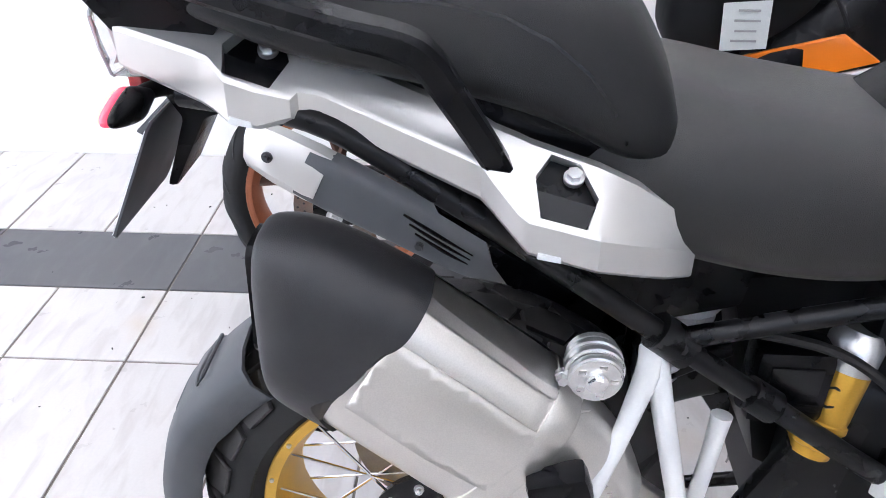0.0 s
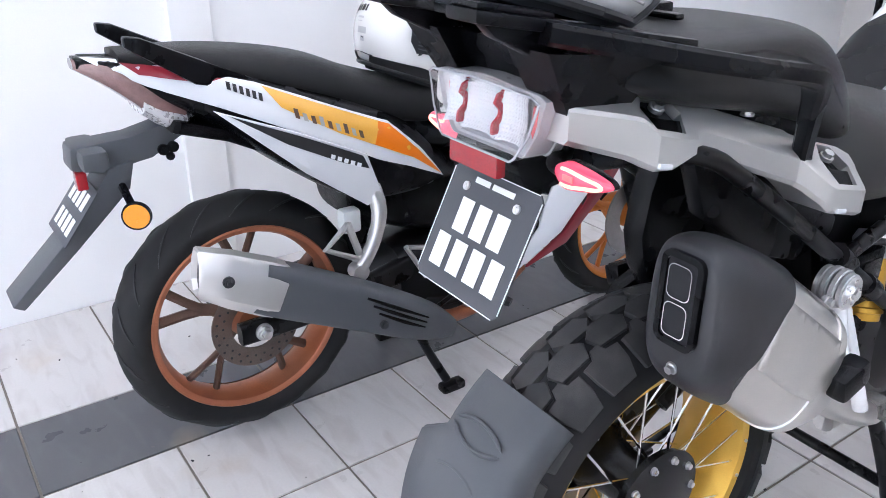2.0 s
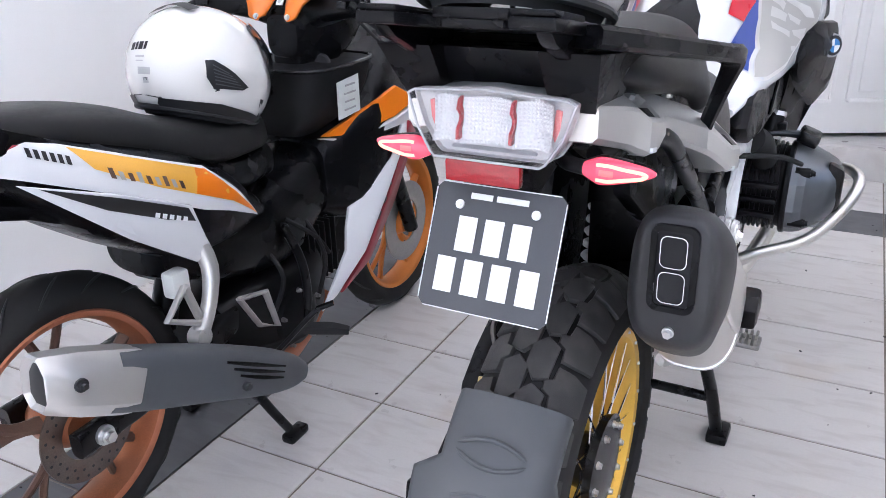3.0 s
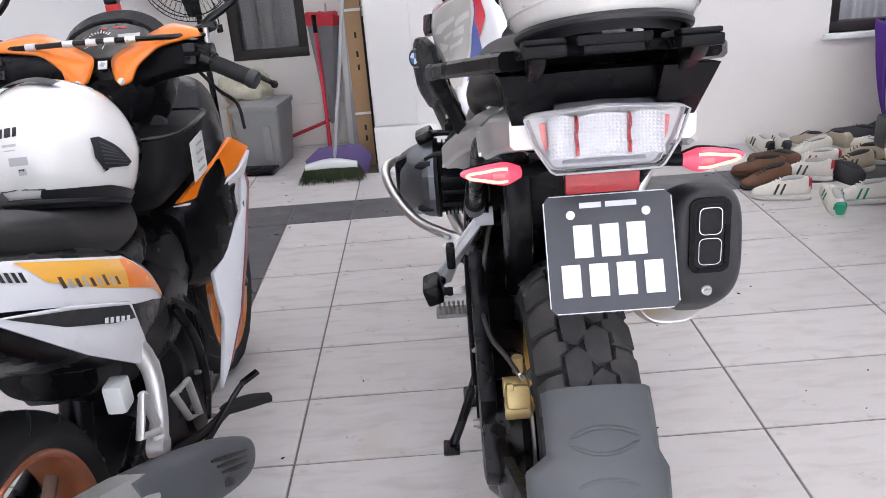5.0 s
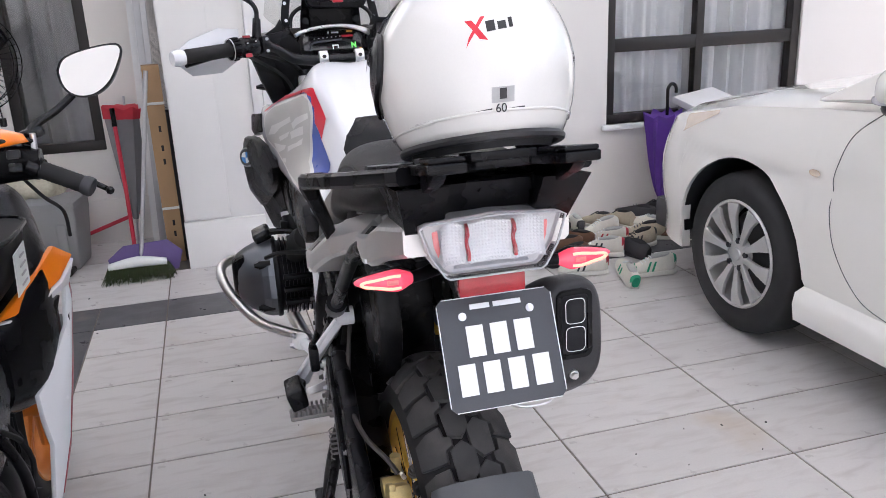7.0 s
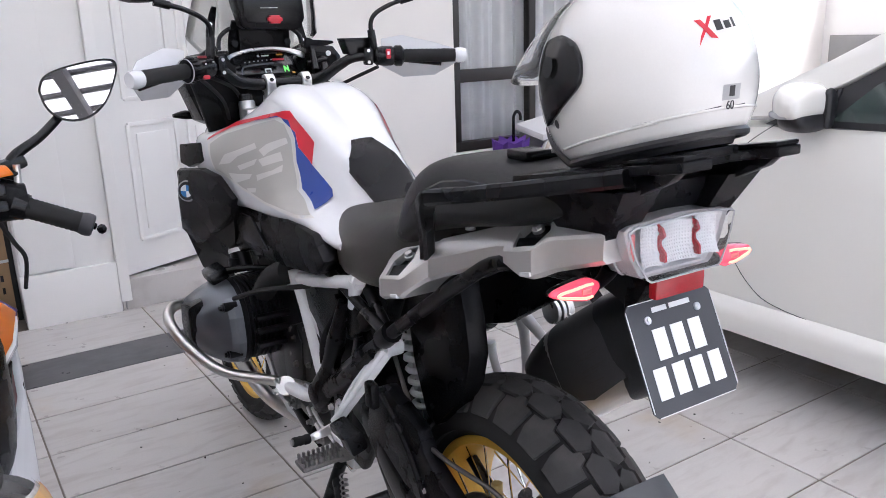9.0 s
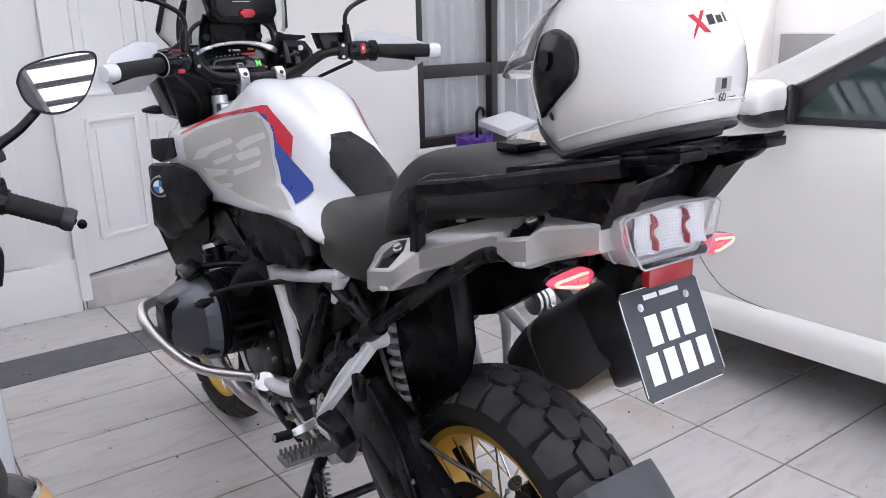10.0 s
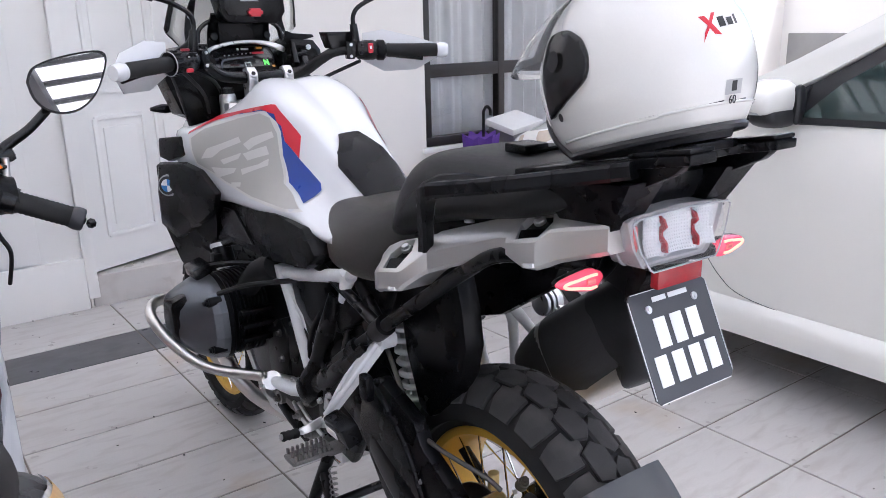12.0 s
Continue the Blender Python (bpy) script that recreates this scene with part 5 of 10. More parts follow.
ws = part("windscreen", loft([screen_row(z, w) for z, w in ((1.17, 0.1), (1.225, 0.145), (1.262, 0.19), (1.274, 0.197), (1.32, 0.189), (1.38, 0.176), (1.46, 0.155), (1.51, 0.125))], caps=False, closed=False), "screen_clear", bike, "clear windscreen", sharp=80)
ws.modifiers.new("thickness", "SOLIDIFY").thickness = 0.0015
ws.visible_shadow = False
for u in (-1, 1):
    bk = part("screen_bracket", ribbon([(MID + u * 0.14, 1.26, 1.21, 0.013, 0.005), (MID + u * 0.137, 1.28, 1.26, 0.012, 0.005), (MID + u * 0.128, 1.285, 1.31, 0.011, 0.005), (MID + u * 0.12, 1.27, 1.35, 0.007, 0.004)], (1, 0, 0)), "black_plastic", bike, "black windscreen bracket")
    for z in (1.255, 1.305):
        part("bolt", bolt((MID + u * 0.134, 1.274, z), (0, -1, 0.1), 0.004, 0.003), "alu", bk)
    part("screen_rod", tube([(MID + u * 0.125, 1.25, 1.235), (MID + u * 0.118, 1.255, 1.268), (MID + u * 0.09, 1.255, 1.29), (MID + u * 0.05, 1.25, 1.3)], 0.006, 10, 4), "black_smooth", bike)
# holder legs and the dark gear between the clocks and the phone box
for x in (-0.055, 0.1):
    part("holder_leg", merge(ribbon([(x, 1.27, 1.2, 0.016, 0.006), (x, 1.262, 1.26, 0.013, 0.006), (x * 0.9, 1.235, 1.31, 0.013, 0.006)], (1, 0, 0)), tube([(x, 1.26, 1.25), (x, 1.243, 1.252)], 0.01, 12, 1)), "black_plastic", bike)
part("clock_backing", prism([(1.24, 1.22), (1.235, 1.29), (1.25, 1.305), (1.28, 1.3), (1.3, 1.22)], -0.045, 0.088, 0.008), "black_plastic", bike)
# side pods beside the clocks
part("side_pod", loft([[(0.12, y, 1.13 + d), (0.19 - d, y, 1.135 + d), (0.25 - d, y, 1.18), (0.247 - d, y, 1.207), (0.225 - d, y, 1.238 - d), (0.15, y, 1.243 - d), (0.12, y, 1.2)] for y, d in ((1.19, 0.02), (1.2, 0.004), (1.26, 0.0), (1.33, 0.02))]), "black_plastic", bike, "black inner fairing pod", sharp=30)
part("pod_spike", prism([(0.13, 1.232), (0.2, 1.237), (0.226, 1.243), (0.222, 1.25), (0.16, 1.255), (0.142, 1.262)], 1.2, 1.215, 0.002, axis="y"), "black_plastic", bike)
part("pod_bolt", bolt((0.2, 1.19, 1.215), (0, -1, 0.2), 0.006, 0.004), "alu", bike)
for a, b, r in (((0.14, 1.15, 1.17), (0.15, 1.19, 1.225), 0.012), ((0.165, 1.14, 1.15), (0.18, 1.19, 1.2), 0.016), ((0.125, 1.17, 1.19), (0.185, 1.17, 1.2), 0.008), ((0.15, 1.1, 1.13), (0.16, 1.18, 1.14), 0.014)):
    part("connector", tube([a, b], [r, r * 0.8], 12, 1), "black_smooth", bike)
part("side_pod", loft([[(-0.085, y, 1.0 + d), (-0.19 + d, y, 1.05 + d), (-0.225 + d, y, 1.145), (-0.222 + d, y, 1.19 - d), (-0.19 + d, y, 1.222 - d), (-0.11, y, 1.235 - d), (-0.085, y, 1.19)] for y, d in ((1.17, 0.02), (1.18, 0.004), (1.26, 0.0), (1.34, 0.02))]), "black_plastic", bike, "black inner fairing pod", sharp=30)
part("pod_spike", prism([(-0.222, 1.195), (-0.15, 1.24), (-0.135, 1.262), (-0.12, 1.235), (-0.15, 1.215)], 1.19, 1.205, 0.002, axis="y"), "black_plastic", bike)
part("side_strut", panel([(-0.235, 1.1, 1.175), (-0.21, 1.1, 1.1), (-0.17, 1.16, 1.0), (-0.13, 1.16, 1.03), (-0.17, 1.12, 1.15)], 0.016, 0.005), "black_smooth", bike)
# clocks
DM = Matrix.Translation((MID - 0.006, 1.243, 1.172)) @ Matrix.Rotation(radians(-36), 4, "X")
dash = part("dash_display", moved(prism([(-0.098, -0.05), (-0.085, -0.064), (0.085, -0.064), (0.098, -0.05), (0.1, 0.02), (0.082, 0.058), (0.06, 0.066), (-0.06, 0.066), (-0.082, 0.058), (-0.1, 0.02)], -0.016, 0.016, 0.005, axis="y"), DM), "black_plastic", bike, "dark dashboard display")
part("screen", moved(prism([(-0.086, -0.05), (0.086, -0.05), (0.088, 0.015), (0.074, 0.05), (-0.074, 0.05), (-0.088, 0.015)], -0.019, -0.015, 0.001, axis="y"), DM), "screen", dash)
for k in range(7):
    part("scale_mark", moved(box((-0.052 + 0.013 * k, -0.0205, 0.018 + 0.001 * k), (0.004, 0.002, 0.0025)), DM), "mark_grey", dash)
part("rev_band", moved(box((0.048, -0.0205, 0.024), (0.034, 0.002, 0.006), 0.0005), DM), "screen_dim", dash)
part("scale_arc", moved(tube([(-0.07, -0.0195, -0.022), (-0.064, -0.0195, -0.002), (-0.045, -0.0195, 0.006), (0.03, -0.0195, 0.012)], 0.0035, 8, 4, 0.4), DM), "panel_dark", dash)
part("clock_mark", moved(merge(box((0.012, -0.0205, 0.038), (0.022, 0.002, 0.004)), box((-0.008, -0.0205, 0.038), (0.006, 0.002, 0.006))), DM), "mark_white", dash)
part("heat_mark", moved(box((0.056, -0.0205, 0.04), (0.018, 0.002, 0.004)), DM), "screen_amber", dash)
part("fuel_mark", moved(merge(box((0.008, -0.0205, -0.007), (0.016, 0.002, 0.003)), box((0.0, -0.0205, -0.013), (0.003, 0.002, 0.014)), box((0.016, -0.0205, -0.012), (0.003, 0.002, 0.011))), DM), "mark_white", dash)
part("gear_mark", moved(panel([(0.056, -0.0205, -0.018), (0.059, -0.0205, -0.018), (0.0605, -0.0205, -0.008), (0.0675, -0.0205, -0.018), (0.0705, -0.0205, -0.018), (0.0705, -0.0205, 0.001), (0.0675, -0.0205, 0.001), (0.066, -0.0205, -0.008), (0.059, -0.0205, 0.001), (0.056, -0.0205, 0.001)], 0.002), DM), "screen_green", dash)
for x, z, m in ((0.082, -0.022, "screen_amber"), (0.082, -0.034, "screen_dim"), (-0.072, -0.038, "screen_amber"), (-0.055, -0.04, "screen_amber")):
    part("warning_mark", moved(box((x, -0.0205, z), (0.008, 0.002, 0.006), 0.0005), DM), m, dash)
part("dash_hoop", ribbon([(MID - 0.118, 1.2, 1.212, 0.005, 0.004), (MID - 0.1, 1.215, 1.22, 0.005, 0.004), (MID - 0.05, 1.225, 1.231, 0.0045, 0.004), (MID + 0.01, 1.225, 1.235, 0.0045, 0.004), (MID + 0.06, 1.22, 1.229, 0.006, 0.005), (MID + 0.093, 1.205, 1.217, 0.008, 0.005), (MID + 0.1, 1.19, 1.21, 0.006, 0.004)], (0, 0.4, 1)), "alu", bike, "silver guard hoop over the clocks")
box_ = part("phone_holder", prism([(-0.066, 1.36), (-0.05, 1.298), (-0.036, 1.289), (0.096, 1.282), (0.112, 1.288), (0.128, 1.314), (0.122, 1.4), (-0.066, 1.405)], 1.17, 1.235, 0.006, axis="y"), "black_plastic", bike, "black phone box with a red latch")
part("flap", prism([(-0.048, 1.325), (-0.04, 1.305), (0.1, 1.3), (0.112, 1.318), (0.108, 1.39), (-0.05, 1.39)], 1.164, 1.172, 0.003, axis="y"), "black_smooth", box_)
part("latch", merge(box((0.034, 1.16, 1.312), (0.03, 0.016, 0.022), 0.003), box((0.034, 1.158, 1.312), (0.042, 0.012, 0.011), 0.003)), "red", box_)
part("print_bar", box((0.022, 1.1635, 1.343), (0.05, 0.001, 0.0025)), "mark_grey", box_)

# handlebar, controls, guards
part("handlebar", tube([(-0.4, 0.858, 1.187), (-0.27, 0.94, 1.2), (-0.205, 0.99, 1.2), (-0.165, 1.025, 1.187), (-0.12, 1.055, 1.158), (-0.06, 1.07, 1.148), (0.02, 1.07, 1.147), (0.085, 1.065, 1.15), (0.12, 1.045, 1.161), (0.15, 1.01, 1.188), (0.185, 0.98, 1.207), (0.27, 0.945, 1.207), (0.44, 0.875, 1.202)], [0.0115, 0.0115, 0.0125, 0.014, 0.0155, 0.016, 0.016, 0.016, 0.0155, 0.014, 0.0125, 0.0115, 0.0115], 14, 5), "black_smooth", bike, "black tapered handlebar")
for x in (-0.032, 0.07):
    cl = part("bar_clamp", merge(prism([(1.05, 1.06), (1.092, 1.06), (1.09, 1.12), (1.094, 1.15), (1.085, 1.17), (1.062, 1.174), (1.046, 1.16), (1.045, 1.135), (1.054, 1.115)], x - 0.013, x + 0.013, 0.005), tube([(x, 1.056, 1.15), (x, 1.046, 1.158)], 0.0105, 16, 1)), "alu", bike, "silver handlebar clamp")
    part("bolt", tube([(x, 1.0465, 1.1565), (x, 1.044, 1.159)], 0.006, 6, 1), "black_smooth", cl)
fb = part("fork_bridge", merge(prism([(-0.1, 1.065), (-0.06, 1.055), (0.02, 1.05), (0.1, 1.055), (0.14, 1.065), (0.14, 1.13), (0.06, 1.15), (-0.02, 1.15), (-0.1, 1.13)], 1.06, 1.085, 0.008, axis="z"), box((0.02, 1.12, 1.09), (0.07, 0.05, 0.02), 0.006)), "alu", bike, "silver top fork bridge")
for x in (-0.082, 0.12):
    part("fork_cap", merge(tube([(x, 1.11, 1.035), (x, 1.112, 1.055)], 0.016, 18, 1), tube([(x, 1.112, 1.05), (x, 1.115, 1.095), (x, 1.116, 1.103)], [0.0225, 0.0225, 0.02], 20, 1)), "alu", fb)
    part("cap_top", tube([(x, 1.116, 1.102), (x, 1.117, 1.118), (x, 1.1172, 1.121)], [0.0185, 0.018, 0.015], 18, 1), "black_smooth", fb)
    part("fork_leg", tube([(x, 1.115, 1.05), (x, 1.5, 0.34)], [0.022, 0.028], 16, 1), "black_frame", bike, "black fork leg")


def controls(s):
    x0 = 0.0 if s < 0 else 0.035
    e = Vector((s * 0.405 + x0, 0.858 if s < 0 else 0.878, 1.187 if s < 0 else 1.203))
    m = Vector((s * 0.265 + x0 * 0.4, 0.925 if s < 0 else 0.94, 1.198 if s < 0 else 1.207))
    d = (e - m).normalized()
    g = part("grip", tube([m + d * 0.02] + [m + d * (0.03 + 0.0055 * k) for k in range(20)] + [e - d * 0.005], [0.0175] + [0.0172 + 0.0012 * (k % 2) for k in range(20)] + [0.0175], 16, 1), "rubber", bike, "black rubber grip")
    part("bar_end", tube([e - d * 0.004, e + d * 0.012, e + d * 0.026], [0.019, 0.021, 0.017], 16, 2), "white_gloss", bike, "white bar end")
    side = d.cross(Vector((0, 0, 1))).normalized() * s
    upw = Vector((0, 0, 1))
    at = lambda u, v, w: tuple(m - d * u + side * v + upw * w)
    bx = part("switch_box", tube([m + d * 0.004, m - d * 0.008, m - d * 0.03, m - d * 0.05, m - d * 0.056], [0.021, 0.0265, 0.027, 0.0235, 0.018], 12, 1), "black_smooth", bike, sharp=30)
    part("clamp_block", merge(tube([m - d * 0.058, m - d * 0.082], 0.0225, 18, 1), box(at(0.07, 0.008, 0.0), (0.022, 0.03, 0.046), 0.005, rot=d.to_track_quat("X", "Z").to_matrix().to_4x4())), "black_smooth", bike, sharp=30)
    for w in (-0.015, 0.015):
        part("bolt", tube([at(0.07, 0.022, w), at(0.07, 0.026, w)], 0.0042, 10, 1), "alu", bike)
    if s < 0:
        wheel = part("menu_wheel", tube([m + d * 0.004, m + d * 0.024], 0.0265, 24, 1), "black_plastic", bike, sharp=30)
        for k in range(14):
            o = m + (side * math.cos(2 * math.pi * k / 14) + upw * math.sin(2 * math.pi * k / 14)) * 0.027
            part("rib", tube([o + d * 0.004, o + d * 0.022], 0.0028, 6, 1), "black_plastic", wheel)
        part("wheel_edge", lathe([(-0.0012, 0.0285), (0.0012, 0.0285), (0.0012, 0.027), (-0.0012, 0.027)], 32, "x", True), "mark_grey", bike).matrix_basis = Matrix.Translation(m + d * 0.025) @ d.to_track_quat("X", "Z").to_matrix().to_4x4()
        keys = ((0.012, 0.012, "mark_grey"), (0.012, -0.004, "black_plastic"), (0.024, 0.016, "black_plastic"), (0.024, 0.002, "black_plastic"), (0.036, 0.014, "mark_grey"), (0.036, 0.0, "black_plastic"))
        part("red_button", box(at(0.016, 0.021, -0.019), (0.017, 0.01, 0.01), 0.003), "red", bike)
        part("hazard_key", box(at(0.02, 0.008, 0.027), (0.02, 0.012, 0.006), 0.002), "panel_dark_red", bike)
    else:
        part("throttle_tube", tube([m + d * 0.0, m + d * 0.004, m + d * 0.02, m + d * 0.026], [0.024, 0.0275, 0.0275, 0.02], 24, 1), "black_plastic", bike, sharp=30)
        keys = ((0.04, 0.014, "black_plastic"), (0.044, -0.006, "black_plastic"))
        part("red_button", merge(box(at(0.018, 0.024, 0.006), (0.014, 0.01, 0.026), 0.004)), "red", bike)
        part("button_mark", box(at(0.018, 0.0295, 0.008), (0.006, 0.0015, 0.008)), "mark_white", bike)
    for u, w, mat in keys:
        part("switch_button", box(at(u, 0.0235, w), (0.009, 0.008, 0.009), 0.003), "black_plastic", bike)
        if mat == "mark_grey":
            part("button_mark", box(at(u, 0.028, w), (0.004, 0.0012, 0.003)), mat, bike)
    part("lever", tube([m + Vector((0, 0.035, -0.004)), m + d * 0.06 + Vector((0, 0.05, -0.012)), m + d * 0.15 + Vector((0, 0.035, -0.02))], [0.008, 0.007, 0.009], 8, 4), "black_smooth", bike)
    hg = part("hand_guard", loft([[tuple(e + d * 0.02 + Vector((0, 0.01, dz))) for dz in (-0.012, 0.0, 0.012)], [tuple(e - d * 0.03 + Vector((s * 0.01, 0.075, dz))) for dz in (-0.055, -0.005, 0.035)], [tuple(e - d * 0.1 + Vector((0, 0.1, dz))) for dz in (-0.06, 0.0, 0.055)],
                             [tuple(e - d * 0.16 + Vector((0, 0.095, dz))) for dz in (-0.03, 0.01, 0.045)]], caps=False, closed=False), "white_gloss", bike, "white plastic hand guard")
    gd = hg.modifiers.new("thickness", "SOLIDIFY")
    gd.thickness = 0.004
    m = m - d * 0.055
    part("mirror_stem", merge(tube([m + Vector((0, 0.005, 0.01)), m + Vector((0, 0.0, 0.03)), m + Vector((-s * 0.004, 0.0, 0.068))], [0.014, 0.012, 0.01], 12, 3), tube([m + Vector((-s * 0.004, 0.0, 0.064)), m + Vector((-s * 0.004, -0.003, 0.09)), m + Vector((s * 0.012, -0.006, 0.112)), m + Vector((s * 0.055, -0.01, 0.133)), m + Vector((s * 0.1, -0.01, 0.145))], 0.006, 10, 4), tube([m + Vector((s * 0.085, -0.01, 0.141)), m + Vector((s * 0.12, -0.01, 0.15))], 0.0095, 12, 1)), "black_smooth", bike)
    part("mirror_head", body([(m.y - 0.012, m.x + s * 0.15, m.z + 0.19, 0.06, 0.038, 2.5, 0), (m.y + 0.01, m.x + s * 0.15, m.z + 0.19, 0.065, 0.042, 2.5, 0), (m.y + 0.035, m.x + s * 0.15, m.z + 0.19, 0.03, 0.02, 2.5, 0)], 24, 3), "black_smooth", bike, "black rear view mirror")


both(controls)
part("reservoir_box", merge(prism([(0.153, 1.246), (0.154, 1.253), (0.236, 1.254), (0.238, 1.246), (0.232, 1.208), (0.165, 1.215)], 0.975, 1.02, 0.004, axis="y"), box((0.195, 0.997, 1.254), (0.086, 0.05, 0.006), 0.002)), "black_smooth", bike)
both(lambda s: part("front_indicator", merge(tube([(s * 0.12, 1.36, 1.04), (s * 0.165, 1.37, 1.052)], 0.007, 8, 1), body([(0.155, 1.37, 1.053, 0.012, 0.01), (0.18, 1.375, 1.055, 0.018, 0.013), (0.215, 1.375, 1.055, 0.007, 0.005)], 14, 3, 2.4, "x") if s > 0 else
                                           moved(body([(0.155, 1.37, 1.053, 0.012, 0.01), (0.18, 1.375, 1.055, 0.018, 0.013), (0.215, 1.375, 1.055, 0.007, 0.005)], 14, 3, 2.4, "x"), Matrix.Diagonal((-1, 1, 1, 1)))), "black_smooth", bike))
for pts in ([(-0.22, 1.0, 1.18), (-0.12, 1.1, 1.14), (-0.06, 1.2, 1.08)], [(-0.25, 0.95, 1.18), (-0.14, 1.12, 1.1), (-0.1, 1.22, 1.0)], [(0.24, 0.96, 1.18), (0.15, 1.1, 1.11), (0.1, 1.2, 1.02)]):
    part("cable", tube(pts, 0.005, 8), "rubber", bike)

# engine, cylinders, crash bars
part("engine_block", merge(body([(0.42, 0, 0.5, 0.12, 0.15, 5, 0), (0.6, 0, 0.5, 0.14, 0.18, 5, 0), (0.85, 0, 0.5, 0.14, 0.19, 5, 0), (1.0, 0, 0.5, 0.12, 0.17, 5, 0)], 28, 2), box((0, 0.72, 0.7), (0.2, 0.5, 0.1), 0.02)), "engine_black", bike, "black boxer engine block")
part("skid_plate", prism([(0.5, 0.3), (0.95, 0.28), (1.08, 0.42), (1.06, 0.44), (0.93, 0.31), (0.5, 0.33)], -0.12, 0.12, 0.005), "alu", bike)


def cylinder(s):
    ring = [(0.815, 0.545), (0.82, 0.61), (0.85, 0.655), (0.91, 0.678), (0.985, 0.672), (1.028, 0.635), (1.035, 0.56), (1.012, 0.505), (0.955, 0.47), (0.88, 0.472), (0.835, 0.5)]
    ring = [(y - 0.005, z) for y, z in smooth_list(ring + ring[:1], 2)[:-1]]

    def cover(x, k, dy=0.0, dz=0.0):
        return [(s * x, 0.92 + dy + (y - 0.92) * k, 0.575 + dz + (z - 0.575) * k) for y, z in ring]
    c = part("cylinder", loft([cover(0.12, 0.8), cover(0.15, 0.84), cover(0.225, 0.9), cover(0.234, 0.95)]), "engine_black", bike, "black finned cylinder", sharp=25)
    for k in range(8):
        part("fin", loft([cover(0.136 + 0.011 * k, 0.98 - 0.01 * (k % 2)), cover(0.14 + 0.011 * k, 0.98 - 0.01 * (k % 2))]), "engine_black", c)
    for z in (0.54, 0.575, 0.61):
        part("cylinder_rib", prism([(0.775, z - 0.006), (0.79, z - 0.008), (0.8, z), (0.79, z + 0.008), (0.775, z + 0.006)], s * 0.13, s * 0.222, 0.003), "engine_black", c)
    part("gasket_rim", loft([cover(0.228, 1.0), cover(0.231, 1.025), cover(0.239, 1.025), cover(0.242, 1.0)]), "engine_black", c)
    h = part("cylinder_head_cover", loft([cover(0.238, 1.0), cover(0.258, 0.99), cover(0.275, 0.95, 0.003), cover(0.31, 0.78, 0.014), cover(0.334, 0.62, 0.026), cover(0.342, 0.52, 0.03), cover(0.344, 0.3, 0.03)]), "engine", bike, "metallic grey cylinder head cover", sharp=16)
    part("cover_face", prism([(0.885, 0.655), (0.99, 0.64), (1.01, 0.575), (0.985, 0.51), (0.895, 0.505), (0.875, 0.575)], s * 0.315, s * 0.352, 0.012, taper=0.7), "black_smooth", h, "black outer cover plate")
    for k, (y0, z0, y1, z1) in enumerate(((0.84, 0.63, 0.885, 0.605), (0.835, 0.52, 0.885, 0.54))):
        part("cover_rib", tube([(s * 0.262, y0, z0), (s * 0.3, y1, z1), (s * 0.318, y1 + 0.03, z1)], [0.012, 0.01, 0.008], 8, 3), "engine", h)
    for y, z in ((0.835, 0.515), (0.84, 0.635), (1.005, 0.515), (0.995, 0.645)):
        part("cover_bolt", merge(tube([(s * 0.25, y, z), (s * 0.282, y, z)], 0.012, 14, 1), bolt((s * 0.282, y, z), (s, 0, 0), 0.007, 0.005)), "engine_black", h)
    part("coil_cap", merge(box((s * 0.262, 0.95, 0.692), (0.05, 0.075, 0.032), 0.01, rot=Matrix.Rotation(s * 0.35, 4, "Y")), tube([(s * 0.245, 0.93, 0.7), (s * 0.2, 0.87, 0.715), (s * 0.15, 0.8, 0.72)], [0.01, 0.008, 0.008], 8, 3)), "black_smooth", bike, "black ignition coil cap")
    part("intake_duct", tube([(s * 0.16, 0.7, 0.74), (s * 0.175, 0.77, 0.71), (s * 0.18, 0.83, 0.66)], [0.03, 0.029, 0.028], 16, 3), "rubber", bike)
    tb = part("throttle_body", merge(tube([(s * 0.165, 1.0, 0.65), (s * 0.172, 1.03, 0.735)], [0.026, 0.026], 18, 1), box((s * 0.19, 1.01, 0.69), (0.03, 0.03, 0.035), 0.006)), "engine_black", bike, "black throttle body with bright clamps")
    for q in (0.2, 0.85):
        cc = Vector((s * 0.165, 1.0, 0.65)).lerp(Vector((s * 0.172, 1.03, 0.735)), q)
        part("clamp_ring", tube([cc - Vector((0, 0.002, 0.005)), cc + Vector((0, 0.002, 0.005))], 0.0285, 18, 1), "alu", tb)
    part("header_pipe", tube([(s * 0.2, 0.93, 0.5), (s * 0.2, 1.02, 0.43), (s * 0.14, 0.98, 0.3), (s * 0.06, 0.8, 0.26), (0.06, 0.5, 0.27)], 0.02, 12, 5), "steel", bike, "steel exhaust header")
    cb = part("crash_bar", tube([(s * 0.13, 0.64, 0.455), (s * 0.15, 0.69, 0.445), (s * 0.19, 0.78, 0.44), (s * 0.29, 0.86, 0.462), (s * 0.352, 0.91, 0.52), (s * 0.383, 0.955, 0.575), (s * 0.375, 1.0, 0.6), (s * 0.32, 1.06, 0.595), (s * 0.17, 1.1, 0.57)], 0.0135, 16, 6), "steel", bike, "brushed steel crash bar")
    part("bar_joint", tube([(s * 0.148, 0.685, 0.445), (s * 0.175, 0.75, 0.441)], 0.0158, 16, 1), "steel", cb)
    part("bar_bracket", merge(tube([(s * 0.1, 0.6, 0.465), (s * 0.14, 0.66, 0.45)], 0.017, 12, 1), bolt((s * 0.15, 0.66, 0.455), (s, 0, 0), 0.012)), "alu", cb)
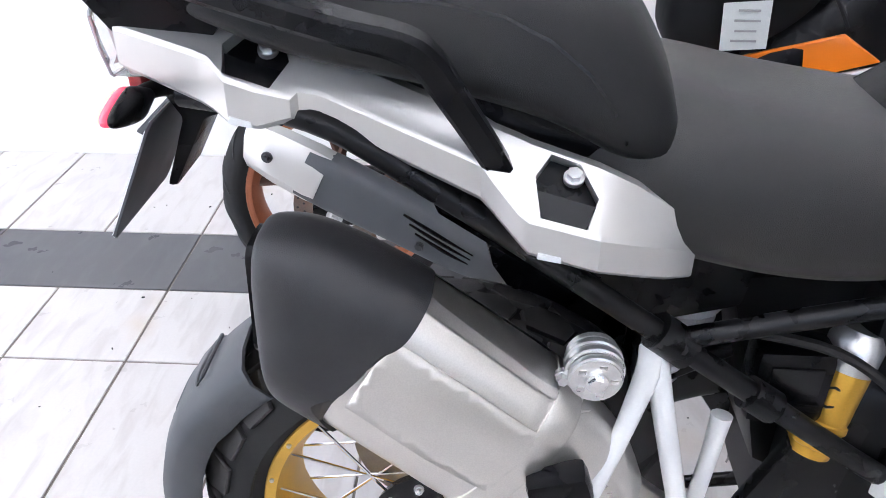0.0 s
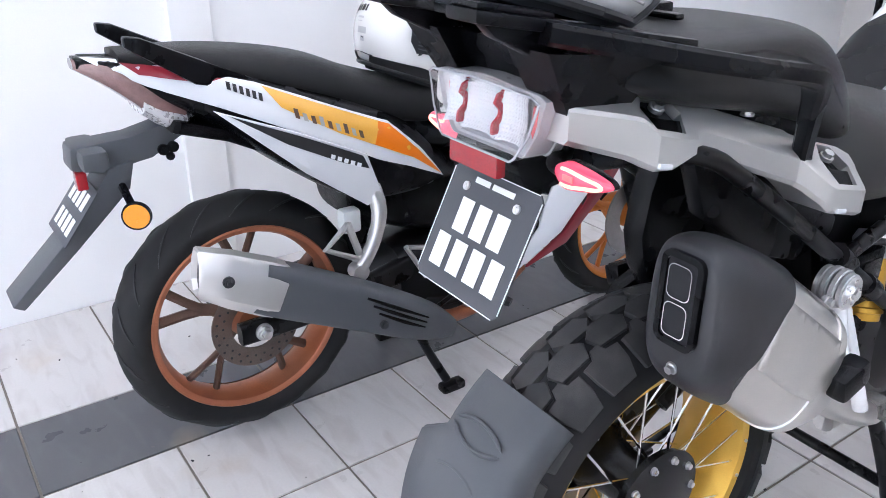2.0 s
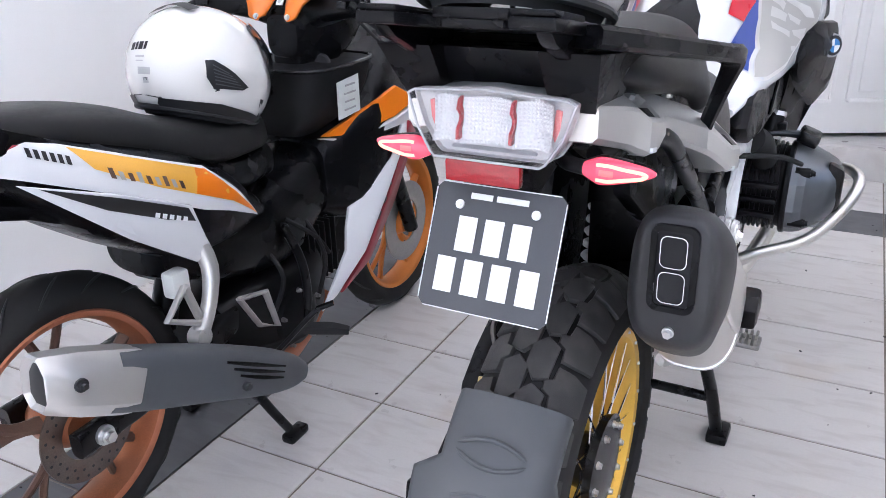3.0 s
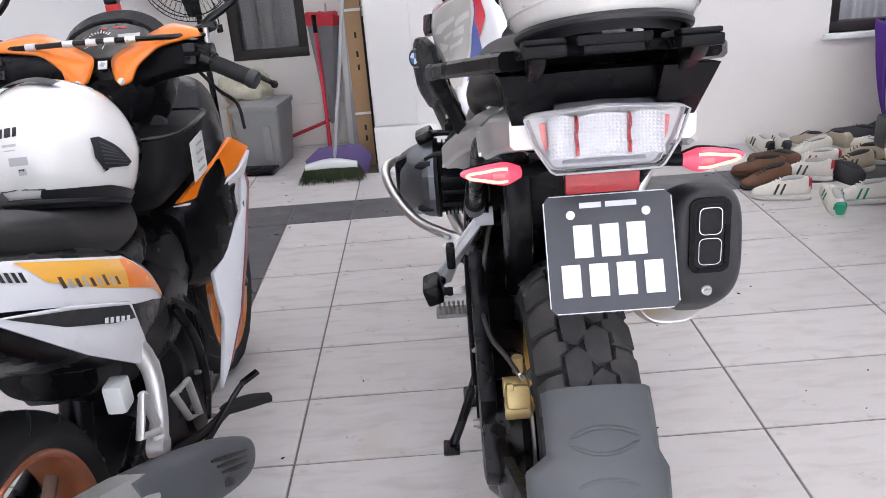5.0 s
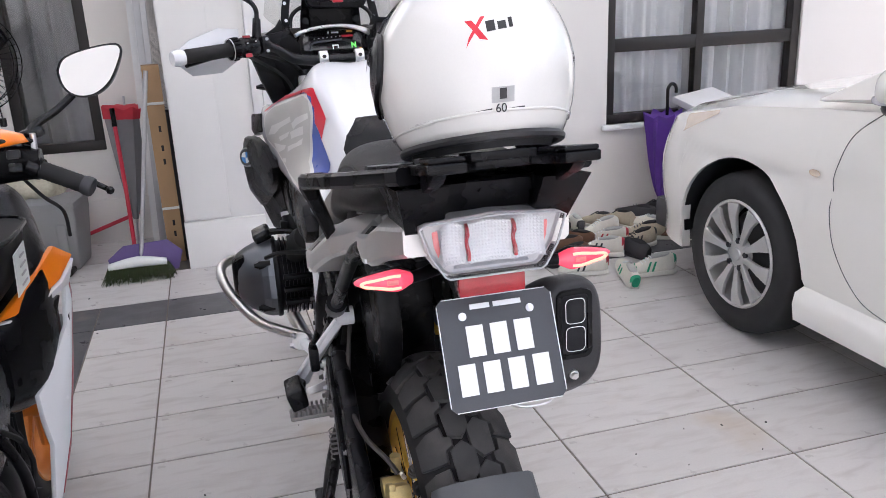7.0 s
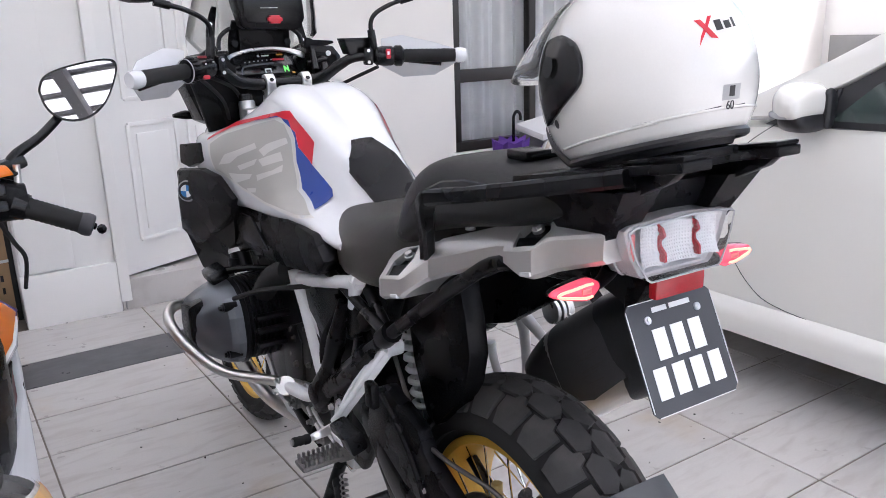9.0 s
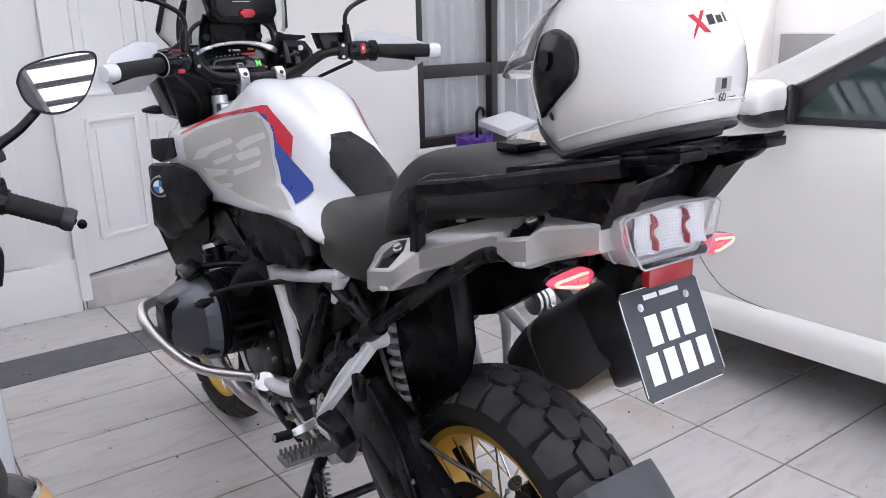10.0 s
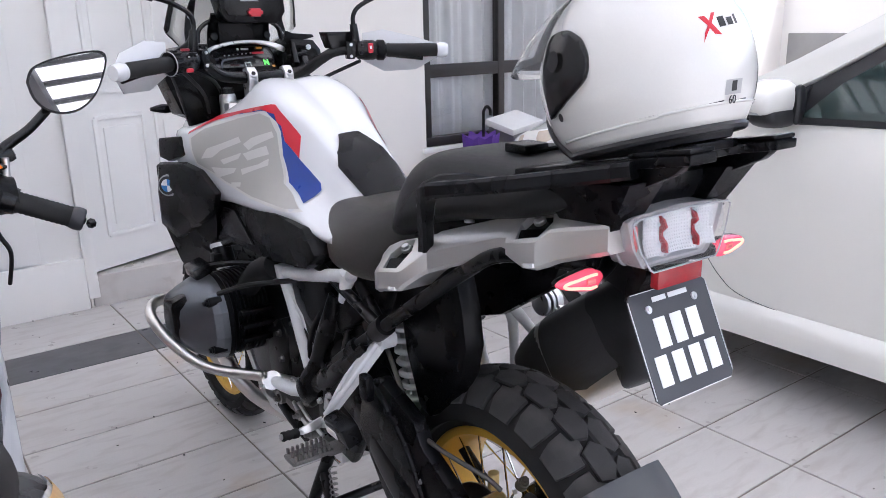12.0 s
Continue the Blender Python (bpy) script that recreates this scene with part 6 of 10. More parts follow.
    part("spark_lead", tube([(s * 0.26, 0.82, 0.66), (s * 0.22, 0.72, 0.7), (s * 0.14, 0.62, 0.72)], 0.006, 8), "rubber", bike)


both(cylinder)


# white trellis and black rear frame
def frame_side(s):
    part("white_tube", merge(tube([(s * 0.14, 0.7, 0.72), (s * 0.145, 0.6, 0.74), (s * 0.145, 0.54 if s > 0 else 0.36, 0.752 if s > 0 else 0.795)], 0.0145, 12, 3), tube([(s * 0.142, 0.7, 0.72), (s * 0.143, 0.665, 0.66), (s * 0.146, 0.615, 0.585), (s * 0.148, 0.57, 0.515)], [0.015, 0.0125, 0.0135, 0.015], 12, 3),
                             ribbon([(s * 0.142, 0.67, 0.69, 0.008, 0.006), (s * 0.134, 0.63, 0.63, 0.007, 0.005), (s * 0.132, 0.58, 0.575, 0.008, 0.006)], (0, 1, 0.4)), tube([(s * 0.12, 0.575, 0.562), (s * 0.142, 0.575, 0.562)], 0.014, 16, 1), tube([(s * 0.12, 0.7, 0.72), (s * 0.163, 0.7, 0.72)], 0.022, 20, 1)), "white_frame", bike, "white painted frame tubes")
    part("white_strut", tube([(s * 0.145, 0.37, 0.8), (s * 0.144, 0.385, 0.77), (s * 0.14, 0.41, 0.73)] if s < 0 else [(0.138, 0.315, 0.615), (0.145, 0.31, 0.57), (0.16, 0.298, 0.495)], [0.018, 0.014, 0.01] if s < 0 else [0.012, 0.01, 0.01], 12, 3), "white_frame", bike, "white painted frame strut")
    part("rear_frame", merge(tube([(s * 0.1, -0.24, 0.95), (s * 0.14, -0.11, 0.945), (s * 0.148, 0.0, 0.885), (s * 0.15, 0.242, 0.722), (s * 0.15, 0.44, 0.585), (s * 0.14, 0.5, 0.54)], 0.0125, 12, 5), tube([(s * 0.15, 0.24, 0.722), (s * 0.145, 0.42, 0.765), (s * 0.14, 0.56, 0.79)], 0.0115, 12, 3),
                             tube([(s * 0.15, 0.225, 0.735), (s * 0.15, 0.26, 0.71)], 0.021, 14, 1), tube([(s * 0.15, 0.33, 0.66), (s * 0.15, 0.36, 0.64)], 0.019, 14, 1)), "black_frame", bike, "black tubular rear frame")
    part("side_cover", prism([(0.24, 0.83), (0.5, 0.79), (0.52, 0.68), (0.44, 0.6), (0.38, 0.64), (0.3, 0.72)] if s < 0 else [(0.24, 0.85), (0.5, 0.82), (0.5, 0.77), (0.4, 0.745), (0.28, 0.735)], s * 0.1 - 0.02 - (0.05 if s > 0 else 0), s * 0.1 + 0.012 - (0.05 if s > 0 else 0), 0.012), "black_plastic", bike, "black side cover")
    part("footrest_plate", prism([(0.42, 0.6), (0.56, 0.6), (0.6, 0.46), (0.54, 0.34), (0.44, 0.33), (0.36, 0.45)], s * 0.115 - 0.012, s * 0.115 + 0.012, 0.01), "black_frame", bike)
    if s > 0:
        p = part("passenger_bracket", merge(tube([(0.145, 0.225, 0.71), (0.165, 0.22, 0.69), (0.2, 0.195, 0.635), (0.226, 0.173, 0.594), (0.232, 0.162, 0.572)], [0.013, 0.013, 0.01, 0.009, 0.01], 10, 3), tube([(0.15, 0.23, 0.7), (0.17, 0.238, 0.66), (0.2, 0.266, 0.545), (0.212, 0.285, 0.48)], [0.014, 0.012, 0.011, 0.012], 10, 3)), "white_frame", bike, "pale cast passenger footrest struts")
        part("passenger_peg", box((0.252, 0.132, 0.615), (0.034, 0.062, 0.042), 0.01, rot=Matrix.Rotation(0.3, 4, "X")), "black_plastic", p)
    else:
        p = part("passenger_bracket", merge(panel(flip([(0.128, 0.285, 0.69), (0.14, 0.245, 0.69), (0.2, 0.28, 0.6), (0.232, 0.315, 0.535), (0.235, 0.345, 0.51), (0.215, 0.365, 0.505), (0.2, 0.345, 0.55), (0.165, 0.31, 0.63)], s), 0.014, 0.004),
                                           tube(flip([(0.15, 0.26, 0.685), (0.205, 0.285, 0.605), (0.24, 0.32, 0.54)], s), 0.0055, 8, 3), tube(flip([(0.13, 0.3, 0.675), (0.18, 0.335, 0.6), (0.212, 0.365, 0.52)], s), 0.0055, 8, 3), tube([(s * 0.115, 0.262, 0.69), (s * 0.15, 0.262, 0.69)], 0.019, 14, 1)), "white_frame", bike, "pale cast passenger footrest bracket")
        part("passenger_peg", merge(box((s * 0.247, 0.235, 0.548), (0.036, 0.08, 0.042), 0.008, rot=Matrix.Rotation(s * 0.3, 4, "Y")), tube([(s * 0.232, 0.31, 0.53), (s * 0.24, 0.27, 0.54)], 0.012, 10, 1)), "black_plastic", p)
        part("peg_end", box((s * 0.263, 0.25, 0.54), (0.005, 0.04, 0.018), 0.002, rot=Matrix.Rotation(s * 0.3, 4, "Y")), "alu", p)
        part("heel_block", box((s * 0.206, 0.21, 0.63), (0.018, 0.03, 0.05), 0.006), "black_plastic", p)
    g = part("rider_peg", merge(box((s * 0.205, 0.49, 0.362), (0.1, 0.05, 0.012), 0.005), *[box((s * (0.165 + 0.0115 * k), 0.49 + dy, 0.374), (0.006, 0.008, 0.014), 0.002) for k in range(8) for dy in (-0.02, 0.0, 0.02)]), "oil", bike, "serrated steel footpeg")
    part("peg_hinge", box((s * 0.145, 0.49, 0.365), (0.04, 0.035, 0.04), 0.008), "oil", g)
    part("stand_leg", merge(tube([(s * 0.12, 0.55, 0.32), (s * 0.155, 0.6, 0.16), (s * 0.175, 0.64, 0.018)], 0.015, 12, 3), box((s * 0.18, 0.645, 0.014), (0.05, 0.075, 0.026), 0.008)), "black_frame", bike, "black centre stand leg")


both(frame_side)
part("battery_cover", merge(panel([(-0.138, 0.65, 0.712), (-0.138, 0.46, 0.758), (-0.135, 0.478, 0.69), (-0.132, 0.562, 0.602), (-0.135, 0.64, 0.66)], 0.016, 0.005), tube([(-0.146, 0.475, 0.735), (-0.15, 0.475, 0.735)], 0.006, 10, 1)), "black_plastic", bike, "black quilted side cover")
part("relay_cover", body([(0.345, -0.122, 0.735, 0.012, 0.026, 4, 0), (0.38, -0.125, 0.725, 0.018, 0.045, 4, 0), (0.44, -0.125, 0.69, 0.018, 0.045, 4, 0), (0.485, -0.12, 0.66, 0.01, 0.02, 4, 0)], 18, 3), "black_plastic", bike, "black rounded relay cover")
cc = part("gearbox_cover", prism([(0.775, 0.58), (0.66, 0.625), (0.612, 0.585), (0.66, 0.495), (0.775, 0.5)], -0.145, -0.12, 0.01), "engine_black", bike, "black gearbox cover with bolts")
for y, z in ((0.755, 0.575), (0.66, 0.605), (0.63, 0.575), (0.655, 0.515), (0.76, 0.51)):
    part("cover_bolt", bolt((-0.145, y, z), (-1, 0, 0), 0.006, 0.004), "steel_grey", cc)
part("frame_strut", tube([(-0.125, 0.36, 0.775), (-0.135, 0.25, 0.7)], 0.0125, 12, 1), "black_frame", bike, "black frame strut")
# cast swing arm carrier, its cover plate and the linkages ahead of the footpeg
part("frame_casting", merge(tube([(-0.142, 0.44, 0.735), (-0.146, 0.455, 0.69), (-0.15, 0.482, 0.632), (-0.15, 0.515, 0.555), (-0.155, 0.545, 0.495), (-0.15, 0.585, 0.44)], [0.014, 0.018, 0.021, 0.026, 0.036, 0.022], 12, 4), tube([(-0.15, 0.54, 0.5), (-0.155, 0.44, 0.56), (-0.152, 0.36, 0.62), (-0.15, 0.3, 0.67)], [0.03, 0.02, 0.017, 0.015], 12, 4)), "black_frame", bike, "black cast frame section")
part("pivot_cap", tube([(-0.17, 0.548, 0.492), (-0.187, 0.548, 0.492), (-0.19, 0.548, 0.492)], [0.026, 0.024, 0.018], 20, 1), "black_plastic", bike)
pv = part("pivot_plate", prism([(0.52, 0.49), (0.445, 0.52), (0.438, 0.44), (0.47, 0.395), (0.512, 0.405)], -0.162, -0.148, 0.005), "black_frame", bike, "black footrest plate")
part("plate_slot", box((-0.163, 0.472, 0.475), (0.004, 0.02, 0.035), 0.002, rot=Matrix.Rotation(0.3, 4, "X")), "alu", pv)
for y, z in ((0.5, 0.475), (0.49, 0.42), (0.455, 0.505)):
    part("bolt", bolt((-0.162, y, z), (-1, 0, 0), 0.006, 0.004), "alu", pv)
tv = part("timing_cover", prism([(0.81, 0.545), (0.72, 0.6), (0.69, 0.56), (0.695, 0.45), (0.735, 0.4), (0.8, 0.4), (0.815, 0.46)], -0.15, -0.125, 0.008), "engine_black", bike, "black bolted engine cover")
for y, z in ((0.725, 0.562), (0.72, 0.497), (0.722, 0.435), (0.8, 0.53), (0.795, 0.42)):
    part("cover_bolt", bolt((-0.15, y, z), (-1, 0, 0), 0.007, 0.005), "steel_grey", tv)
part("crash_bar_stub", tube([(-0.192, 0.69, 0.462), (-0.17, 0.63, 0.455), (-0.155, 0.58, 0.47)], [0.015, 0.016, 0.017], 14, 2), "white_frame", bike, "pale crash bar mount")
part("mount_clamp", merge(tube([(-0.2, 0.68, 0.468), (-0.19, 0.705, 0.455)], 0.023, 16, 1), bolt((-0.215, 0.69, 0.455), (-1, 0, 0), 0.007), bolt((-0.212, 0.685, 0.482), (-1, 0, 0.3), 0.006)), "alu", bike, "silver crash bar clamp")
for a, b, r, m in (((-0.13, 0.75, 0.37), (-0.12, 0.62, 0.345), 0.012, "oil"), ((-0.125, 0.8, 0.34), (-0.115, 0.68, 0.29), 0.018, "black_frame"), ((-0.14, 0.7, 0.385), (-0.14, 0.6, 0.34), 0.006, "alu"), ((-0.145, 0.66, 0.4), (-0.15, 0.53, 0.37), 0.005, "alu"), ((-0.11, 0.64, 0.32), (-0.11, 0.52, 0.29), 0.009, "chrome")):
    part("linkage_rod", tube([a, tuple((p + q) / 2 + d for p, q, d in zip(a, b, (-0.006, 0, 0.006))), b], r, 10, 3), m, bike)
for y, z, r in ((0.765, 0.375, 0.018), (0.655, 0.37, 0.013), (0.6, 0.345, 0.015), (0.53, 0.34, 0.014)):
    part("linkage_joint", merge(tube([(-0.125, y, z), (-0.152, y, z)], r, 14, 1), bolt((-0.152, y, z), (-1, 0, 0), r * 0.45)), "oil", bike)
part("wire", tube([(-0.15, 0.46, 0.64), (-0.158, 0.49, 0.58), (-0.158, 0.47, 0.52), (-0.15, 0.48, 0.44)], 0.005, 8, 4), "rubber", bike)
part("wire", tube([(-0.13, 0.42, 0.66), (-0.14, 0.43, 0.6), (-0.135, 0.46, 0.56)], 0.0045, 8, 4), "steel_grey", bike)
part("stand_brace", merge(tube([(-0.16, 0.61, 0.13), (0.16, 0.61, 0.13)], 0.012, 10, 1)), "black_frame", bike)
part("stand_spring", merge(*[tube([(-0.16 + 0.009 * math.cos(k * 0.9), 0.47 + 0.009 * math.sin(k * 0.9), 0.32 - 0.002 * k), (-0.16 + 0.009 * math.cos(k * 0.9 + 0.9), 0.47 + 0.009 * math.sin(k * 0.9 + 0.9), 0.318 - 0.002 * k)], 0.0018, 5, 1) for k in range(40)]), "oil", bike)
part("side_stand", merge(tube([(-0.13, 0.58, 0.26), (-0.17, 0.46, 0.19), (-0.215, 0.36, 0.12), (-0.235, 0.34, 0.085)], [0.014, 0.012, 0.011, 0.012], 10, 4), box((-0.24, 0.335, 0.075), (0.04, 0.05, 0.014), 0.005)), "black_frame", bike, "folded black side stand")
part("shift_lever", merge(ribbon([(-0.155, 0.5, 0.425, 0.012, 0.005), (-0.18, 0.52, 0.408, 0.01, 0.005), (-0.205, 0.527, 0.4, 0.008, 0.005)], (0, 0.3, 1)), tube([(-0.2, 0.527, 0.4), (-0.255, 0.526, 0.403)], 0.007, 10, 1)), "alu", bike)
part("shift_rubber", tube([(-0.21, 0.527, 0.4), (-0.214, 0.527, 0.4), (-0.222, 0.527, 0.4005), (-0.226, 0.527, 0.401), (-0.234, 0.5265, 0.4015), (-0.238, 0.5265, 0.402), (-0.246, 0.526, 0.4025), (-0.25, 0.526, 0.403)], [0.0095, 0.0115, 0.0115, 0.0098, 0.0115, 0.0098, 0.0115, 0.0105], 14, 1), "rubber", bike)
part("brake_pedal", merge(tube([(0.14, 0.5, 0.36), (0.18, 0.6, 0.37), (0.2, 0.66, 0.375)], 0.009, 8, 3), box((0.205, 0.665, 0.385), (0.05, 0.045, 0.012), 0.004)), "black_frame", bike)
# rear spring and gold reservoir
coil = [(-0.04 + 0.033 * math.cos(k * 0.5), 0.275 + 0.033 * math.sin(k * 0.5) + 0.0006 * k, 0.53 + 0.0018 * k) for k in range(90)]
# added plate, black to fill the dark gap and hide the spring
part("spring_shield", box((0.0, 0.245, 0.65), (0.1, 0.012, 0.32), 0.004), "black_plastic", bike, "added black plate filling the dark gap by the rear spring")
part("rear_spring", tube(coil, 0.0065, 8, 1), "white_frame", bike, "white suspension spring")
part("spring_damper", tube([(-0.04, 0.265, 0.5), (-0.04, 0.345, 0.74)], 0.02, 14, 1), "alu", bike)
RM = Matrix.Translation((0.118, 0.428, 0.55)) @ Matrix.Rotation(radians(-14), 4, "X") @ Matrix.Rotation(radians(-14), 4, "Y")
res = part("damper_reservoir", moved(lathe([(0, 0.0), (0, 0.024), (0.012, 0.026), (0.014, 0.029), (0.022, 0.029), (0.024, 0.026), (0.034, 0.026), (0.036, 0.029), (0.044, 0.029), (0.046, 0.027), (0.105, 0.028), (0.11, 0.028), (0.11, 0)], 32, "z"), RM), "gold", bike, "gold anodised damper reservoir")
part("reservoir_cap", moved(lathe([(0.108, 0), (0.108, 0.029), (0.14, 0.03), (0.155, 0.022), (0.155, 0)], 28, "z"), RM), "alu", res)
part("reservoir_mark", moved(tube([(0.0295 * math.cos(radians(-35)) + 0.0, -0.0169 + 0.012 * math.cos(k * 0.5236), 0.078 + 0.012 * math.sin(k * 0.5236)) for k in range(13)], 0.0016, 6, 1), RM), "mark_black", res)
eb = part("electronics_box", box((0.105, 0.385, 0.645), (0.05, 0.085, 0.1), 0.014), "black_plastic", bike, "black electronics cover")
part("cover_ridge", box((0.131, 0.385, 0.66), (0.004, 0.055, 0.036), 0.002), "black_smooth", eb)
for z in (0.628, 0.618):
    part("cover_ridge", box((0.131, 0.385, z), (0.003, 0.062, 0.004), 0.001), "black_smooth", eb)
part("fluid_cup", merge(tube([(0.12, 0.53, 0.5), (0.12, 0.53, 0.545)], 0.028, 20, 1)), "label_white", bike)
part("fluid_cap", tube([(0.12, 0.53, 0.545), (0.12, 0.53, 0.57)], 0.031, 20, 1), "black_smooth", bike)
part("inner_cover", prism([(0.3, 0.86), (0.5, 0.78), (0.62, 0.6), (0.5, 0.42), (0.4, 0.46), (0.36, 0.62), (0.32, 0.74)], -0.075, 0.05, 0.01), "engine_black", bike)
for pts in ([(0.12, 0.3, 0.72), (0.13, 0.42, 0.7), (0.12, 0.52, 0.62), (0.11, 0.6, 0.52)], [(-0.12, 0.3, 0.7), (-0.13, 0.4, 0.62), (-0.12, 0.5, 0.54)], [(-0.13, 0.5, 0.7), (-0.15, 0.56, 0.6), (-0.13, 0.6, 0.45)], [(-0.11, 0.36, 0.68), (-0.13, 0.38, 0.56), (-0.12, 0.46, 0.48)]):
    part("cable", tube(pts, 0.006, 8), "rubber", bike)

# silencer
A0, A1 = Vector((0.18, -0.143, 0.79)), Vector((0.19, 0.257, 0.49))


def axis_frame(a, b):
    d = (b - a).normalized()
    x = Vector((1, 0, 0))
    x = (x - d * x.dot(d)).normalized()
    z = x.cross(d)
    return Matrix(((x.x, d.x, z.x, a.x), (x.y, d.y, z.y, a.y), (x.z, d.z, z.z, a.z), (0, 0, 0, 1)))


SM = axis_frame(A0, A1)
can = part("silencer", moved(body([(0.07, 0, 0, 0.06, 0.091, 2.9, 0), (0.2, 0, 0, 0.062, 0.094, 2.9, 0), (0.27, 0, 0.0, 0.062, 0.094, 2.9, 0), (0.33, -0.004, 0.0, 0.056, 0.085, 2.7, 0), (0.39, -0.01, 0.0, 0.045, 0.066, 2.5, 0), (0.44, -0.014, 0.0, 0.03, 0.036, 2.2, 0)], 40, 4), SM), "steel", bike, "brushed steel silencer with a black end cap")
bm = body([(-0.003, 0.004, -0.02, 0.04, 0.06, 3.4, 0), (0.0, 0.004, -0.019, 0.047, 0.068, 3.4, 0), (0.012, 0.003, -0.016, 0.055, 0.077, 3.2, 0), (0.036, 0.001, -0.01, 0.0615, 0.087, 3, 0), (0.07, 0, -0.004, 0.0645, 0.094, 2.9, 0), (0.1, 0, 0, 0.0645, 0.0965, 2.9, 0)], 64, 5)
for v in bm.verts:
    y, z = v.co.y, v.co.z
    step = 1 / (1 + math.exp(-(z - 0.05) * 260))
    v.co.y += -0.71 * (z + 0.018) * max(0.0, 1 - y / 0.1) + (0.012 * step - 0.014 * math.exp(-((z + 0.055) / 0.022) ** 2) + 0.03 * max(0.0, -z - 0.06) / 0.03) * max(0.0, (y - 0.05) / 0.05)
cap = part("end_cap", moved(bm, SM), "cap_plastic", can, "scuffed black plastic end cap")


def rounded(cx, cz, w, h, r, n=5):
    out = []
    for sx, sz, a0 in ((1, 1, 0), (-1, 1, 90), (-1, -1, 180), (1, -1, 270)):
        for k in range(n):
            a = radians(a0 + 90 * k / (n - 1))
            out.append((cx + sx * (w / 2 - r) + r * math.cos(a), cz + sz * (h / 2 - r) + r * math.sin(a)))
    return out


def ring_tube(cx, cz, w, h, r, t, y0, y1):
    o, i = rounded(cx, cz, w, h, r), rounded(cx, cz, w - 2 * t, h - 2 * t, max(0.001, r - t))
    return loft([[(x, y1, z) for x, z in o], [(x, y0, z) for x, z in o], [(x, y0, z) for x, z in i], [(x, y1, z) for x, z in i]], caps=False)


SO = SM @ Matrix.Translation((0.004, 0.0, -0.02)) @ Matrix.Rotation(radians(35.4), 4, "X")
part("outlet_surround", moved(ring_tube(0, 0.016, 0.06, 0.118, 0.014, 0.008, -0.0085, 0.004), SO), "black_plastic", can)
part("outlet_well", moved(prism(rounded(0, 0.016, 0.05, 0.108, 0.01), -0.0052, -0.0035, 0, axis="y"), SO), "lining", can)
for z in (0.04, -0.008):
    part("outlet_pipe", moved(ring_tube(0, z, 0.034, 0.043, 0.009, 0.0012, -0.0105, -0.0045), SO), "chrome", can)
    part("outlet_dark", moved(prism(rounded(0, z, 0.0315, 0.0405, 0.008), -0.0072, -0.0056, 0, axis="y"), SO), "lining", can)
part("cap_bolt", moved(merge(bolt((0.0, 0.003, -0.074), (0, -1, -0.2), 0.0065, 0.005)), SO), "alu", can)
part("cap_bolt", moved(bolt((0.006, 0.044, 0.079), (0, -0.1, 1), 0.006, 0.004), SM), "alu", can)
emb = part("embossed_panel", wrap(can, [(-0.031, 0.778), (0.045, 0.722), (0.121, 0.665), (0.068, 0.597), (0.0, 0.64), (-0.075, 0.7)], "x-", 0.6, 0.0035, 0.012), "steel", can, sharp=85)
emb.modifiers.new("thickness", "SOLIDIFY").thickness = 0.004
part("top_crease", wrap(can, [(-0.0, 0.797), (0.16, 0.677), (0.16, 0.671), (-0.0, 0.791)], "x-", 0.6, 0.002, 0.012), "steel", can)
# dark grey skin over the inner face only
part("inner_shield", wrap(can, [(-0.08, 0.8), (0.0, 0.795), (0.17, 0.67), (0.2, 0.6), (0.12, 0.55), (-0.02, 0.615), (-0.1, 0.69)], "x+", -0.3, 0.003, 0.006), "skin_grey", can, "dark grey skin over the silencer's inner face", sharp=80)
for k in range(7):
    y0 = -0.035 + 0.006 * (k % 3)
    part("print_bar", wrap(can, [(y0 - 0.003 * k, 0.726 - 0.0085 * k), (y0 + 0.05 - 0.006 * (k % 2) - 0.003 * k, 0.69 - 0.0085 * k), (y0 + 0.05 - 0.006 * (k % 2) - 0.003 * k, 0.688 - 0.0085 * k), (y0 - 0.003 * k, 0.724 - 0.0085 * k)], "x+", -0.3, 0.0045, 0.02), "steel_grey", can)
part("clamp_band", moved(body([(0.268, 0, 0, 0.0635, 0.0955, 2.9, 0), (0.272, 0, 0, 0.065, 0.097, 2.9, 0), (0.298, 0, 0, 0.063, 0.0935, 2.9, 0), (0.302, 0, 0, 0.06, 0.089, 2.9, 0)], 40, 2), SM), "steel", can, "steel clamp band")
DP = Vector((0.205, 0.16, 0.722))
part("mount_damper", merge(*[moved(lathe([(0.0, 0.0), (0.0, r1), (0.006, r1), (0.007, r1 * 0.93), (0.009, r1 * 0.93), (0.009, 0)], 28, "x"), Matrix.Translation(DP + Vector((dx, 0, 0)))) for dx, r1 in ((-0.03, 0.026), (-0.018, 0.029), (-0.006, 0.029), (0.004, 0.026))]), "alu", bike, "round silver silencer mount")
part("mount_screw", merge(bolt(DP + Vector((0.013, 0, 0)), (1, 0, 0), 0.009, 0.004), ring_of(DP + Vector((0.013, 0, 0)), "x", 0.017, 5, lambda p, o: box(p, (0.002, 0.008, 0.006), 0.001))), "chrome", bike)
part("silencer_tab", merge(panel([(0.195, 0.13, 0.715), (0.195, 0.16, 0.725), (0.2, 0.15, 0.66), (0.2, 0.12, 0.665)], 0.006, 0.002), bolt((0.198, 0.13, 0.713), (1, 0, 0), 0.006)), "alu", bike)
part("exhaust_pipe", tube([(0.175, 0.19, 0.54), (0.165, 0.3, 0.455), (0.135, 0.5, 0.34), (0.08, 0.7, 0.28)], [0.032, 0.027, 0.025, 0.025], 16, 4), "steel", bike)

# ---- the small motorcycle beside it ----
MOPED = pose(-0.285, -2.505, -0.022)
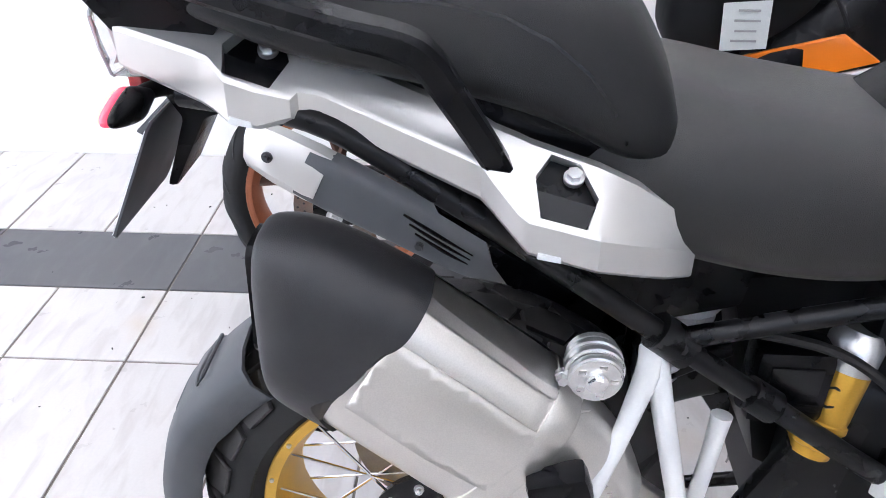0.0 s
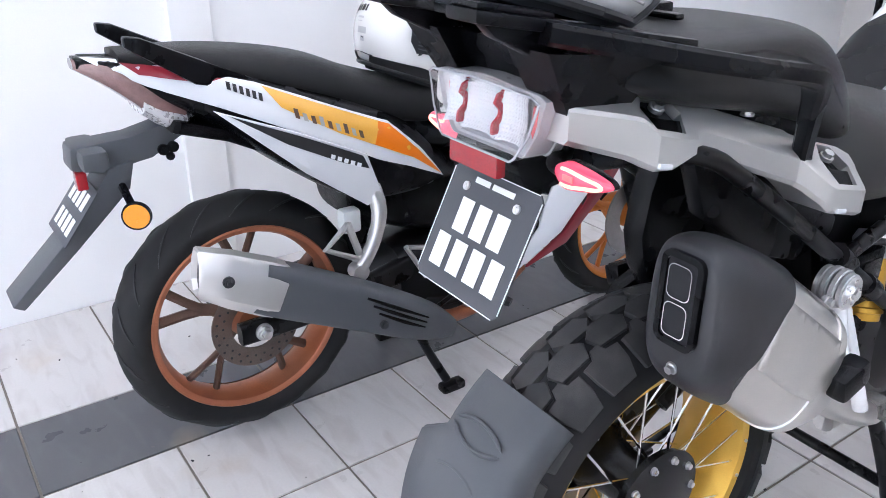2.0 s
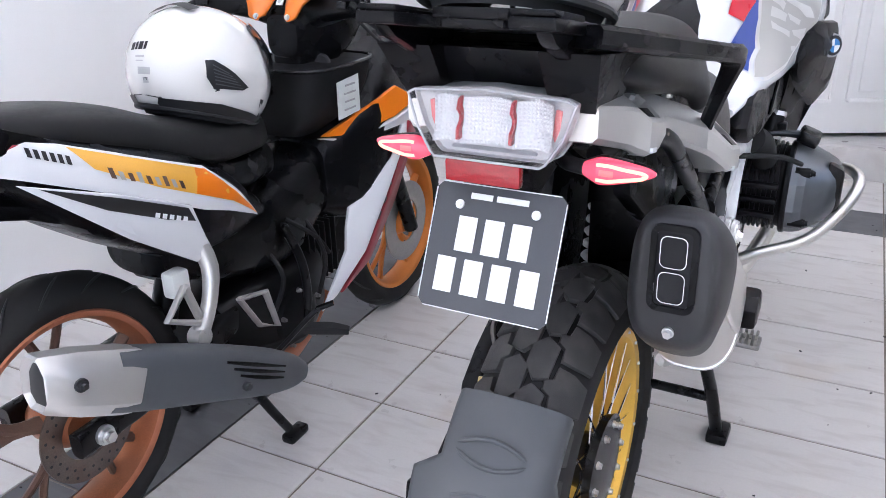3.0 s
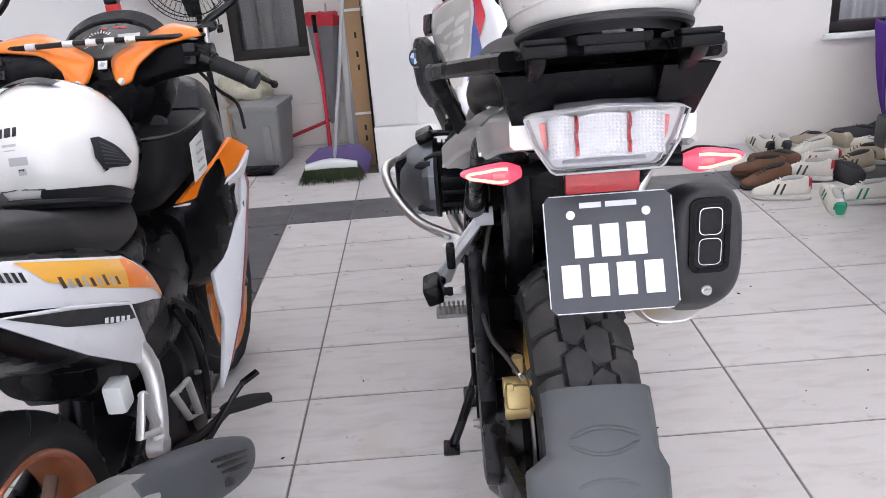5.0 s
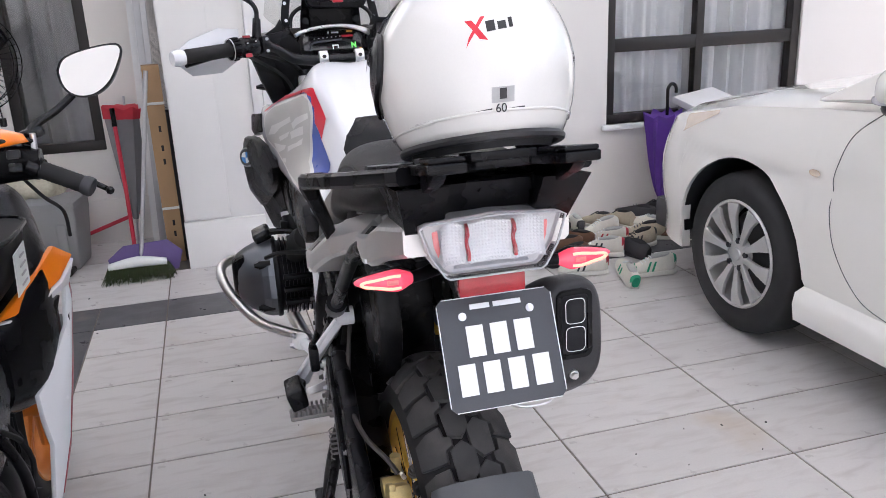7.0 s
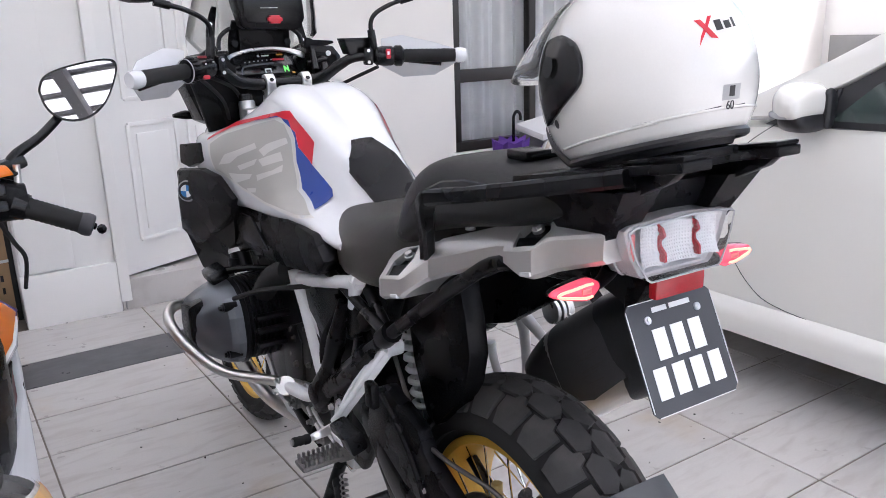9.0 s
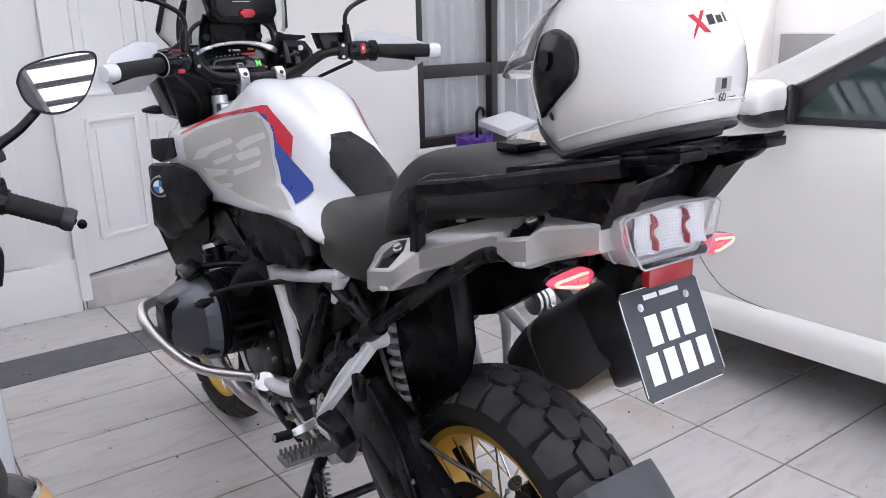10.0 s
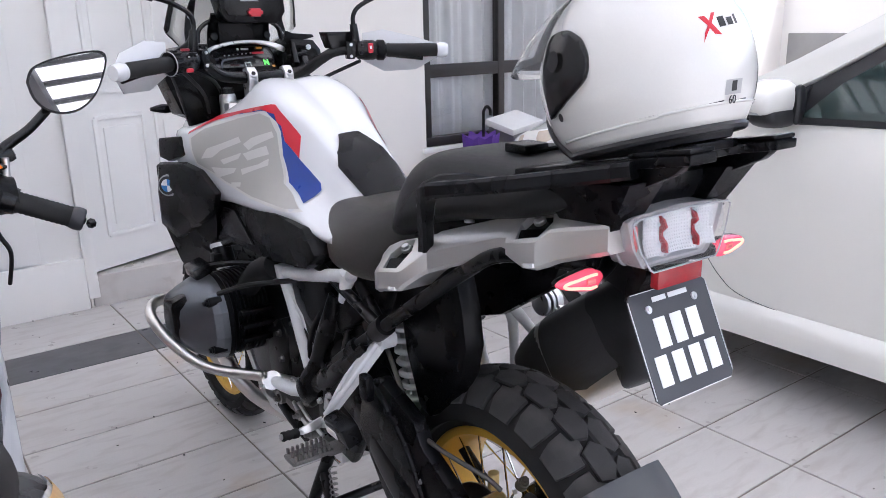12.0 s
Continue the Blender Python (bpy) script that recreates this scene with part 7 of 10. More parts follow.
moped = thing("small_motorcycle", "white, orange and black small motorcycle on its centre stand", "motorcycle", at=MOPED)


def cast_wheel(name, y, z, R, w, bead, rim_mat, lip_mat, label):
    prof = [(-w * 0.36, bead), (-w * 0.46, bead + 0.018)]
    for k in range(-7, 8):
        ph = radians(k * 11.5)
        prof.append((w / 2 * math.sin(ph), R - w / 2 * 0.8 + w / 2 * 0.8 * math.cos(ph)))
    prof += [(w * 0.46, bead + 0.018), (w * 0.36, bead), (0.0, bead - 0.01)]
    t = part(name + "_tyre", lathe(prof, 80, "x", closed=True), "rubber", moped, "worn black road tyre")
    t.location = (0, y, z)
    for s in (1, -1):
        gr = None
        for k in range(18):
            a = 2 * math.pi * k / 18
            pts = []
            for j in range(5):
                ph = radians(12 + 14 * j)
                r = R - w / 2 * 0.8 + w / 2 * 0.8 * math.cos(ph) + 0.0006
                b = a + 0.07 * j
                pts.append((s * (w / 2 + 0.0006) * math.sin(ph), r * math.cos(b), r * math.sin(b)))
            g = tube(pts, [0.0014, 0.0028, 0.003, 0.0026, 0.0012], 6, 2)
            gr = merge(gr, g) if gr else g
        o = part("tread_groove", gr, "mark_black", t)
        o["kind"] = "stuff"
    rw_ = part(name, lathe([(-w * 0.4, bead + 0.004), (-w * 0.36, bead - 0.008), (-w * 0.2, bead - 0.018), (0, bead - 0.022), (w * 0.2, bead - 0.018), (w * 0.36, bead - 0.008), (w * 0.4, bead + 0.004), (w * 0.3, bead - 0.004), (-w * 0.3, bead - 0.004)], 80, "x", closed=True), rim_mat, moped, label)
    rw_.location = (0, y, z)
    for s in (1, -1):
        part("rim_lip", lathe([(s * w * 0.39, bead + 0.005), (s * w * 0.42, bead + 0.002), (s * w * 0.4, bead - 0.006), (s * w * 0.37, bead - 0.01)], 80), lip_mat, rw_)
    part("wheel_hub", lathe([(-0.06, 0), (-0.06, 0.035), (-0.03, 0.05), (0.03, 0.05), (0.06, 0.035), (0.06, 0)], 32), rim_mat, rw_)
    for k in range(5):
        a = 2 * math.pi * k / 5 + 0.3
        for d in (-0.15, 0.15):
            p0 = Vector((0, math.cos(a) * 0.045, math.sin(a) * 0.045))
            pm = Vector((0, math.cos(a + d * 0.25) * 0.11, math.sin(a + d * 0.25) * 0.11))
            p1 = Vector((0, math.cos(a + d * 1.3) * (bead - 0.017), math.sin(a + d * 1.3) * (bead - 0.017)))
            part("wheel_spoke", tube([p0, pm, p1], [0.013, 0.0085, 0.0085], 8, 3, 1.5), "brown_cast" if name == "rear_wheel" else rim_mat, rw_)
    return rw_


hw = cast_wheel("rear_wheel", 0, 0.338, 0.292, 0.118, 0.222, "copper_rim", "copper_bright", "faded copper cast rim")
dr = part("brake_disc", lathe([(0.072, 0.06), (0.072, 0.105), (0.0765, 0.105), (0.0765, 0.06)], 64, closed=True), "brake_dirty", hw)
holes = ring_of((0.0772, 0, 0), "x", 0.095, 24, lambda p, o: tube([p, p + Vector((0.0004, 0, 0))], 0.0032, 8, 1))
holes = merge(holes, ring_of((0.0772, 0, 0), "x", 0.08, 24, lambda p, o: tube([p, p + Vector((0.0004, 0, 0))], 0.003, 8, 1), 0.13))
part("disc_holes", holes, "mark_black", dr)
bpy.data.objects[dr.children[0].name]["kind"] = "stuff"
hf = cast_wheel("front_wheel", 1.27, 0.31, 0.288, 0.095, 0.222, "orange_rim", "orange_rim", "orange cast rim")
part("front_disc", lathe([(0.055, 0.07), (0.055, 0.13), (0.06, 0.13), (0.06, 0.07)], 64, closed=True), "brake", hf)
both(lambda s: part("swing_arm", merge(body([(-0.05, s * 0.1, 0.337, 0.016, 0.026, 4, 0), (0.1, s * 0.098, 0.34, 0.016, 0.028, 4, 0), (0.3, s * 0.09, 0.36, 0.018, 0.03, 4, 0), (0.42, s * 0.075, 0.375, 0.02, 0.032, 4, 0)], 16, 2)), "black_frame", moped, "black box swing arm"))
both(lambda s: part("axle_nut", merge(tube([(s * 0.112, 0, 0.337), (s * 0.122, 0, 0.337)], 0.02, 20, 1), bolt((s * 0.122, 0, 0.337), (s, 0, 0), 0.012, 0.008)), "alu", moped))
part("caliper", merge(box((0.1, 0.03, 0.415), (0.045, 0.075, 0.045), 0.01, rot=Matrix.Rotation(0.4, 4, "X"))), "black_frame", moped)

# silencer
HS = axis_frame(Vector((0.19, -0.155, 0.558)), Vector((0.268, 0.42, 0.292)))
mf = part("silencer", moved(body([(0.13, 0, 0, 0.042, 0.055, 4, 0), (0.2, 0, 0, 0.045, 0.057, 4, 0), (0.36, 0, 0, 0.046, 0.054, 4, 0), (0.5, 0, -0.004, 0.044, 0.048, 4, 0), (0.58, 0, -0.006, 0.036, 0.038, 3.4, 0), (0.63, 0, -0.01, 0.02, 0.022, 2.4, 0)], 28, 3), HS), "grey_plastic", moped, "black silencer with a silver tip")
part("silver_tip", moved(loft([[(x * kx, d - 0.3 * z * kz * (1 - d / 0.17), z * kz) for x, z in ((0.02, 0.05), (0.042, 0.022), (0.042, -0.028), (0.022, -0.05), (-0.022, -0.05), (-0.042, -0.028), (-0.042, 0.022), (-0.02, 0.05))] for d, kx, kz in ((0.012, 0.72, 0.72), (0.0, 0.8, 0.86), (0.004, 0.86, 0.94), (0.07, 1.0, 1.1), (0.15, 1.1, 1.16), (0.176, 1.09, 1.13))]), HS), "silver", mf, "silver silencer tip")
part("tip_dark", moved(loft([[(x * kx, d - 0.25 * z * kx, z * kx) for x, z in ((0.014, 0.034), (0.028, 0.014), (0.028, -0.02), (0.014, -0.034), (-0.014, -0.034), (-0.028, -0.02), (-0.028, 0.014), (-0.014, 0.034))] for d, kx in ((0.0112, 1.0), (0.0108, 0.9), (0.0106, 0.3))]), HS), "mark_black", mf, "dark silencer outlet")
part("tip_screw", moved(merge(tube([(0.042, 0.055, 0.006), (0.046, 0.055, 0.006)], 0.012, 14, 1), bolt((0.044, 0.055, 0.006), (1, 0, 0), 0.006)), HS), "steel_dark", mf)
for k in range(3):
    part("cover_slot", moved(body([(0.36 + 0.02 * k, 0.043, 0.03 - 0.014 * k, 0.004, 0.003), (0.44 + 0.015 * k, 0.043, 0.022 - 0.014 * k, 0.005, 0.005), (0.53, 0.04, 0.014 - 0.012 * k, 0.003, 0.002)], 8, 3), HS), "black_smooth", mf)
part("silencer_bolt", moved(bolt((0.044, 0.42, -0.02), (1, 0, 0), 0.008), HS), "steel_dark", mf)
part("exhaust_pipe", tube([(0.215, 0.38, 0.3), (0.15, 0.5, 0.235), (0.09, 0.66, 0.21), (0.06, 0.8, 0.26)], 0.018, 12, 4), "copper_rim", moped, "rusty exhaust pipe")

# engine and frame
part("engine", merge(body([(0.38, 0, 0.33, 0.09, 0.09, 4, 0), (0.5, 0, 0.32, 0.11, 0.12, 4, 0), (0.66, 0, 0.31, 0.115, 0.12, 4, 0), (0.76, 0, 0.33, 0.09, 0.1, 4, 0)], 24, 3), box((0, 0.78, 0.4), (0.14, 0.16, 0.13), 0.02)), "engine_black", moped, "black engine")
part("clutch_cover", merge(lathe([(0.1, 0.0), (0.135, 0.0), (0.135, 0.05), (0.125, 0.072), (0.1, 0.08)], 36)), "engine_black", moped).location = (0, 0.6, 0.3)
for k in range(6):
    part("fin", box((0, 0.72 + 0.024 * k, 0.4), (0.165, 0.006, 0.16), 0.004), "engine_black", moped)
for a in (0.4, 1.6, 2.8, 4.0, 5.2):
    part("crank_bolt", bolt((0.128, 0.6 + 0.075 * math.cos(a), 0.3 + 0.075 * math.sin(a)), (1, 0, 0), 0.005), "oil", moped)
part("kick_pipe", tube([(0.12, 0.58, 0.55), (0.14, 0.61, 0.45), (0.14, 0.62, 0.34), (0.13, 0.6, 0.25)], 0.011, 10, 4), "black_frame", moped)
for pts in ([(0.11, 0.6, 0.56), (0.12, 0.7, 0.48), (0.1, 0.78, 0.4)], [(0.1, 0.52, 0.52), (0.12, 0.56, 0.42), (0.11, 0.5, 0.32)], [(0.1, 0.68, 0.54), (0.13, 0.72, 0.42), (0.11, 0.7, 0.3)]):
    part("cable", tube(pts, 0.006, 8), "rubber", moped)
part("under_cover", body([(0.25, 0, 0.6, 0.09, 0.06, 3, 0), (0.4, 0, 0.56, 0.11, 0.09, 3, 0), (0.55, 0, 0.54, 0.115, 0.11, 3, 0), (0.68, 0, 0.55, 0.11, 0.12, 3, 0), (0.8, 0, 0.6, 0.1, 0.1, 3, 0), (0.95, 0, 0.68, 0.1, 0.08, 3, 0)], 28, 4), "black_plastic", moped, "black under-seat cover")
part("peg_bracket", merge(tube([(0.15, 0.27, 0.64), (0.172, 0.275, 0.58), (0.18, 0.25, 0.51), (0.181, 0.215, 0.462)], [0.02, 0.018, 0.016, 0.018], 12, 3), tube([(0.165, 0.211, 0.455), (0.196, 0.211, 0.455)], 0.02, 16, 1),
                          tube([(0.187, 0.186, 0.577), (0.192, 0.127, 0.532), (0.19, 0.205, 0.49)], 0.0075, 8, 1), tube([(0.187, 0.186, 0.577), (0.186, 0.212, 0.5)], 0.009, 8, 1)), "silver", moped, "silver passenger peg bracket")
part("heel_guard", tube([(0.174, 0.343, 0.476), (0.172, 0.43, 0.455), (0.169, 0.463, 0.352), (0.171, 0.4, 0.385), (0.174, 0.343, 0.476), (0.1735, 0.37, 0.469)], 0.0085, 8, 1, 0.7), "silver", moped, "silver heel guard")
part("brake_reservoir", merge(box((0.13, 0.22, 0.56), (0.035, 0.045, 0.055), 0.008)), "label_white", moped, "white brake fluid cup")
part("foot_peg", merge(ribbon([(0.2, 0.508, 0.322, 0.01, 0.008), (0.215, 0.518, 0.326, 0.015, 0.01), (0.255, 0.545, 0.322, 0.018, 0.01), (0.294, 0.568, 0.314, 0.012, 0.007)], (-0.5, 1, 0)), tube([(0.1, 0.45, 0.27), (0.16, 0.48, 0.29), (0.21, 0.515, 0.322)], 0.011, 8, 3)), "rubber", moped, "black rubber footpeg")
part("brake_pedal", merge(tube([(0.14, 0.42, 0.26), (0.19, 0.44, 0.31), (0.24, 0.485, 0.375), (0.262, 0.505, 0.398)], 0.0065, 8, 3), ribbon([(0.258, 0.498, 0.397, 0.009, 0.004), (0.289, 0.522, 0.409, 0.009, 0.004)], (-0.5, 1, 0))), "black_frame", moped)
both(lambda s: part("stand_leg", merge(tube([(s * 0.09, 0.38, 0.29), (s * 0.125, 0.43, 0.15), (s * 0.155, 0.475, 0.05)], 0.012, 10, 3), box((s * 0.165, 0.485, 0.034), (0.035, 0.07, 0.024), 0.008)), "black_frame", moped, "black centre stand leg"))
part("rear_damper", merge(tube([(0.0, 0.28, 0.4), (0.0, 0.36, 0.6)], 0.03, 12, 1)), "black_frame", moped)
part("inner_fender", prism([(-0.12, 0.83), (0.0, 0.79), (0.12, 0.73), (0.25, 0.64), (0.32, 0.54), (0.3, 0.5), (0.24, 0.61), (0.11, 0.705), (-0.02, 0.77), (-0.13, 0.805)], -0.08, 0.08, 0.006), "black_plastic", moped, "dusty black inner mudguard")

# tail and seat
core = part("tail_body", body([(-0.27, 0, 0.945, 0.025, 0.012, 3, 0), (-0.18, 0, 0.915, 0.06, 0.032, 3, 0), (-0.05, 0, 0.875, 0.11, 0.065, 3, 0), (0.1, 0, 0.79, 0.148, 0.1, 3.4, 0), (0.25, 0, 0.715, 0.168, 0.12, 3.6, 0), (0.38, 0, 0.675, 0.165, 0.095, 3.4, 0), (0.47, 0, 0.64, 0.142, 0.05, 3, 0), (0.52, 0, 0.62, 0.12, 0.03, 3, 0)], 40, 5), "black_plastic", moped, "black tail body with white and orange panels")


def tail_side(s):
    def sk(poly, mat, lift, name, lab=""):
        return skin(core, poly, s, mat, lift, name, lab, 0.016)
    sk([(-0.262, 0.955), (-0.18, 0.944), (-0.08, 0.925), (0.03, 0.892), (0.13, 0.852), (0.22, 0.815), (0.313, 0.778), (0.39, 0.71), (0.47, 0.622), (0.36, 0.672), (0.28, 0.702), (0.2, 0.742), (0.075, 0.8), (-0.05, 0.856), (-0.16, 0.9)], "white_gloss", 0.003, "white_panel", "white tail panel")
    sk([(-0.2, 0.942), (-0.12, 0.93), (-0.03, 0.905), (-0.06, 0.9), (-0.17, 0.922)], "maroon", 0.0042, "red_flash")
    sk([(0.042, 0.884), (0.13, 0.847), (0.22, 0.81), (0.31, 0.773), (0.385, 0.705), (0.46, 0.63), (0.37, 0.69), (0.29, 0.728), (0.19, 0.775), (0.075, 0.84)], "orange_pale", 0.0042, "orange_panel", "pale orange panel")
    sk([(0.285, 0.782), (0.312, 0.772), (0.385, 0.704), (0.458, 0.632), (0.37, 0.691), (0.27, 0.738)], "orange", 0.005, "orange_tip")
    for k in range(9):
        y0 = 0.1 + 0.017 * k
        z0 = 0.834 - 0.43 * (y0 - 0.1)
        up = 0.004 if k % 3 == 0 else 0.0
        sk([(y0, z0 - 0.016), (y0 + 0.009, z0 - 0.0195), (y0 + 0.0055, z0 - 0.004 + up), (y0 - 0.0035, z0 - 0.0005 + up)], "panel_grey" if k % 2 else "brown_cast", 0.0055, "bar")
    for k in range(6):
        y0 = -0.025 + 0.0115 * k
        z0 = 0.9 - 0.46 * (y0 + 0.025)
        sk([(y0, z0 - 0.014), (y0 + 0.007, z0 - 0.0175), (y0 + 0.007, z0 - 0.003), (y0, z0)], "mark_black", 0.005, "bar")
    lower = [(0.123, -0.06, 0.85), (0.16, 0.1, 0.79), (0.178, 0.245, 0.724), (0.17, 0.287, 0.618), (0.164, 0.25, 0.6), (0.154, 0.11, 0.7)]
    lp = part("lower_panel", panel(flip(lower, s), 0.008, 0.003), "white_gloss", moped, "white lower panel")
    bpy.context.view_layer.update()
    skin(lp, [(-0.03, 0.836), (0.1, 0.783), (0.235, 0.722), (0.25, 0.69), (0.19, 0.712), (0.08, 0.765)], s, "mark_black", 0.0015, "black_flash", "", 0.016)
    for k in range(5):
        y0 = 0.165 + 0.014 * k
        z0 = 0.736 - 0.45 * (y0 - 0.165)
        skin(lp, [(y0, z0 - 0.011), (y0 + 0.009, z0 - 0.015), (y0 + 0.011, z0 - 0.006), (y0 + 0.002, z0 - 0.002)], s, "mark_white", 0.0026, "bar", "", 0.016)


both(tail_side)
part("seat", body([(-0.2, 0, 0.952, 0.05, 0.012, 2.6, 0), (-0.06, 0, 0.93, 0.085, 0.03, 3, 0.1), (0.08, 0, 0.9, 0.108, 0.042, 3, 0.1), (0.2, 0, 0.865, 0.12, 0.05, 3, 0.1), (0.3, 0, 0.825, 0.122, 0.05, 3, 0.1), (0.42, 0, 0.79, 0.118, 0.05, 3, 0.1), (0.54, 0, 0.78, 0.1, 0.05, 3, 0.1), (0.63, 0, 0.765, 0.06, 0.045, 3, 0.1)], 36, 5), "seat", moped, "black vinyl seat with a stepped pillion")
part("seat_base", body([(0.36, 0, 0.73, 0.12, 0.04, 3, 0), (0.5, 0, 0.705, 0.11, 0.045, 3, 0), (0.62, 0, 0.7, 0.08, 0.045, 3, 0)], 24, 3), "black_plastic", moped, "black seat base")
both(lambda s: part("grab_fin", prism([(-0.2, 1.0), (-0.17, 0.995), (0.02, 0.905), (0.12, 0.86), (0.06, 0.862), (-0.08, 0.9), (-0.2, 0.98)], s * 0.098 - 0.012, s * 0.098 + 0.012, 0.006), "black_plastic", moped, "black grab rail"))
part("tail_lamp", body([(-0.275, 0, 0.944, 0.02, 0.01, 2.4, 0), (-0.22, 0, 0.92, 0.055, 0.026, 2.6, 0), (-0.15, 0, 0.872, 0.07, 0.04, 2.6, 0), (-0.09, 0, 0.83, 0.06, 0.03, 2.6, 0)], 24, 4), "lamp_smoke", moped, "smoky tail lamp with red top")
part("lamp_lens", body([(-0.17, 0, 0.868, 0.066, 0.03, 2.6, 0), (-0.13, 0, 0.842, 0.068, 0.036, 2.6, 0), (-0.09, 0, 0.822, 0.062, 0.028, 2.6, 0)], 20, 3), "reflector", moped)
fend = part("tail_fender", merge(prism([(-0.07, 0.83), (-0.2, 0.8), (-0.31, 0.795), (-0.315, 0.75), (-0.26, 0.735), (-0.16, 0.75), (-0.09, 0.79)], -0.035, 0.035, 0.008), box((0, -0.275, 0.772), (0.15, 0.05, 0.04), 0.012),
                                 prism([(-0.2, 0.755), (-0.25, 0.745), (-0.335, 0.632), (-0.465, 0.508), (-0.445, 0.496), (-0.33, 0.595), (-0.215, 0.7)], -0.046, 0.046, 0.005)), "grey_plastic", moped, "dusty black tail mudguard")
part("amber_reflector", moved(lathe([(0.0, 0.0), (0.001, 0.024), (0.0, 0.025), (-0.008, 0.026)], 36), Matrix.Translation((0.128, -0.232, 0.672)) @ Matrix.Rotation(radians(-25), 4, "Z")), "amber", moped, "round amber reflector")
part("reflector_rim", moved(lathe([(0.0005, 0.0245), (0.001, 0.0275), (-0.008, 0.028)], 36), Matrix.Translation((0.128, -0.232, 0.672)) @ Matrix.Rotation(radians(-25), 4, "Z")), "black_smooth", moped)
part("reflector_stalk", tube([(0.04, -0.23, 0.71), (0.122, -0.23, 0.675)], 0.008, 8, 1), "black_plastic", moped)
part("fender_bolts", merge(bolt((0.036, -0.14, 0.765), (1, 0, 0), 0.009), bolt((0.036, -0.12, 0.768), (1, 0, 0), 0.009), bolt((0.036, -0.128, 0.75), (1, 0, 0), 0.007)), "black_smooth", moped)
HP = Matrix.Translation((-0.006, -0.318, 0.664)) @ Matrix.Rotation(radians(-38), 4, "X")
hp = part("number_plate", moved(box((0, 0, 0), (0.15, 0.003, 0.125), 0.002), HP), "plate", moped, "grey number plate with white bars")
for z in (0.028, -0.028):
    for x in (-0.045, -0.015, 0.015, 0.045):
        part("bar", moved(box((x, -0.0022, z), (0.02, 0.0012, 0.036), 0.0004, 1), HP), "mark_white", hp)
part("small_red_lamp", box((0.03, -0.3, 0.73), (0.03, 0.02, 0.035), 0.004), "red_reflector", moped)

# leg shield, bag, cowl, bars
inner = part("leg_shield", body([(0.78, 0, 0.6, 0.11, 0.1, 4, 0), (0.88, 0, 0.62, 0.16, 0.16, 4, 0), (0.98, 0, 0.66, 0.18, 0.2, 4, 0), (1.08, 0, 0.72, 0.16, 0.18, 4, 0), (1.2, 0, 0.8, 0.12, 0.14, 3, 0), (1.32, 0, 0.84, 0.06, 0.07, 3, 0)], 32, 4), "black_plastic", moped, "black leg shield")


def leg(s):
    part("side_strip", panel(flip([(0.195, 1.06, 0.745), (0.19, 0.98, 0.62), (0.15, 0.88, 0.53), (0.135, 0.832, 0.515), (0.145, 0.8, 0.47), (0.16, 0.77, 0.42), (0.165, 0.64, 0.301), (0.172, 0.7, 0.325), (0.182, 0.83, 0.4), (0.192, 0.93, 0.52), (0.2, 1.04, 0.66)], s), 0.014, 0.004), "white_gloss", moped, "white leg shield strip")
    part("maroon_strip", panel(flip([(0.196, 1.07, 0.7), (0.19, 0.94, 0.515), (0.18, 0.84, 0.395), (0.17, 0.72, 0.32), (0.172, 0.86, 0.36), (0.182, 0.99, 0.49), (0.19, 1.11, 0.66)], s), 0.012, 0.004), "maroon", moped, "dark red lower strip")
    part("inner_strip", panel(flip([(0.185, 1.0, 0.69), (0.15, 0.9, 0.545), (0.12, 0.82, 0.52), (0.13, 0.86, 0.66)], s), 0.012, 0.004), "black_plastic", moped)
    part("orange_wing", panel(flip([(0.1, 0.785, 0.713), (0.15, 0.9, 0.762), (0.185, 1.02, 0.805), (0.21, 1.09, 0.76), (0.19, 1.0, 0.727), (0.14, 0.88, 0.7)], s), 0.016, 0.005), "orange", moped, "orange shield wing")
    part("wing_edge", panel(flip([(0.095, 0.775, 0.71), (0.14, 0.88, 0.696), (0.19, 1.0, 0.722), (0.212, 1.09, 0.752), (0.2, 1.04, 0.702), (0.138, 0.88, 0.68)], s), 0.014, 0.004), "white_gloss", moped)
    for k in range(5):
        part("bar", box((s * (0.2 - 0.003 * k), 1.0 - 0.024 * k, 0.63 - 0.038 * k), (0.002, 0.02, 0.022), 0.0005, rot=Matrix.Rotation(0.3, 4, "X")), "mark_black", moped)
    part("fork", tube([(s * 0.075, 1.08, 0.75), (s * 0.075, 1.27, 0.29)], [0.02, 0.024], 12, 1), "black_frame", moped)


both(leg)
part("front_fender", body([(1.08, 0, 0.56, 0.03, 0.015, 3, 0), (1.18, 0, 0.6, 0.055, 0.02, 3, 0), (1.3, 0, 0.6, 0.058, 0.02, 3, 0), (1.44, 0, 0.55, 0.045, 0.02, 3, 0), (1.5, 0, 0.5, 0.03, 0.01, 3, 0)], 20, 3), "black_plastic", moped)
bag = part("storage_bag", merge(body([(0.72, 0.0, 0.83, 0.075, 0.1, 4, 0), (0.77, 0.012, 0.835, 0.115, 0.13, 4, 0), (0.84, 0.02, 0.85, 0.132, 0.145, 4, 0), (0.887, 0.02, 0.855, 0.138, 0.15, 4, 0)], 32, 3, 4, "z")), "bag", moped, "black fabric storage bag with a white label")
part("bag_rim", tube([(0.02 + 0.142 * math.copysign(abs(math.cos(a)) ** 0.5, math.cos(a)), 0.855 + 0.152 * math.copysign(abs(math.sin(a)) ** 0.5, math.sin(a)), 0.888) for a in [2 * math.pi * k / 24 for k in range(25)]], 0.005, 6, 1), "black_smooth", bag)
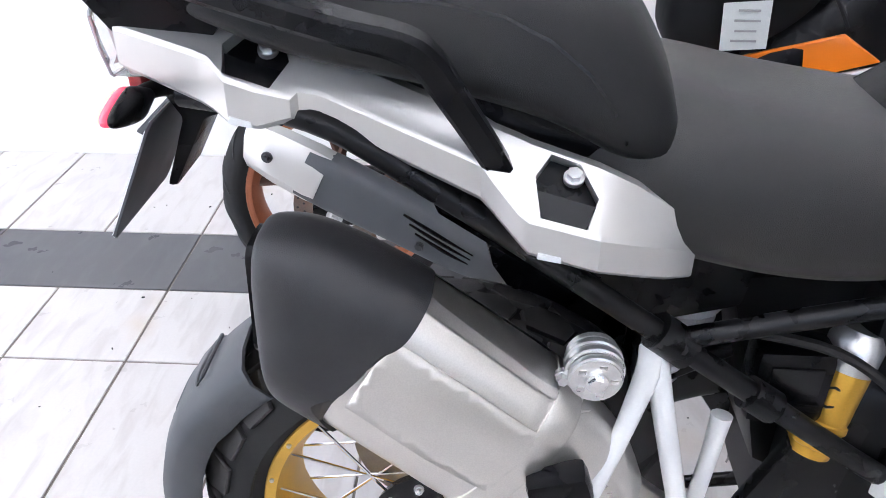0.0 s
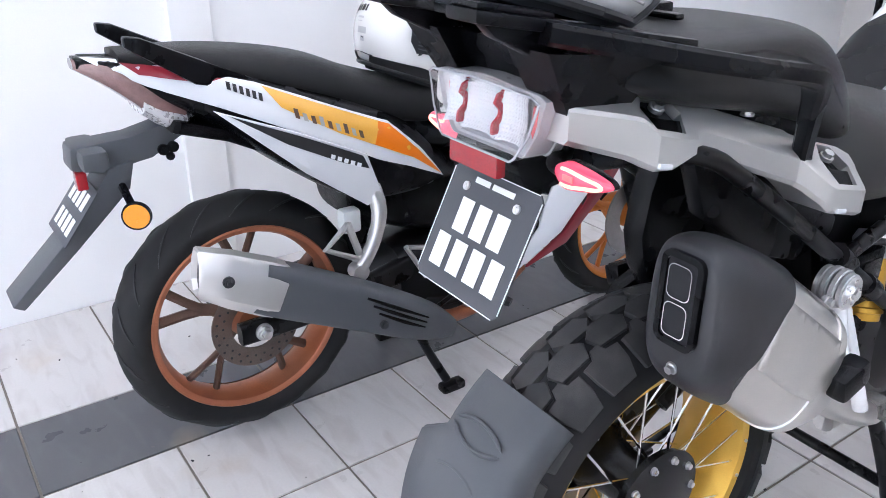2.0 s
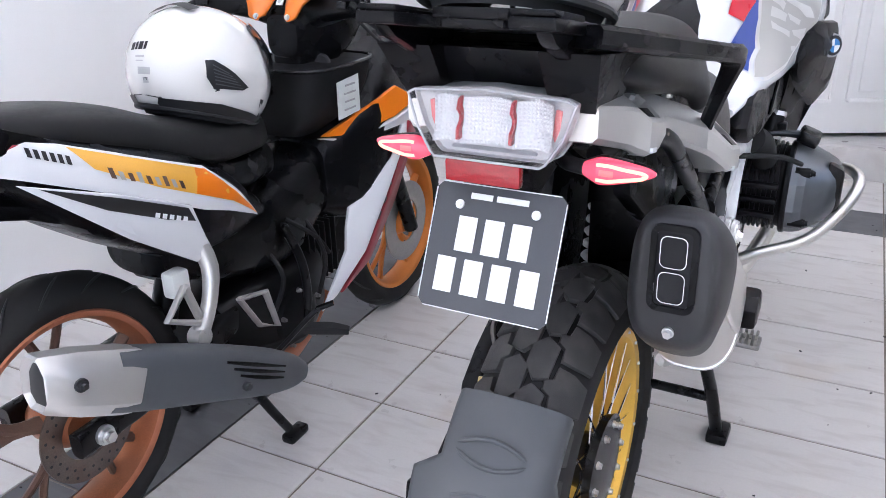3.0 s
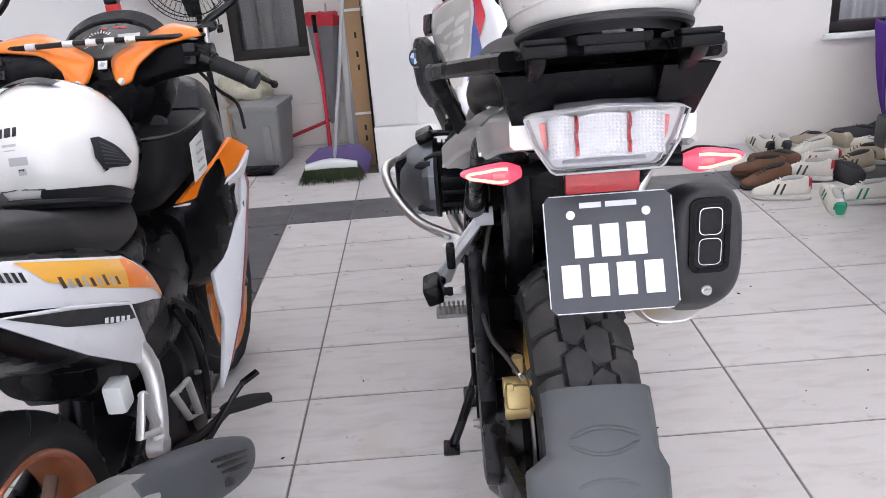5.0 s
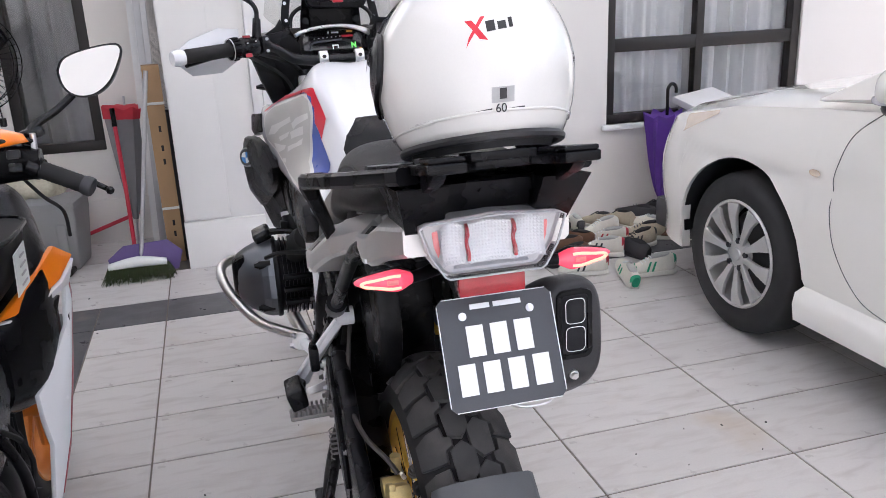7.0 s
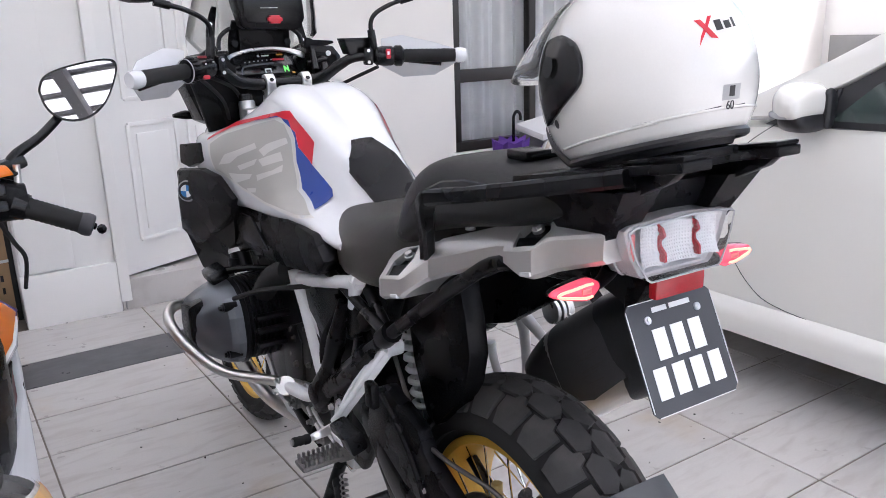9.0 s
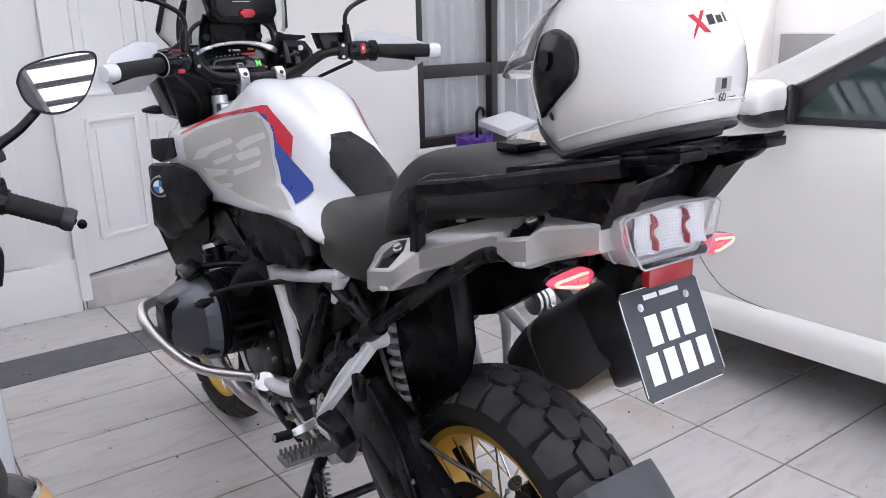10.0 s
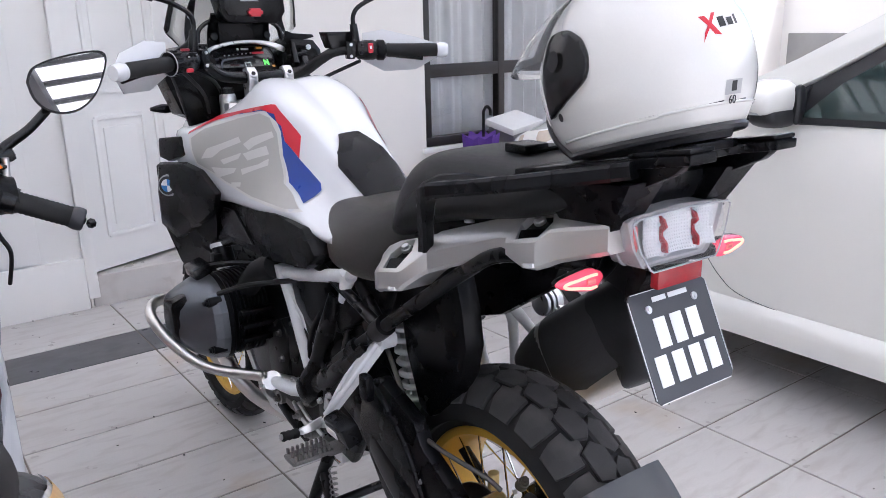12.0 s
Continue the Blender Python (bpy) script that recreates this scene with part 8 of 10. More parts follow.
part("bag_label", panel([(0.158, 0.79, 0.852), (0.162, 0.88, 0.86), (0.157, 0.888, 0.765), (0.15, 0.8, 0.757)], 0.002), "label_white", bag, "white printed label")
part("label_print", merge(*[box((0.1595 + 0.0012 * k, 0.84, 0.78 + 0.02 * k), (0.002, 0.05 - 0.008 * (k % 2), 0.004)) for k in range(4)]), "mark_grey", bag)
cowl = part("bar_cowl", merge(body([(-0.245, 0.8, 1.035, 0.026, 0.03, 3, 0), (-0.2, 0.825, 1.04, 0.042, 0.038, 3.4, 0), (-0.12, 0.868, 1.03, 0.056, 0.044, 3.4, 0), (0.0, 0.9, 1.0, 0.066, 0.05, 3, 0), (0.12, 0.868, 1.03, 0.056, 0.044, 3.4, 0), (0.2, 0.825, 1.04, 0.042, 0.038, 3.4, 0), (0.245, 0.8, 1.035, 0.026, 0.03, 3, 0)], 28, 5, 3, "x"),
                              body([(0.8, 0, 0.955, 0.045, 0.05, 3.4, 0), (0.84, 0, 0.955, 0.07, 0.075, 3.4, 0), (0.92, 0, 0.97, 0.095, 0.1, 3.4, 0), (1.0, 0, 1.0, 0.1, 0.09, 3, 0), (1.08, 0, 1.02, 0.07, 0.05, 3, 0)], 28, 4),
                              body([(0.79, 0.0, 0.815, 0.035, 0.03, 4, 0), (0.86, 0.0, 0.835, 0.045, 0.035, 4, 0), (0.95, 0.0, 0.85, 0.05, 0.04, 4, 0)], 20, 3, 4, "z")), "black_plastic", moped, "black handlebar cowl with orange panels")
part("dash_hood", ribbon([(-0.1, 0.885, 1.072, 0.02, 0.009), (-0.075, 0.905, 1.1, 0.022, 0.009), (-0.028, 0.92, 1.119, 0.022, 0.009), (0.035, 0.92, 1.121, 0.022, 0.009), (0.085, 0.905, 1.104, 0.022, 0.009), (0.118, 0.885, 1.078, 0.02, 0.009)], (0, 1, 0.45)), "black_plastic", cowl, "black dash hood")
face = [(-0.09, 0.87, 1.074), (-0.07, 0.888, 1.094), (-0.03, 0.903, 1.109), (0.035, 0.903, 1.11), (0.08, 0.888, 1.096), (0.106, 0.87, 1.076), (0.065, 0.85, 1.06), (0.03, 0.832, 1.044), (-0.02, 0.832, 1.044), (-0.055, 0.848, 1.058)]
part("dash_panel", panel(face, 0.012, 0.003), "dash_face", cowl, "dark dash with a dial and display")
DF = Matrix.Translation((0.002, 0.8545, 1.066)) @ Matrix.Rotation(radians(42.5), 4, "X")
for k in range(13):
    a = radians(205 - 13 * k)
    c0, c1 = 0.026, 0.034 if k % 3 == 0 else 0.031
    part("dial_mark", moved(panel([(-0.02 + c0 * math.cos(a) - 0.0008, 0.012 + c0 * math.sin(a), 0.0062), (-0.02 + c0 * math.cos(a) + 0.0008, 0.012 + c0 * math.sin(a), 0.0062), (-0.02 + c1 * math.cos(a) + 0.0008, 0.012 + c1 * math.sin(a), 0.0062), (-0.02 + c1 * math.cos(a) - 0.0008, 0.012 + c1 * math.sin(a), 0.0062)], 0.001), DF), "mark_white", cowl)
part("dial_needle", moved(box((-0.006, 0.006, 0.0065), (0.0015, 0.03, 0.001), rot=Matrix.Rotation(-0.35, 4, "Z")), DF), "mark_white", cowl)
part("dash_display", moved(box((0.045, 0.018, 0.006), (0.05, 0.026, 0.002), 0.001), DF), "mark_grey", cowl, "pale dash display")
part("display_glass", moved(box((0.045, 0.018, 0.0068), (0.043, 0.02, 0.001)), DF), "panel_grey", cowl)
for x, y in ((-0.012, 0.05), (0.014, 0.051), (0.03, 0.049)):
    part("warning_mark", moved(box((x, y, 0.006), (0.012, 0.004, 0.001)), DF), "lamp_red", cowl)
part("cowl_emblem", moved(merge(box((0, 0, 0), (0.02, 0.003, 0.019), 0.001), ), Matrix.Translation((-0.001, 0.807, 1.036)) @ Matrix.Rotation(radians(-35), 4, "X")), "label_white", cowl, "small white emblem")
part("emblem_mark", moved(box((0, -0.002, 0), (0.009, 0.001, 0.01), 0.0004), Matrix.Translation((-0.001, 0.807, 1.036)) @ Matrix.Rotation(radians(-35), 4, "X") @ Matrix.Rotation(0.5, 4, "Y")), "mark_grey", cowl)


def cowl_side(s):
    upper = [(0.032, 0.782, 1.004), (0.022, 0.803, 1.03), (0.024, 0.82, 1.05), (0.062, 0.84, 1.068), (0.108, 0.854, 1.09), (0.154, 0.856, 1.104), (0.222, 0.795, 1.095)]
    lower = [(0.045, 0.768, 0.994), (0.067, 0.768, 1.002), (0.075, 0.776, 1.018), (0.084, 0.784, 1.034), (0.107, 0.796, 1.052), (0.138, 0.802, 1.069), (0.23, 0.782, 1.084)]
    rows = smooth_list([(*u, *l) for u, l in zip(upper, lower)], 3)
    strip = [[(s * (r[0] + (r[3] - r[0]) * k), r[1] + (r[4] - r[1]) * k - 0.006 * math.sin(math.pi * k), r[2] + (r[5] - r[2]) * k + 0.003 * math.sin(math.pi * k)) for k in (0, 0.33, 0.67, 1)] for r in rows]
    fl = part("orange_flash", loft(strip, caps=False, closed=False), "orange", cowl, "orange cowl panel", sharp=50)
    so_ = fl.modifiers.new("thickness", "SOLIDIFY")
    so_.thickness, so_.offset = 0.008, 0
    part("cowl_screw", bolt((s * 0.047, 0.769, 1.004), (0, -1, 0.3), 0.006, 0.004), "alu", cowl)
    for k in (0, 1):
        part("switch_key", box((s * 0.205 - 0.004, 0.776 - 0.004 * k, 1.062 - 0.026 * k), (0.026, 0.008, 0.018), 0.004, rot=Matrix.Rotation(-0.3, 4, "X")), "black_smooth", cowl)
    g0, g1 = Vector((s * 0.235, 0.795, 1.028)), Vector((s * 0.32, 0.77, 0.99))
    part("grip_collar", tube([g0 - (g1 - g0) * 0.12, g0 + (g1 - g0) * 0.1], [0.026, 0.022], 18, 1), "black_smooth", moped)
    part("grip", tube([g0.lerp(g1, k / 24) for k in range(25)], [0.0172 + 0.0012 * (k % 2) for k in range(25)], 16, 1), "rubber", moped, "black rubber grip")
    d = (g1 - g0).normalized()
    part("bar_end", tube([g1 - d * 0.002, g1 + d * 0.006, g1 + d * 0.018, g1 + d * 0.02], [0.0185, 0.0205, 0.019, 0.012], 16, 2), "steel_dark", moped, "dark metal bar end")
    part("brake_lever", tube([(s * 0.2, 0.855, 1.02), (s * 0.28, 0.865, 0.998), (s * 0.352, 0.833, 0.966)], [0.008, 0.007, 0.006], 8, 4), "black_smooth", moped)
    lb = part("lever_ball", lathe([(-0.009, 0), (-0.006, 0.007), (0, 0.0095), (0.006, 0.007), (0.009, 0)], 12), "black_smooth", moped)
    lb.location = (s * 0.36, 0.826, 0.962)
    part("mirror_stem", tube([(s * 0.225, 0.83, 1.06), (s * 0.235, 0.82, 1.105), (s * 0.285, 0.833, 1.137), (s * 0.33, 0.85, 1.175)], [0.01, 0.0095, 0.008, 0.008], 10, 4), "black_smooth", moped)
    part("stem_clamp", merge(box((s * 0.232, 0.825, 1.095), (0.05, 0.03, 0.024), 0.008, rot=Matrix.Rotation(-s * 0.3, 4, "Y")), tube([(s * 0.226, 0.825, 1.05), (s * 0.226, 0.822, 1.1)], 0.009, 10, 1)), "black_smooth", moped)
    out = [(-0.073, 0.004), (-0.066, -0.022), (-0.048, -0.042), (-0.02, -0.05), (0.012, -0.044), (0.042, -0.02), (0.062, 0.018), (0.068, 0.042), (0.056, 0.052), (0.02, 0.05), (-0.03, 0.04), (-0.062, 0.026)]
    out = [(s * x * 0.88, z) for x, z in smooth_list(out + out[:1], 3)[:-1]]
    mm = Matrix.Translation((s * 0.362, 0.838, 1.208)) @ Matrix.Rotation(radians(s * -12), 4, "Z") @ Matrix.Rotation(radians(-20), 4, "X")
    case = part("mirror", moved(loft([[(x * 0.5, 0.03, z * 0.5) for x, z in out], [(x * 0.92, 0.02, z * 0.92) for x, z in out], [(x * 1.06, 0.0, z * 1.06) for x, z in out], [(x * 1.06, -0.006, z * 1.06) for x, z in out], [(x, -0.006, z) for x, z in out], [(x, -0.002, z) for x, z in out]]), mm), "black_smooth", moped, "angular black rear view mirror")
    part("mirror_glass", moved(prism([(x * 0.995, z * 0.995) for x, z in out], -0.0045, -0.003, 0, axis="y"), mm), "mirror", case)


both(cowl_side)
part("bar_brace", tube([(-0.238, 0.798, 1.084), (0.0, 0.8, 1.087), (0.238, 0.798, 1.084)], 0.006, 10, 2), "black_smooth", moped, "black handlebar brace")
for x in (-0.14, -0.06, -0.01, 0.03, 0.075):
    part("brace_ring", tube([(x - 0.011, 0.799, 1.086), (x + 0.011, 0.799, 1.086)], 0.0078, 12, 1), "alu", moped)
part("brace_sleeve", tube([(0.11, 0.799, 1.086), (0.236, 0.798, 1.084)], 0.0052, 12, 1), "white_gloss", moped, "white brace sleeve")
both(lambda s: part("brace_post", tube([(s * 0.236, 0.8, 1.06), (s * 0.238, 0.798, 1.098)], 0.006, 10, 1), "alu", moped))
part("phone_clamp", merge(box((-0.235, 0.8, 1.175), (0.06, 0.016, 0.05), 0.006), box((-0.262, 0.79, 1.205), (0.01, 0.028, 0.04), 0.004), box((-0.207, 0.79, 1.15), (0.01, 0.028, 0.03), 0.004), tube([(-0.238, 0.8, 1.095), (-0.236, 0.8, 1.16)], 0.009, 10, 1), tube([(-0.19, 0.8, 1.16), (-0.16, 0.795, 1.19), (-0.165, 0.79, 1.215)], 0.007, 8, 3)), "black_smooth", moped, "black phone clamp")
# unidentified bottle-like shape: red block with a black top and stem
part("red_lamp", merge(box((-0.03, 1.02, 1.135), (0.03, 0.03, 0.025), 0.006)), "lamp_red", moped)
part("lamp_cap", merge(box((-0.03, 1.02, 1.16), (0.031, 0.031, 0.028), 0.006), tube([(-0.03, 1.02, 1.05), (-0.03, 1.02, 1.13)], 0.01, 10, 1)), "black_smooth", moped)
kl = part("key_lock", lathe([(0, 0), (0, 0.022), (-0.006, 0.024), (-0.012, 0.02), (-0.014, 0)], 20, "y"), "steel_dark", moped)
kl.location = (0.075, 0.86, 0.885)
part("throttle_cable", tube([(0.2, 0.83, 1.0), (0.22, 0.88, 0.95), (0.24, 0.95, 0.9), (0.235, 1.0, 0.83)], 0.004, 8), "rubber", moped)

# ---- helmets ----
def helmet(name, at, label, dark_visor):
    h = thing(name, label, "helmet", at=at)
    # half-profiles from the crown down; the face opening is a notch in front
    rows, n = 22, 56
    rings = []
    for i in range(rows + 1):
        t = i / rows
        ph = t * radians(128)
        ring = []
        for j in range(n):
            b = 2 * math.pi * j / n
            face = max(0.0, math.sin(b))
            low = 1.0 - (0.3 if not dark_visor else 0.06) * max(0.0, face - 0.55) / 0.45
            p = ph * low
            x = 0.128 * math.sin(p) ** 0.92 * math.cos(b)
            y = (0.165 if math.sin(b) < 0 else 0.15) * math.sin(p) ** 0.92 * math.sin(b)
            z = 0.155 + 0.135 * math.cos(p)
            if p > radians(90):
                x *= 0.985
            ring.append((x, y, z))
        rings.append(ring)
    s = part("shell", loft(rings, caps=False), "helmet", h, "glossy white shell", sharp=80)
    so = s.modifiers.new("thickness", "SOLIDIFY")
    so.thickness, so.offset = 0.012, -1
    edge = rings[-1]
    part("edge_trim", tube(edge + [edge[0]], 0.006, 8, 1), "mark_black", h)
    part("lining", loft([[(x * 0.93, y * 0.93, z + 0.004) for x, y, z in rings[-1]], [(x * 0.86, y * 0.86, z - 0.012) for x, y, z in rings[-1]], [(x * 0.7, y * 0.7, z + 0.01) for x, y, z in rings[-1]], [(x * 0.6, y * 0.6, z + 0.08) for x, y, z in rings[-1]]]), "lining", h, "black padded lining")
    return h, s, rings


H1M = BIKE @ pose(0.006, -0.268, 1.035, -16, 0, 0) @ Matrix.Diagonal((1.01, 0.97, 1.06, 1))
h1, s1, r1 = helmet("motorcycle_helmet", H1M, "white open-face motorcycle helmet lying on the carrier", False)
bpy.context.view_layer.update()
# clear visor swept over the brow
vis = []
for k in range(7):
    t = k / 6
    ring = []
    for j in range(21):
        b = radians(12 + 156 * j / 20)
        R = 1.06 + 0.03 * t
        z = 0.268 - 0.075 * t + 0.012 * math.sin(b) * t
        w = math.sqrt(max(0.02, 1 - ((z - 0.155) / 0.135) ** 2)) ** 0.9
        ring.append((0.128 * R * w * math.cos(b), 0.152 * R * w * math.sin(b) + 0.045 * max(0.0, math.sin(b)) * (0.5 + t), z))
    vis.append(ring)
v = part("visor", loft(vis, caps=False, closed=False), "smoke", h1, "clear visor", sharp=80)
v.modifiers.new("thickness", "SOLIDIFY").thickness = 0.0025
v.visible_shadow = False


def ear(s, host, top):
    way = "x-" if s > 0 else "x+"
    pod = part("visor_pivot", wrap(s1, smooth_list([(0.042, 0.21), (0.03, 0.219), (-0.002, 0.217), (-0.024, 0.202), (-0.033, 0.176), (-0.018, 0.152), (0.058, 0.124)], 4) + [(0.056, 0.17)], way, s * 0.4, 0.008, 0.006), "black_smooth", h1, "glossy black visor cover", sharp=85)
    pod.modifiers.new("thickness", "SOLIDIFY").thickness = 0.01
    part("pivot_ring", wrap(s1, [(0.02 + 0.012 * math.cos(a), 0.186 + 0.012 * math.sin(a)) for a in [2 * math.pi * k / 14 for k in range(14)]], way, s * 0.4, 0.0125, 0.01), "lining", pod)
    part("rivet", wrap(s1, [(0.04 + 0.0055 * math.cos(a), 0.122 + 0.0055 * math.sin(a)) for a in [2 * math.pi * k / 12 for k in range(12)]], way, s * 0.4, 0.0022, 0.01), "steel_dark", h1)
    part("seam", wrap(s1, [(0.018, 0.216), (0.03, 0.262), (0.028, 0.262), (0.0155, 0.216)], way, s * 0.4, 0.0012, 0.01), "mark_grey", h1)
    ridge = part("white_ridge", wrap(s1, [(0.06, 0.0925), (-0.03, 0.0945), (-0.1, 0.0965), (-0.1, 0.0935), (-0.03, 0.0915), (0.06, 0.0895)], way, s * 0.4, 0.0016, 0.006), "helmet", h1)
    ridge.modifiers.new("thickness", "SOLIDIFY").thickness = 0.003


both(lambda s: ear(s, h1, 0))
ridge = part("white_ridge", wrap(s1, [(-0.1, 0.0975), (-0.05, 0.0985), (0.05, 0.0985), (0.1, 0.0975), (0.1, 0.0945), (0.05, 0.0955), (-0.05, 0.0955), (-0.1, 0.0945)], "y+", -0.5, 0.0016, 0.006), "helmet", h1)
ridge.modifiers.new("thickness", "SOLIDIFY").thickness = 0.003
# plain emblem: a red cross stroke and dark bars
for poly, m in (([(-0.066, 0.157), (-0.062, 0.163), (-0.041, 0.19), (-0.046, 0.19), (-0.062, 0.168)], "red"), ([(-0.063, 0.187), (-0.056, 0.187), (-0.042, 0.163), (-0.051, 0.165)], "red"),
                ([(-0.042, 0.172), (-0.032, 0.173), (-0.032, 0.185), (-0.042, 0.184)], "mark_black"), ([(-0.029, 0.1735), (-0.019, 0.1745), (-0.019, 0.1835), (-0.029, 0.1825)], "mark_black"), ([(-0.016, 0.175), (-0.011, 0.1755), (-0.011, 0.187), (-0.016, 0.1865)], "mark_black")):
    part("mark", wrap(s1, [(x + 0.016, z + 0.008) for x, z in poly], "y+", -0.5, 0.0006, 0.012), m, h1)
# small silver label, dark flourish and number at the back
part("back_label", wrap(s1, [(-0.027, 0.121), (-0.001, 0.121), (-0.001, 0.105), (-0.027, 0.105)], "y+", -0.5, 0.0006, 0.01), "mark_grey", h1, "small silver label")
part("label_mark", wrap(s1, [(-0.018, 0.1195), (-0.01, 0.1195), (-0.01, 0.1085), (-0.018, 0.1085)], "y+", -0.5, 0.001, 0.01), "mark_black", h1)
for x0, x1 in ((-0.046, -0.026), (-0.008, 0.012)):
    part("flourish", wrap(s1, [(x0, 0.0985), (x1, 0.1), (x1, 0.0978), (x0, 0.0963)], "y+", -0.5, 0.0007, 0.006), "mark_black", h1)
cu = bpy.data.curves.new("t", "FONT")
cu.body, cu.size, cu.align_x, cu.extrude = "60", 0.014, "CENTER", 0.0003
tmp = new("t", cu)
bpy.context.view_layer.update()
dg = bpy.context.evaluated_depsgraph_get()
me = bpy.data.meshes.new_from_object(tmp.evaluated_get(dg))
bpy.data.objects.remove(tmp)
bm = bmesh.new()
bm.from_mesh(me)
part("number", moved(bm, Matrix.Translation((-0.017, -0.1515, 0.0945)) @ Matrix.Rotation(radians(108), 4, "X")), "mark_black", h1)

H2M = MOPED @ pose(0.0, 0.458, 0.757, -20, 0, 0) @ Matrix.Diagonal((1.06, 1.1, 1.06, 1))
h2, s2, r2 = helmet("motorcycle_helmet", H2M, "white full-face motorcycle helmet with dark visor on the seat", True)
bpy.context.view_layer.update()


def vent(s):
    def sk(poly, mat, lift, name, lab=""):
        return part(name, wrap(s2, poly, "x-" if s > 0 else "x+", s * 0.4, lift, 0.012), mat, h2, lab, sharp=85)
    sk([(-0.104, 0.17), (-0.09, 0.174), (-0.048, 0.158), (-0.01, 0.137), (-0.022, 0.129), (-0.082, 0.122), (-0.098, 0.14)], "mark_black", 0.004, "vent_frame", "black side vent")
    for k in range(6):
        sk([(-0.092 + 0.002 * k, 0.165 - 0.0065 * k), (-0.06 + 0.007 * k, 0.156 - 0.0045 * k), (-0.06 + 0.007 * k, 0.1542 - 0.0045 * k), (-0.092 + 0.002 * k, 0.1628 - 0.0065 * k)], "grey_plastic", 0.0065, "vent_slat")
    sk([(-0.16, 0.1), (-0.14, 0.09), (-0.056, 0.096), (0.026, 0.09), (0.1, 0.08), (0.13, 0.082), (0.13, 0.074), (-0.165, 0.074)], "mark_black", 0.003, "lower_band", "black lower band")
    sk([(0.005, 0.255), (0.025, 0.225), (0.04, 0.19), (0.06, 0.16), (0.1, 0.14), (0.15, 0.14), (0.15, 0.23), (0.1, 0.262), (0.04, 0.27)], "visor_dark", 0.005, "dark_visor", "dark smoked visor")


both(vent)
# plain emblem bars, print and stickers on the back
for x0, x1, z0, z1, m in ((-0.03, -0.02, 0.171, 0.186, "mark_black"), (-0.017, -0.011, 0.172, 0.188, "mark_black"), (-0.008, 0.002, 0.173, 0.189, "mark_black"), (0.005, 0.011, 0.174, 0.19, "mark_black"),
                         (-0.012, 0.01, 0.158, 0.163, "mark_grey"), (-0.01, 0.008, 0.151, 0.154, "mark_grey"), (-0.004, 0.024, 0.128, 0.142, "mark_grey"), (0.007, 0.019, 0.113, 0.124, "mark_grey"), (0.009, 0.016, 0.118, 0.123, "mark_black")):
    part("mark", wrap(s2, [(x0, z0), (x1, z0 + 0.001), (x1, z1), (x0, z1 - 0.001)], "y+", -0.5, 0.0012, 0.012), m, h2)
part("top_vent", wrap(s2, [(-0.06, -0.098), (0.04, -0.098), (0.045, -0.075), (-0.055, -0.068)], "z-", 0.6, 0.006, 0.01), "mark_black", h2, "black top vent")

# ---- the parked car ----
car = thing("car", "white family car parked beside the house wall", "car", at=pose(0, -0.075, 0))
WY, WR, CX = -0.91, 0.316, 3.02


def car_half(y):
    """Half width of the body at a station."""
    t = max(0.0, (y + 0.59) / 0.58)
    b = max(0.0, (-3.9 - y) / 0.7)
    return 0.875 - 0.3 * t ** 2.2 - 0.12 * b ** 2


def shoulder(y):
    pts = [(0.01, 0.6), (-0.13, 0.7), (-0.4, 0.79), (-0.8, 0.865), (-1.2, 0.905), (-1.6, 0.93), (-2.2, 0.955), (-3.2, 0.985), (-4.6, 1.0)]
    for (y1, z1), (y0, z0) in zip(pts, pts[1:]):
        if y0 <= y <= y1:
            return z0 + (z1 - z0) * (y - y0) / (y1 - y0)
    return pts[0][1] if y > 0 else pts[-1][1]


def car_bottom(y):
    z = 0.235 if y > -1.3 else 0.3
    for yc in (WY, -3.62):
        d = abs(y - yc)
        if d < 0.374:
            z = max(z, 0.31 + math.sqrt(0.374 ** 2 - d * d) * 1.01)
    return z


def car_side(s, y, z):
    zs = shoulder(y)
    u = (z - 0.55) / max(0.1, zs - 0.55)
    w = car_half(y) - (0.055 * u * u if u > 0 else 0.03 * min(1, -u) ** 2)
    w -= 0.012 * math.exp(-((z - 0.66) / 0.03) ** 2) * (1 if y < -0.5 else 0)
    return CX - s * w


stations = sorted({round(0.01 - 0.03 * k, 3) for k in range(154)} | {WY - 0.373, WY + 0.373, -3.62 - 0.373, -3.62 + 0.373}, reverse=True)
for s in (1, -1):
    rings = []
    for y in stations:
        zb, zs = car_bottom(y), shoulder(y)
        ring = [(car_side(s, y, zb) + s * 0.04, y, zb)] + [(car_side(s, y, zb + (zs - zb) * k / 10), y, zb + (zs - zb) * k / 10) for k in range(11)]
        rings.append(ring)
    part("body_side", loft(rings, caps=False, closed=False), "car_white", car, "glossy white body side" if s > 0 else "", sharp=50)
# bonnet, nose
rings = []
for y in [q for q in stations if q > -1.62]:
    zs = shoulder(y)
    x0, x1 = car_side(1, y, zs), car_side(-1, y, zs)
    rings.append([(x0 + (x1 - x0) * k / 16, y, zs + 0.085 * math.sin(math.pi * min(k, 16 - k) / 16) ** 0.55 - 0.0) for k in range(17)])
part("bonnet", loft(rings, caps=False, closed=False), "car_white", car, "white bonnet", sharp=60)
nose = []
for k in range(9):
    z = 0.235 + (0.6 - 0.235) * k / 8
    nose.append([(CX + car_half(0.01) * u, 0.01 + 0.07 * (1 - abs(u) ** 3) - 0.05 * max(0, (z - 0.5) / 0.1) ** 2, z) for u in [-1 + 0.125 * j for j in range(17)]])
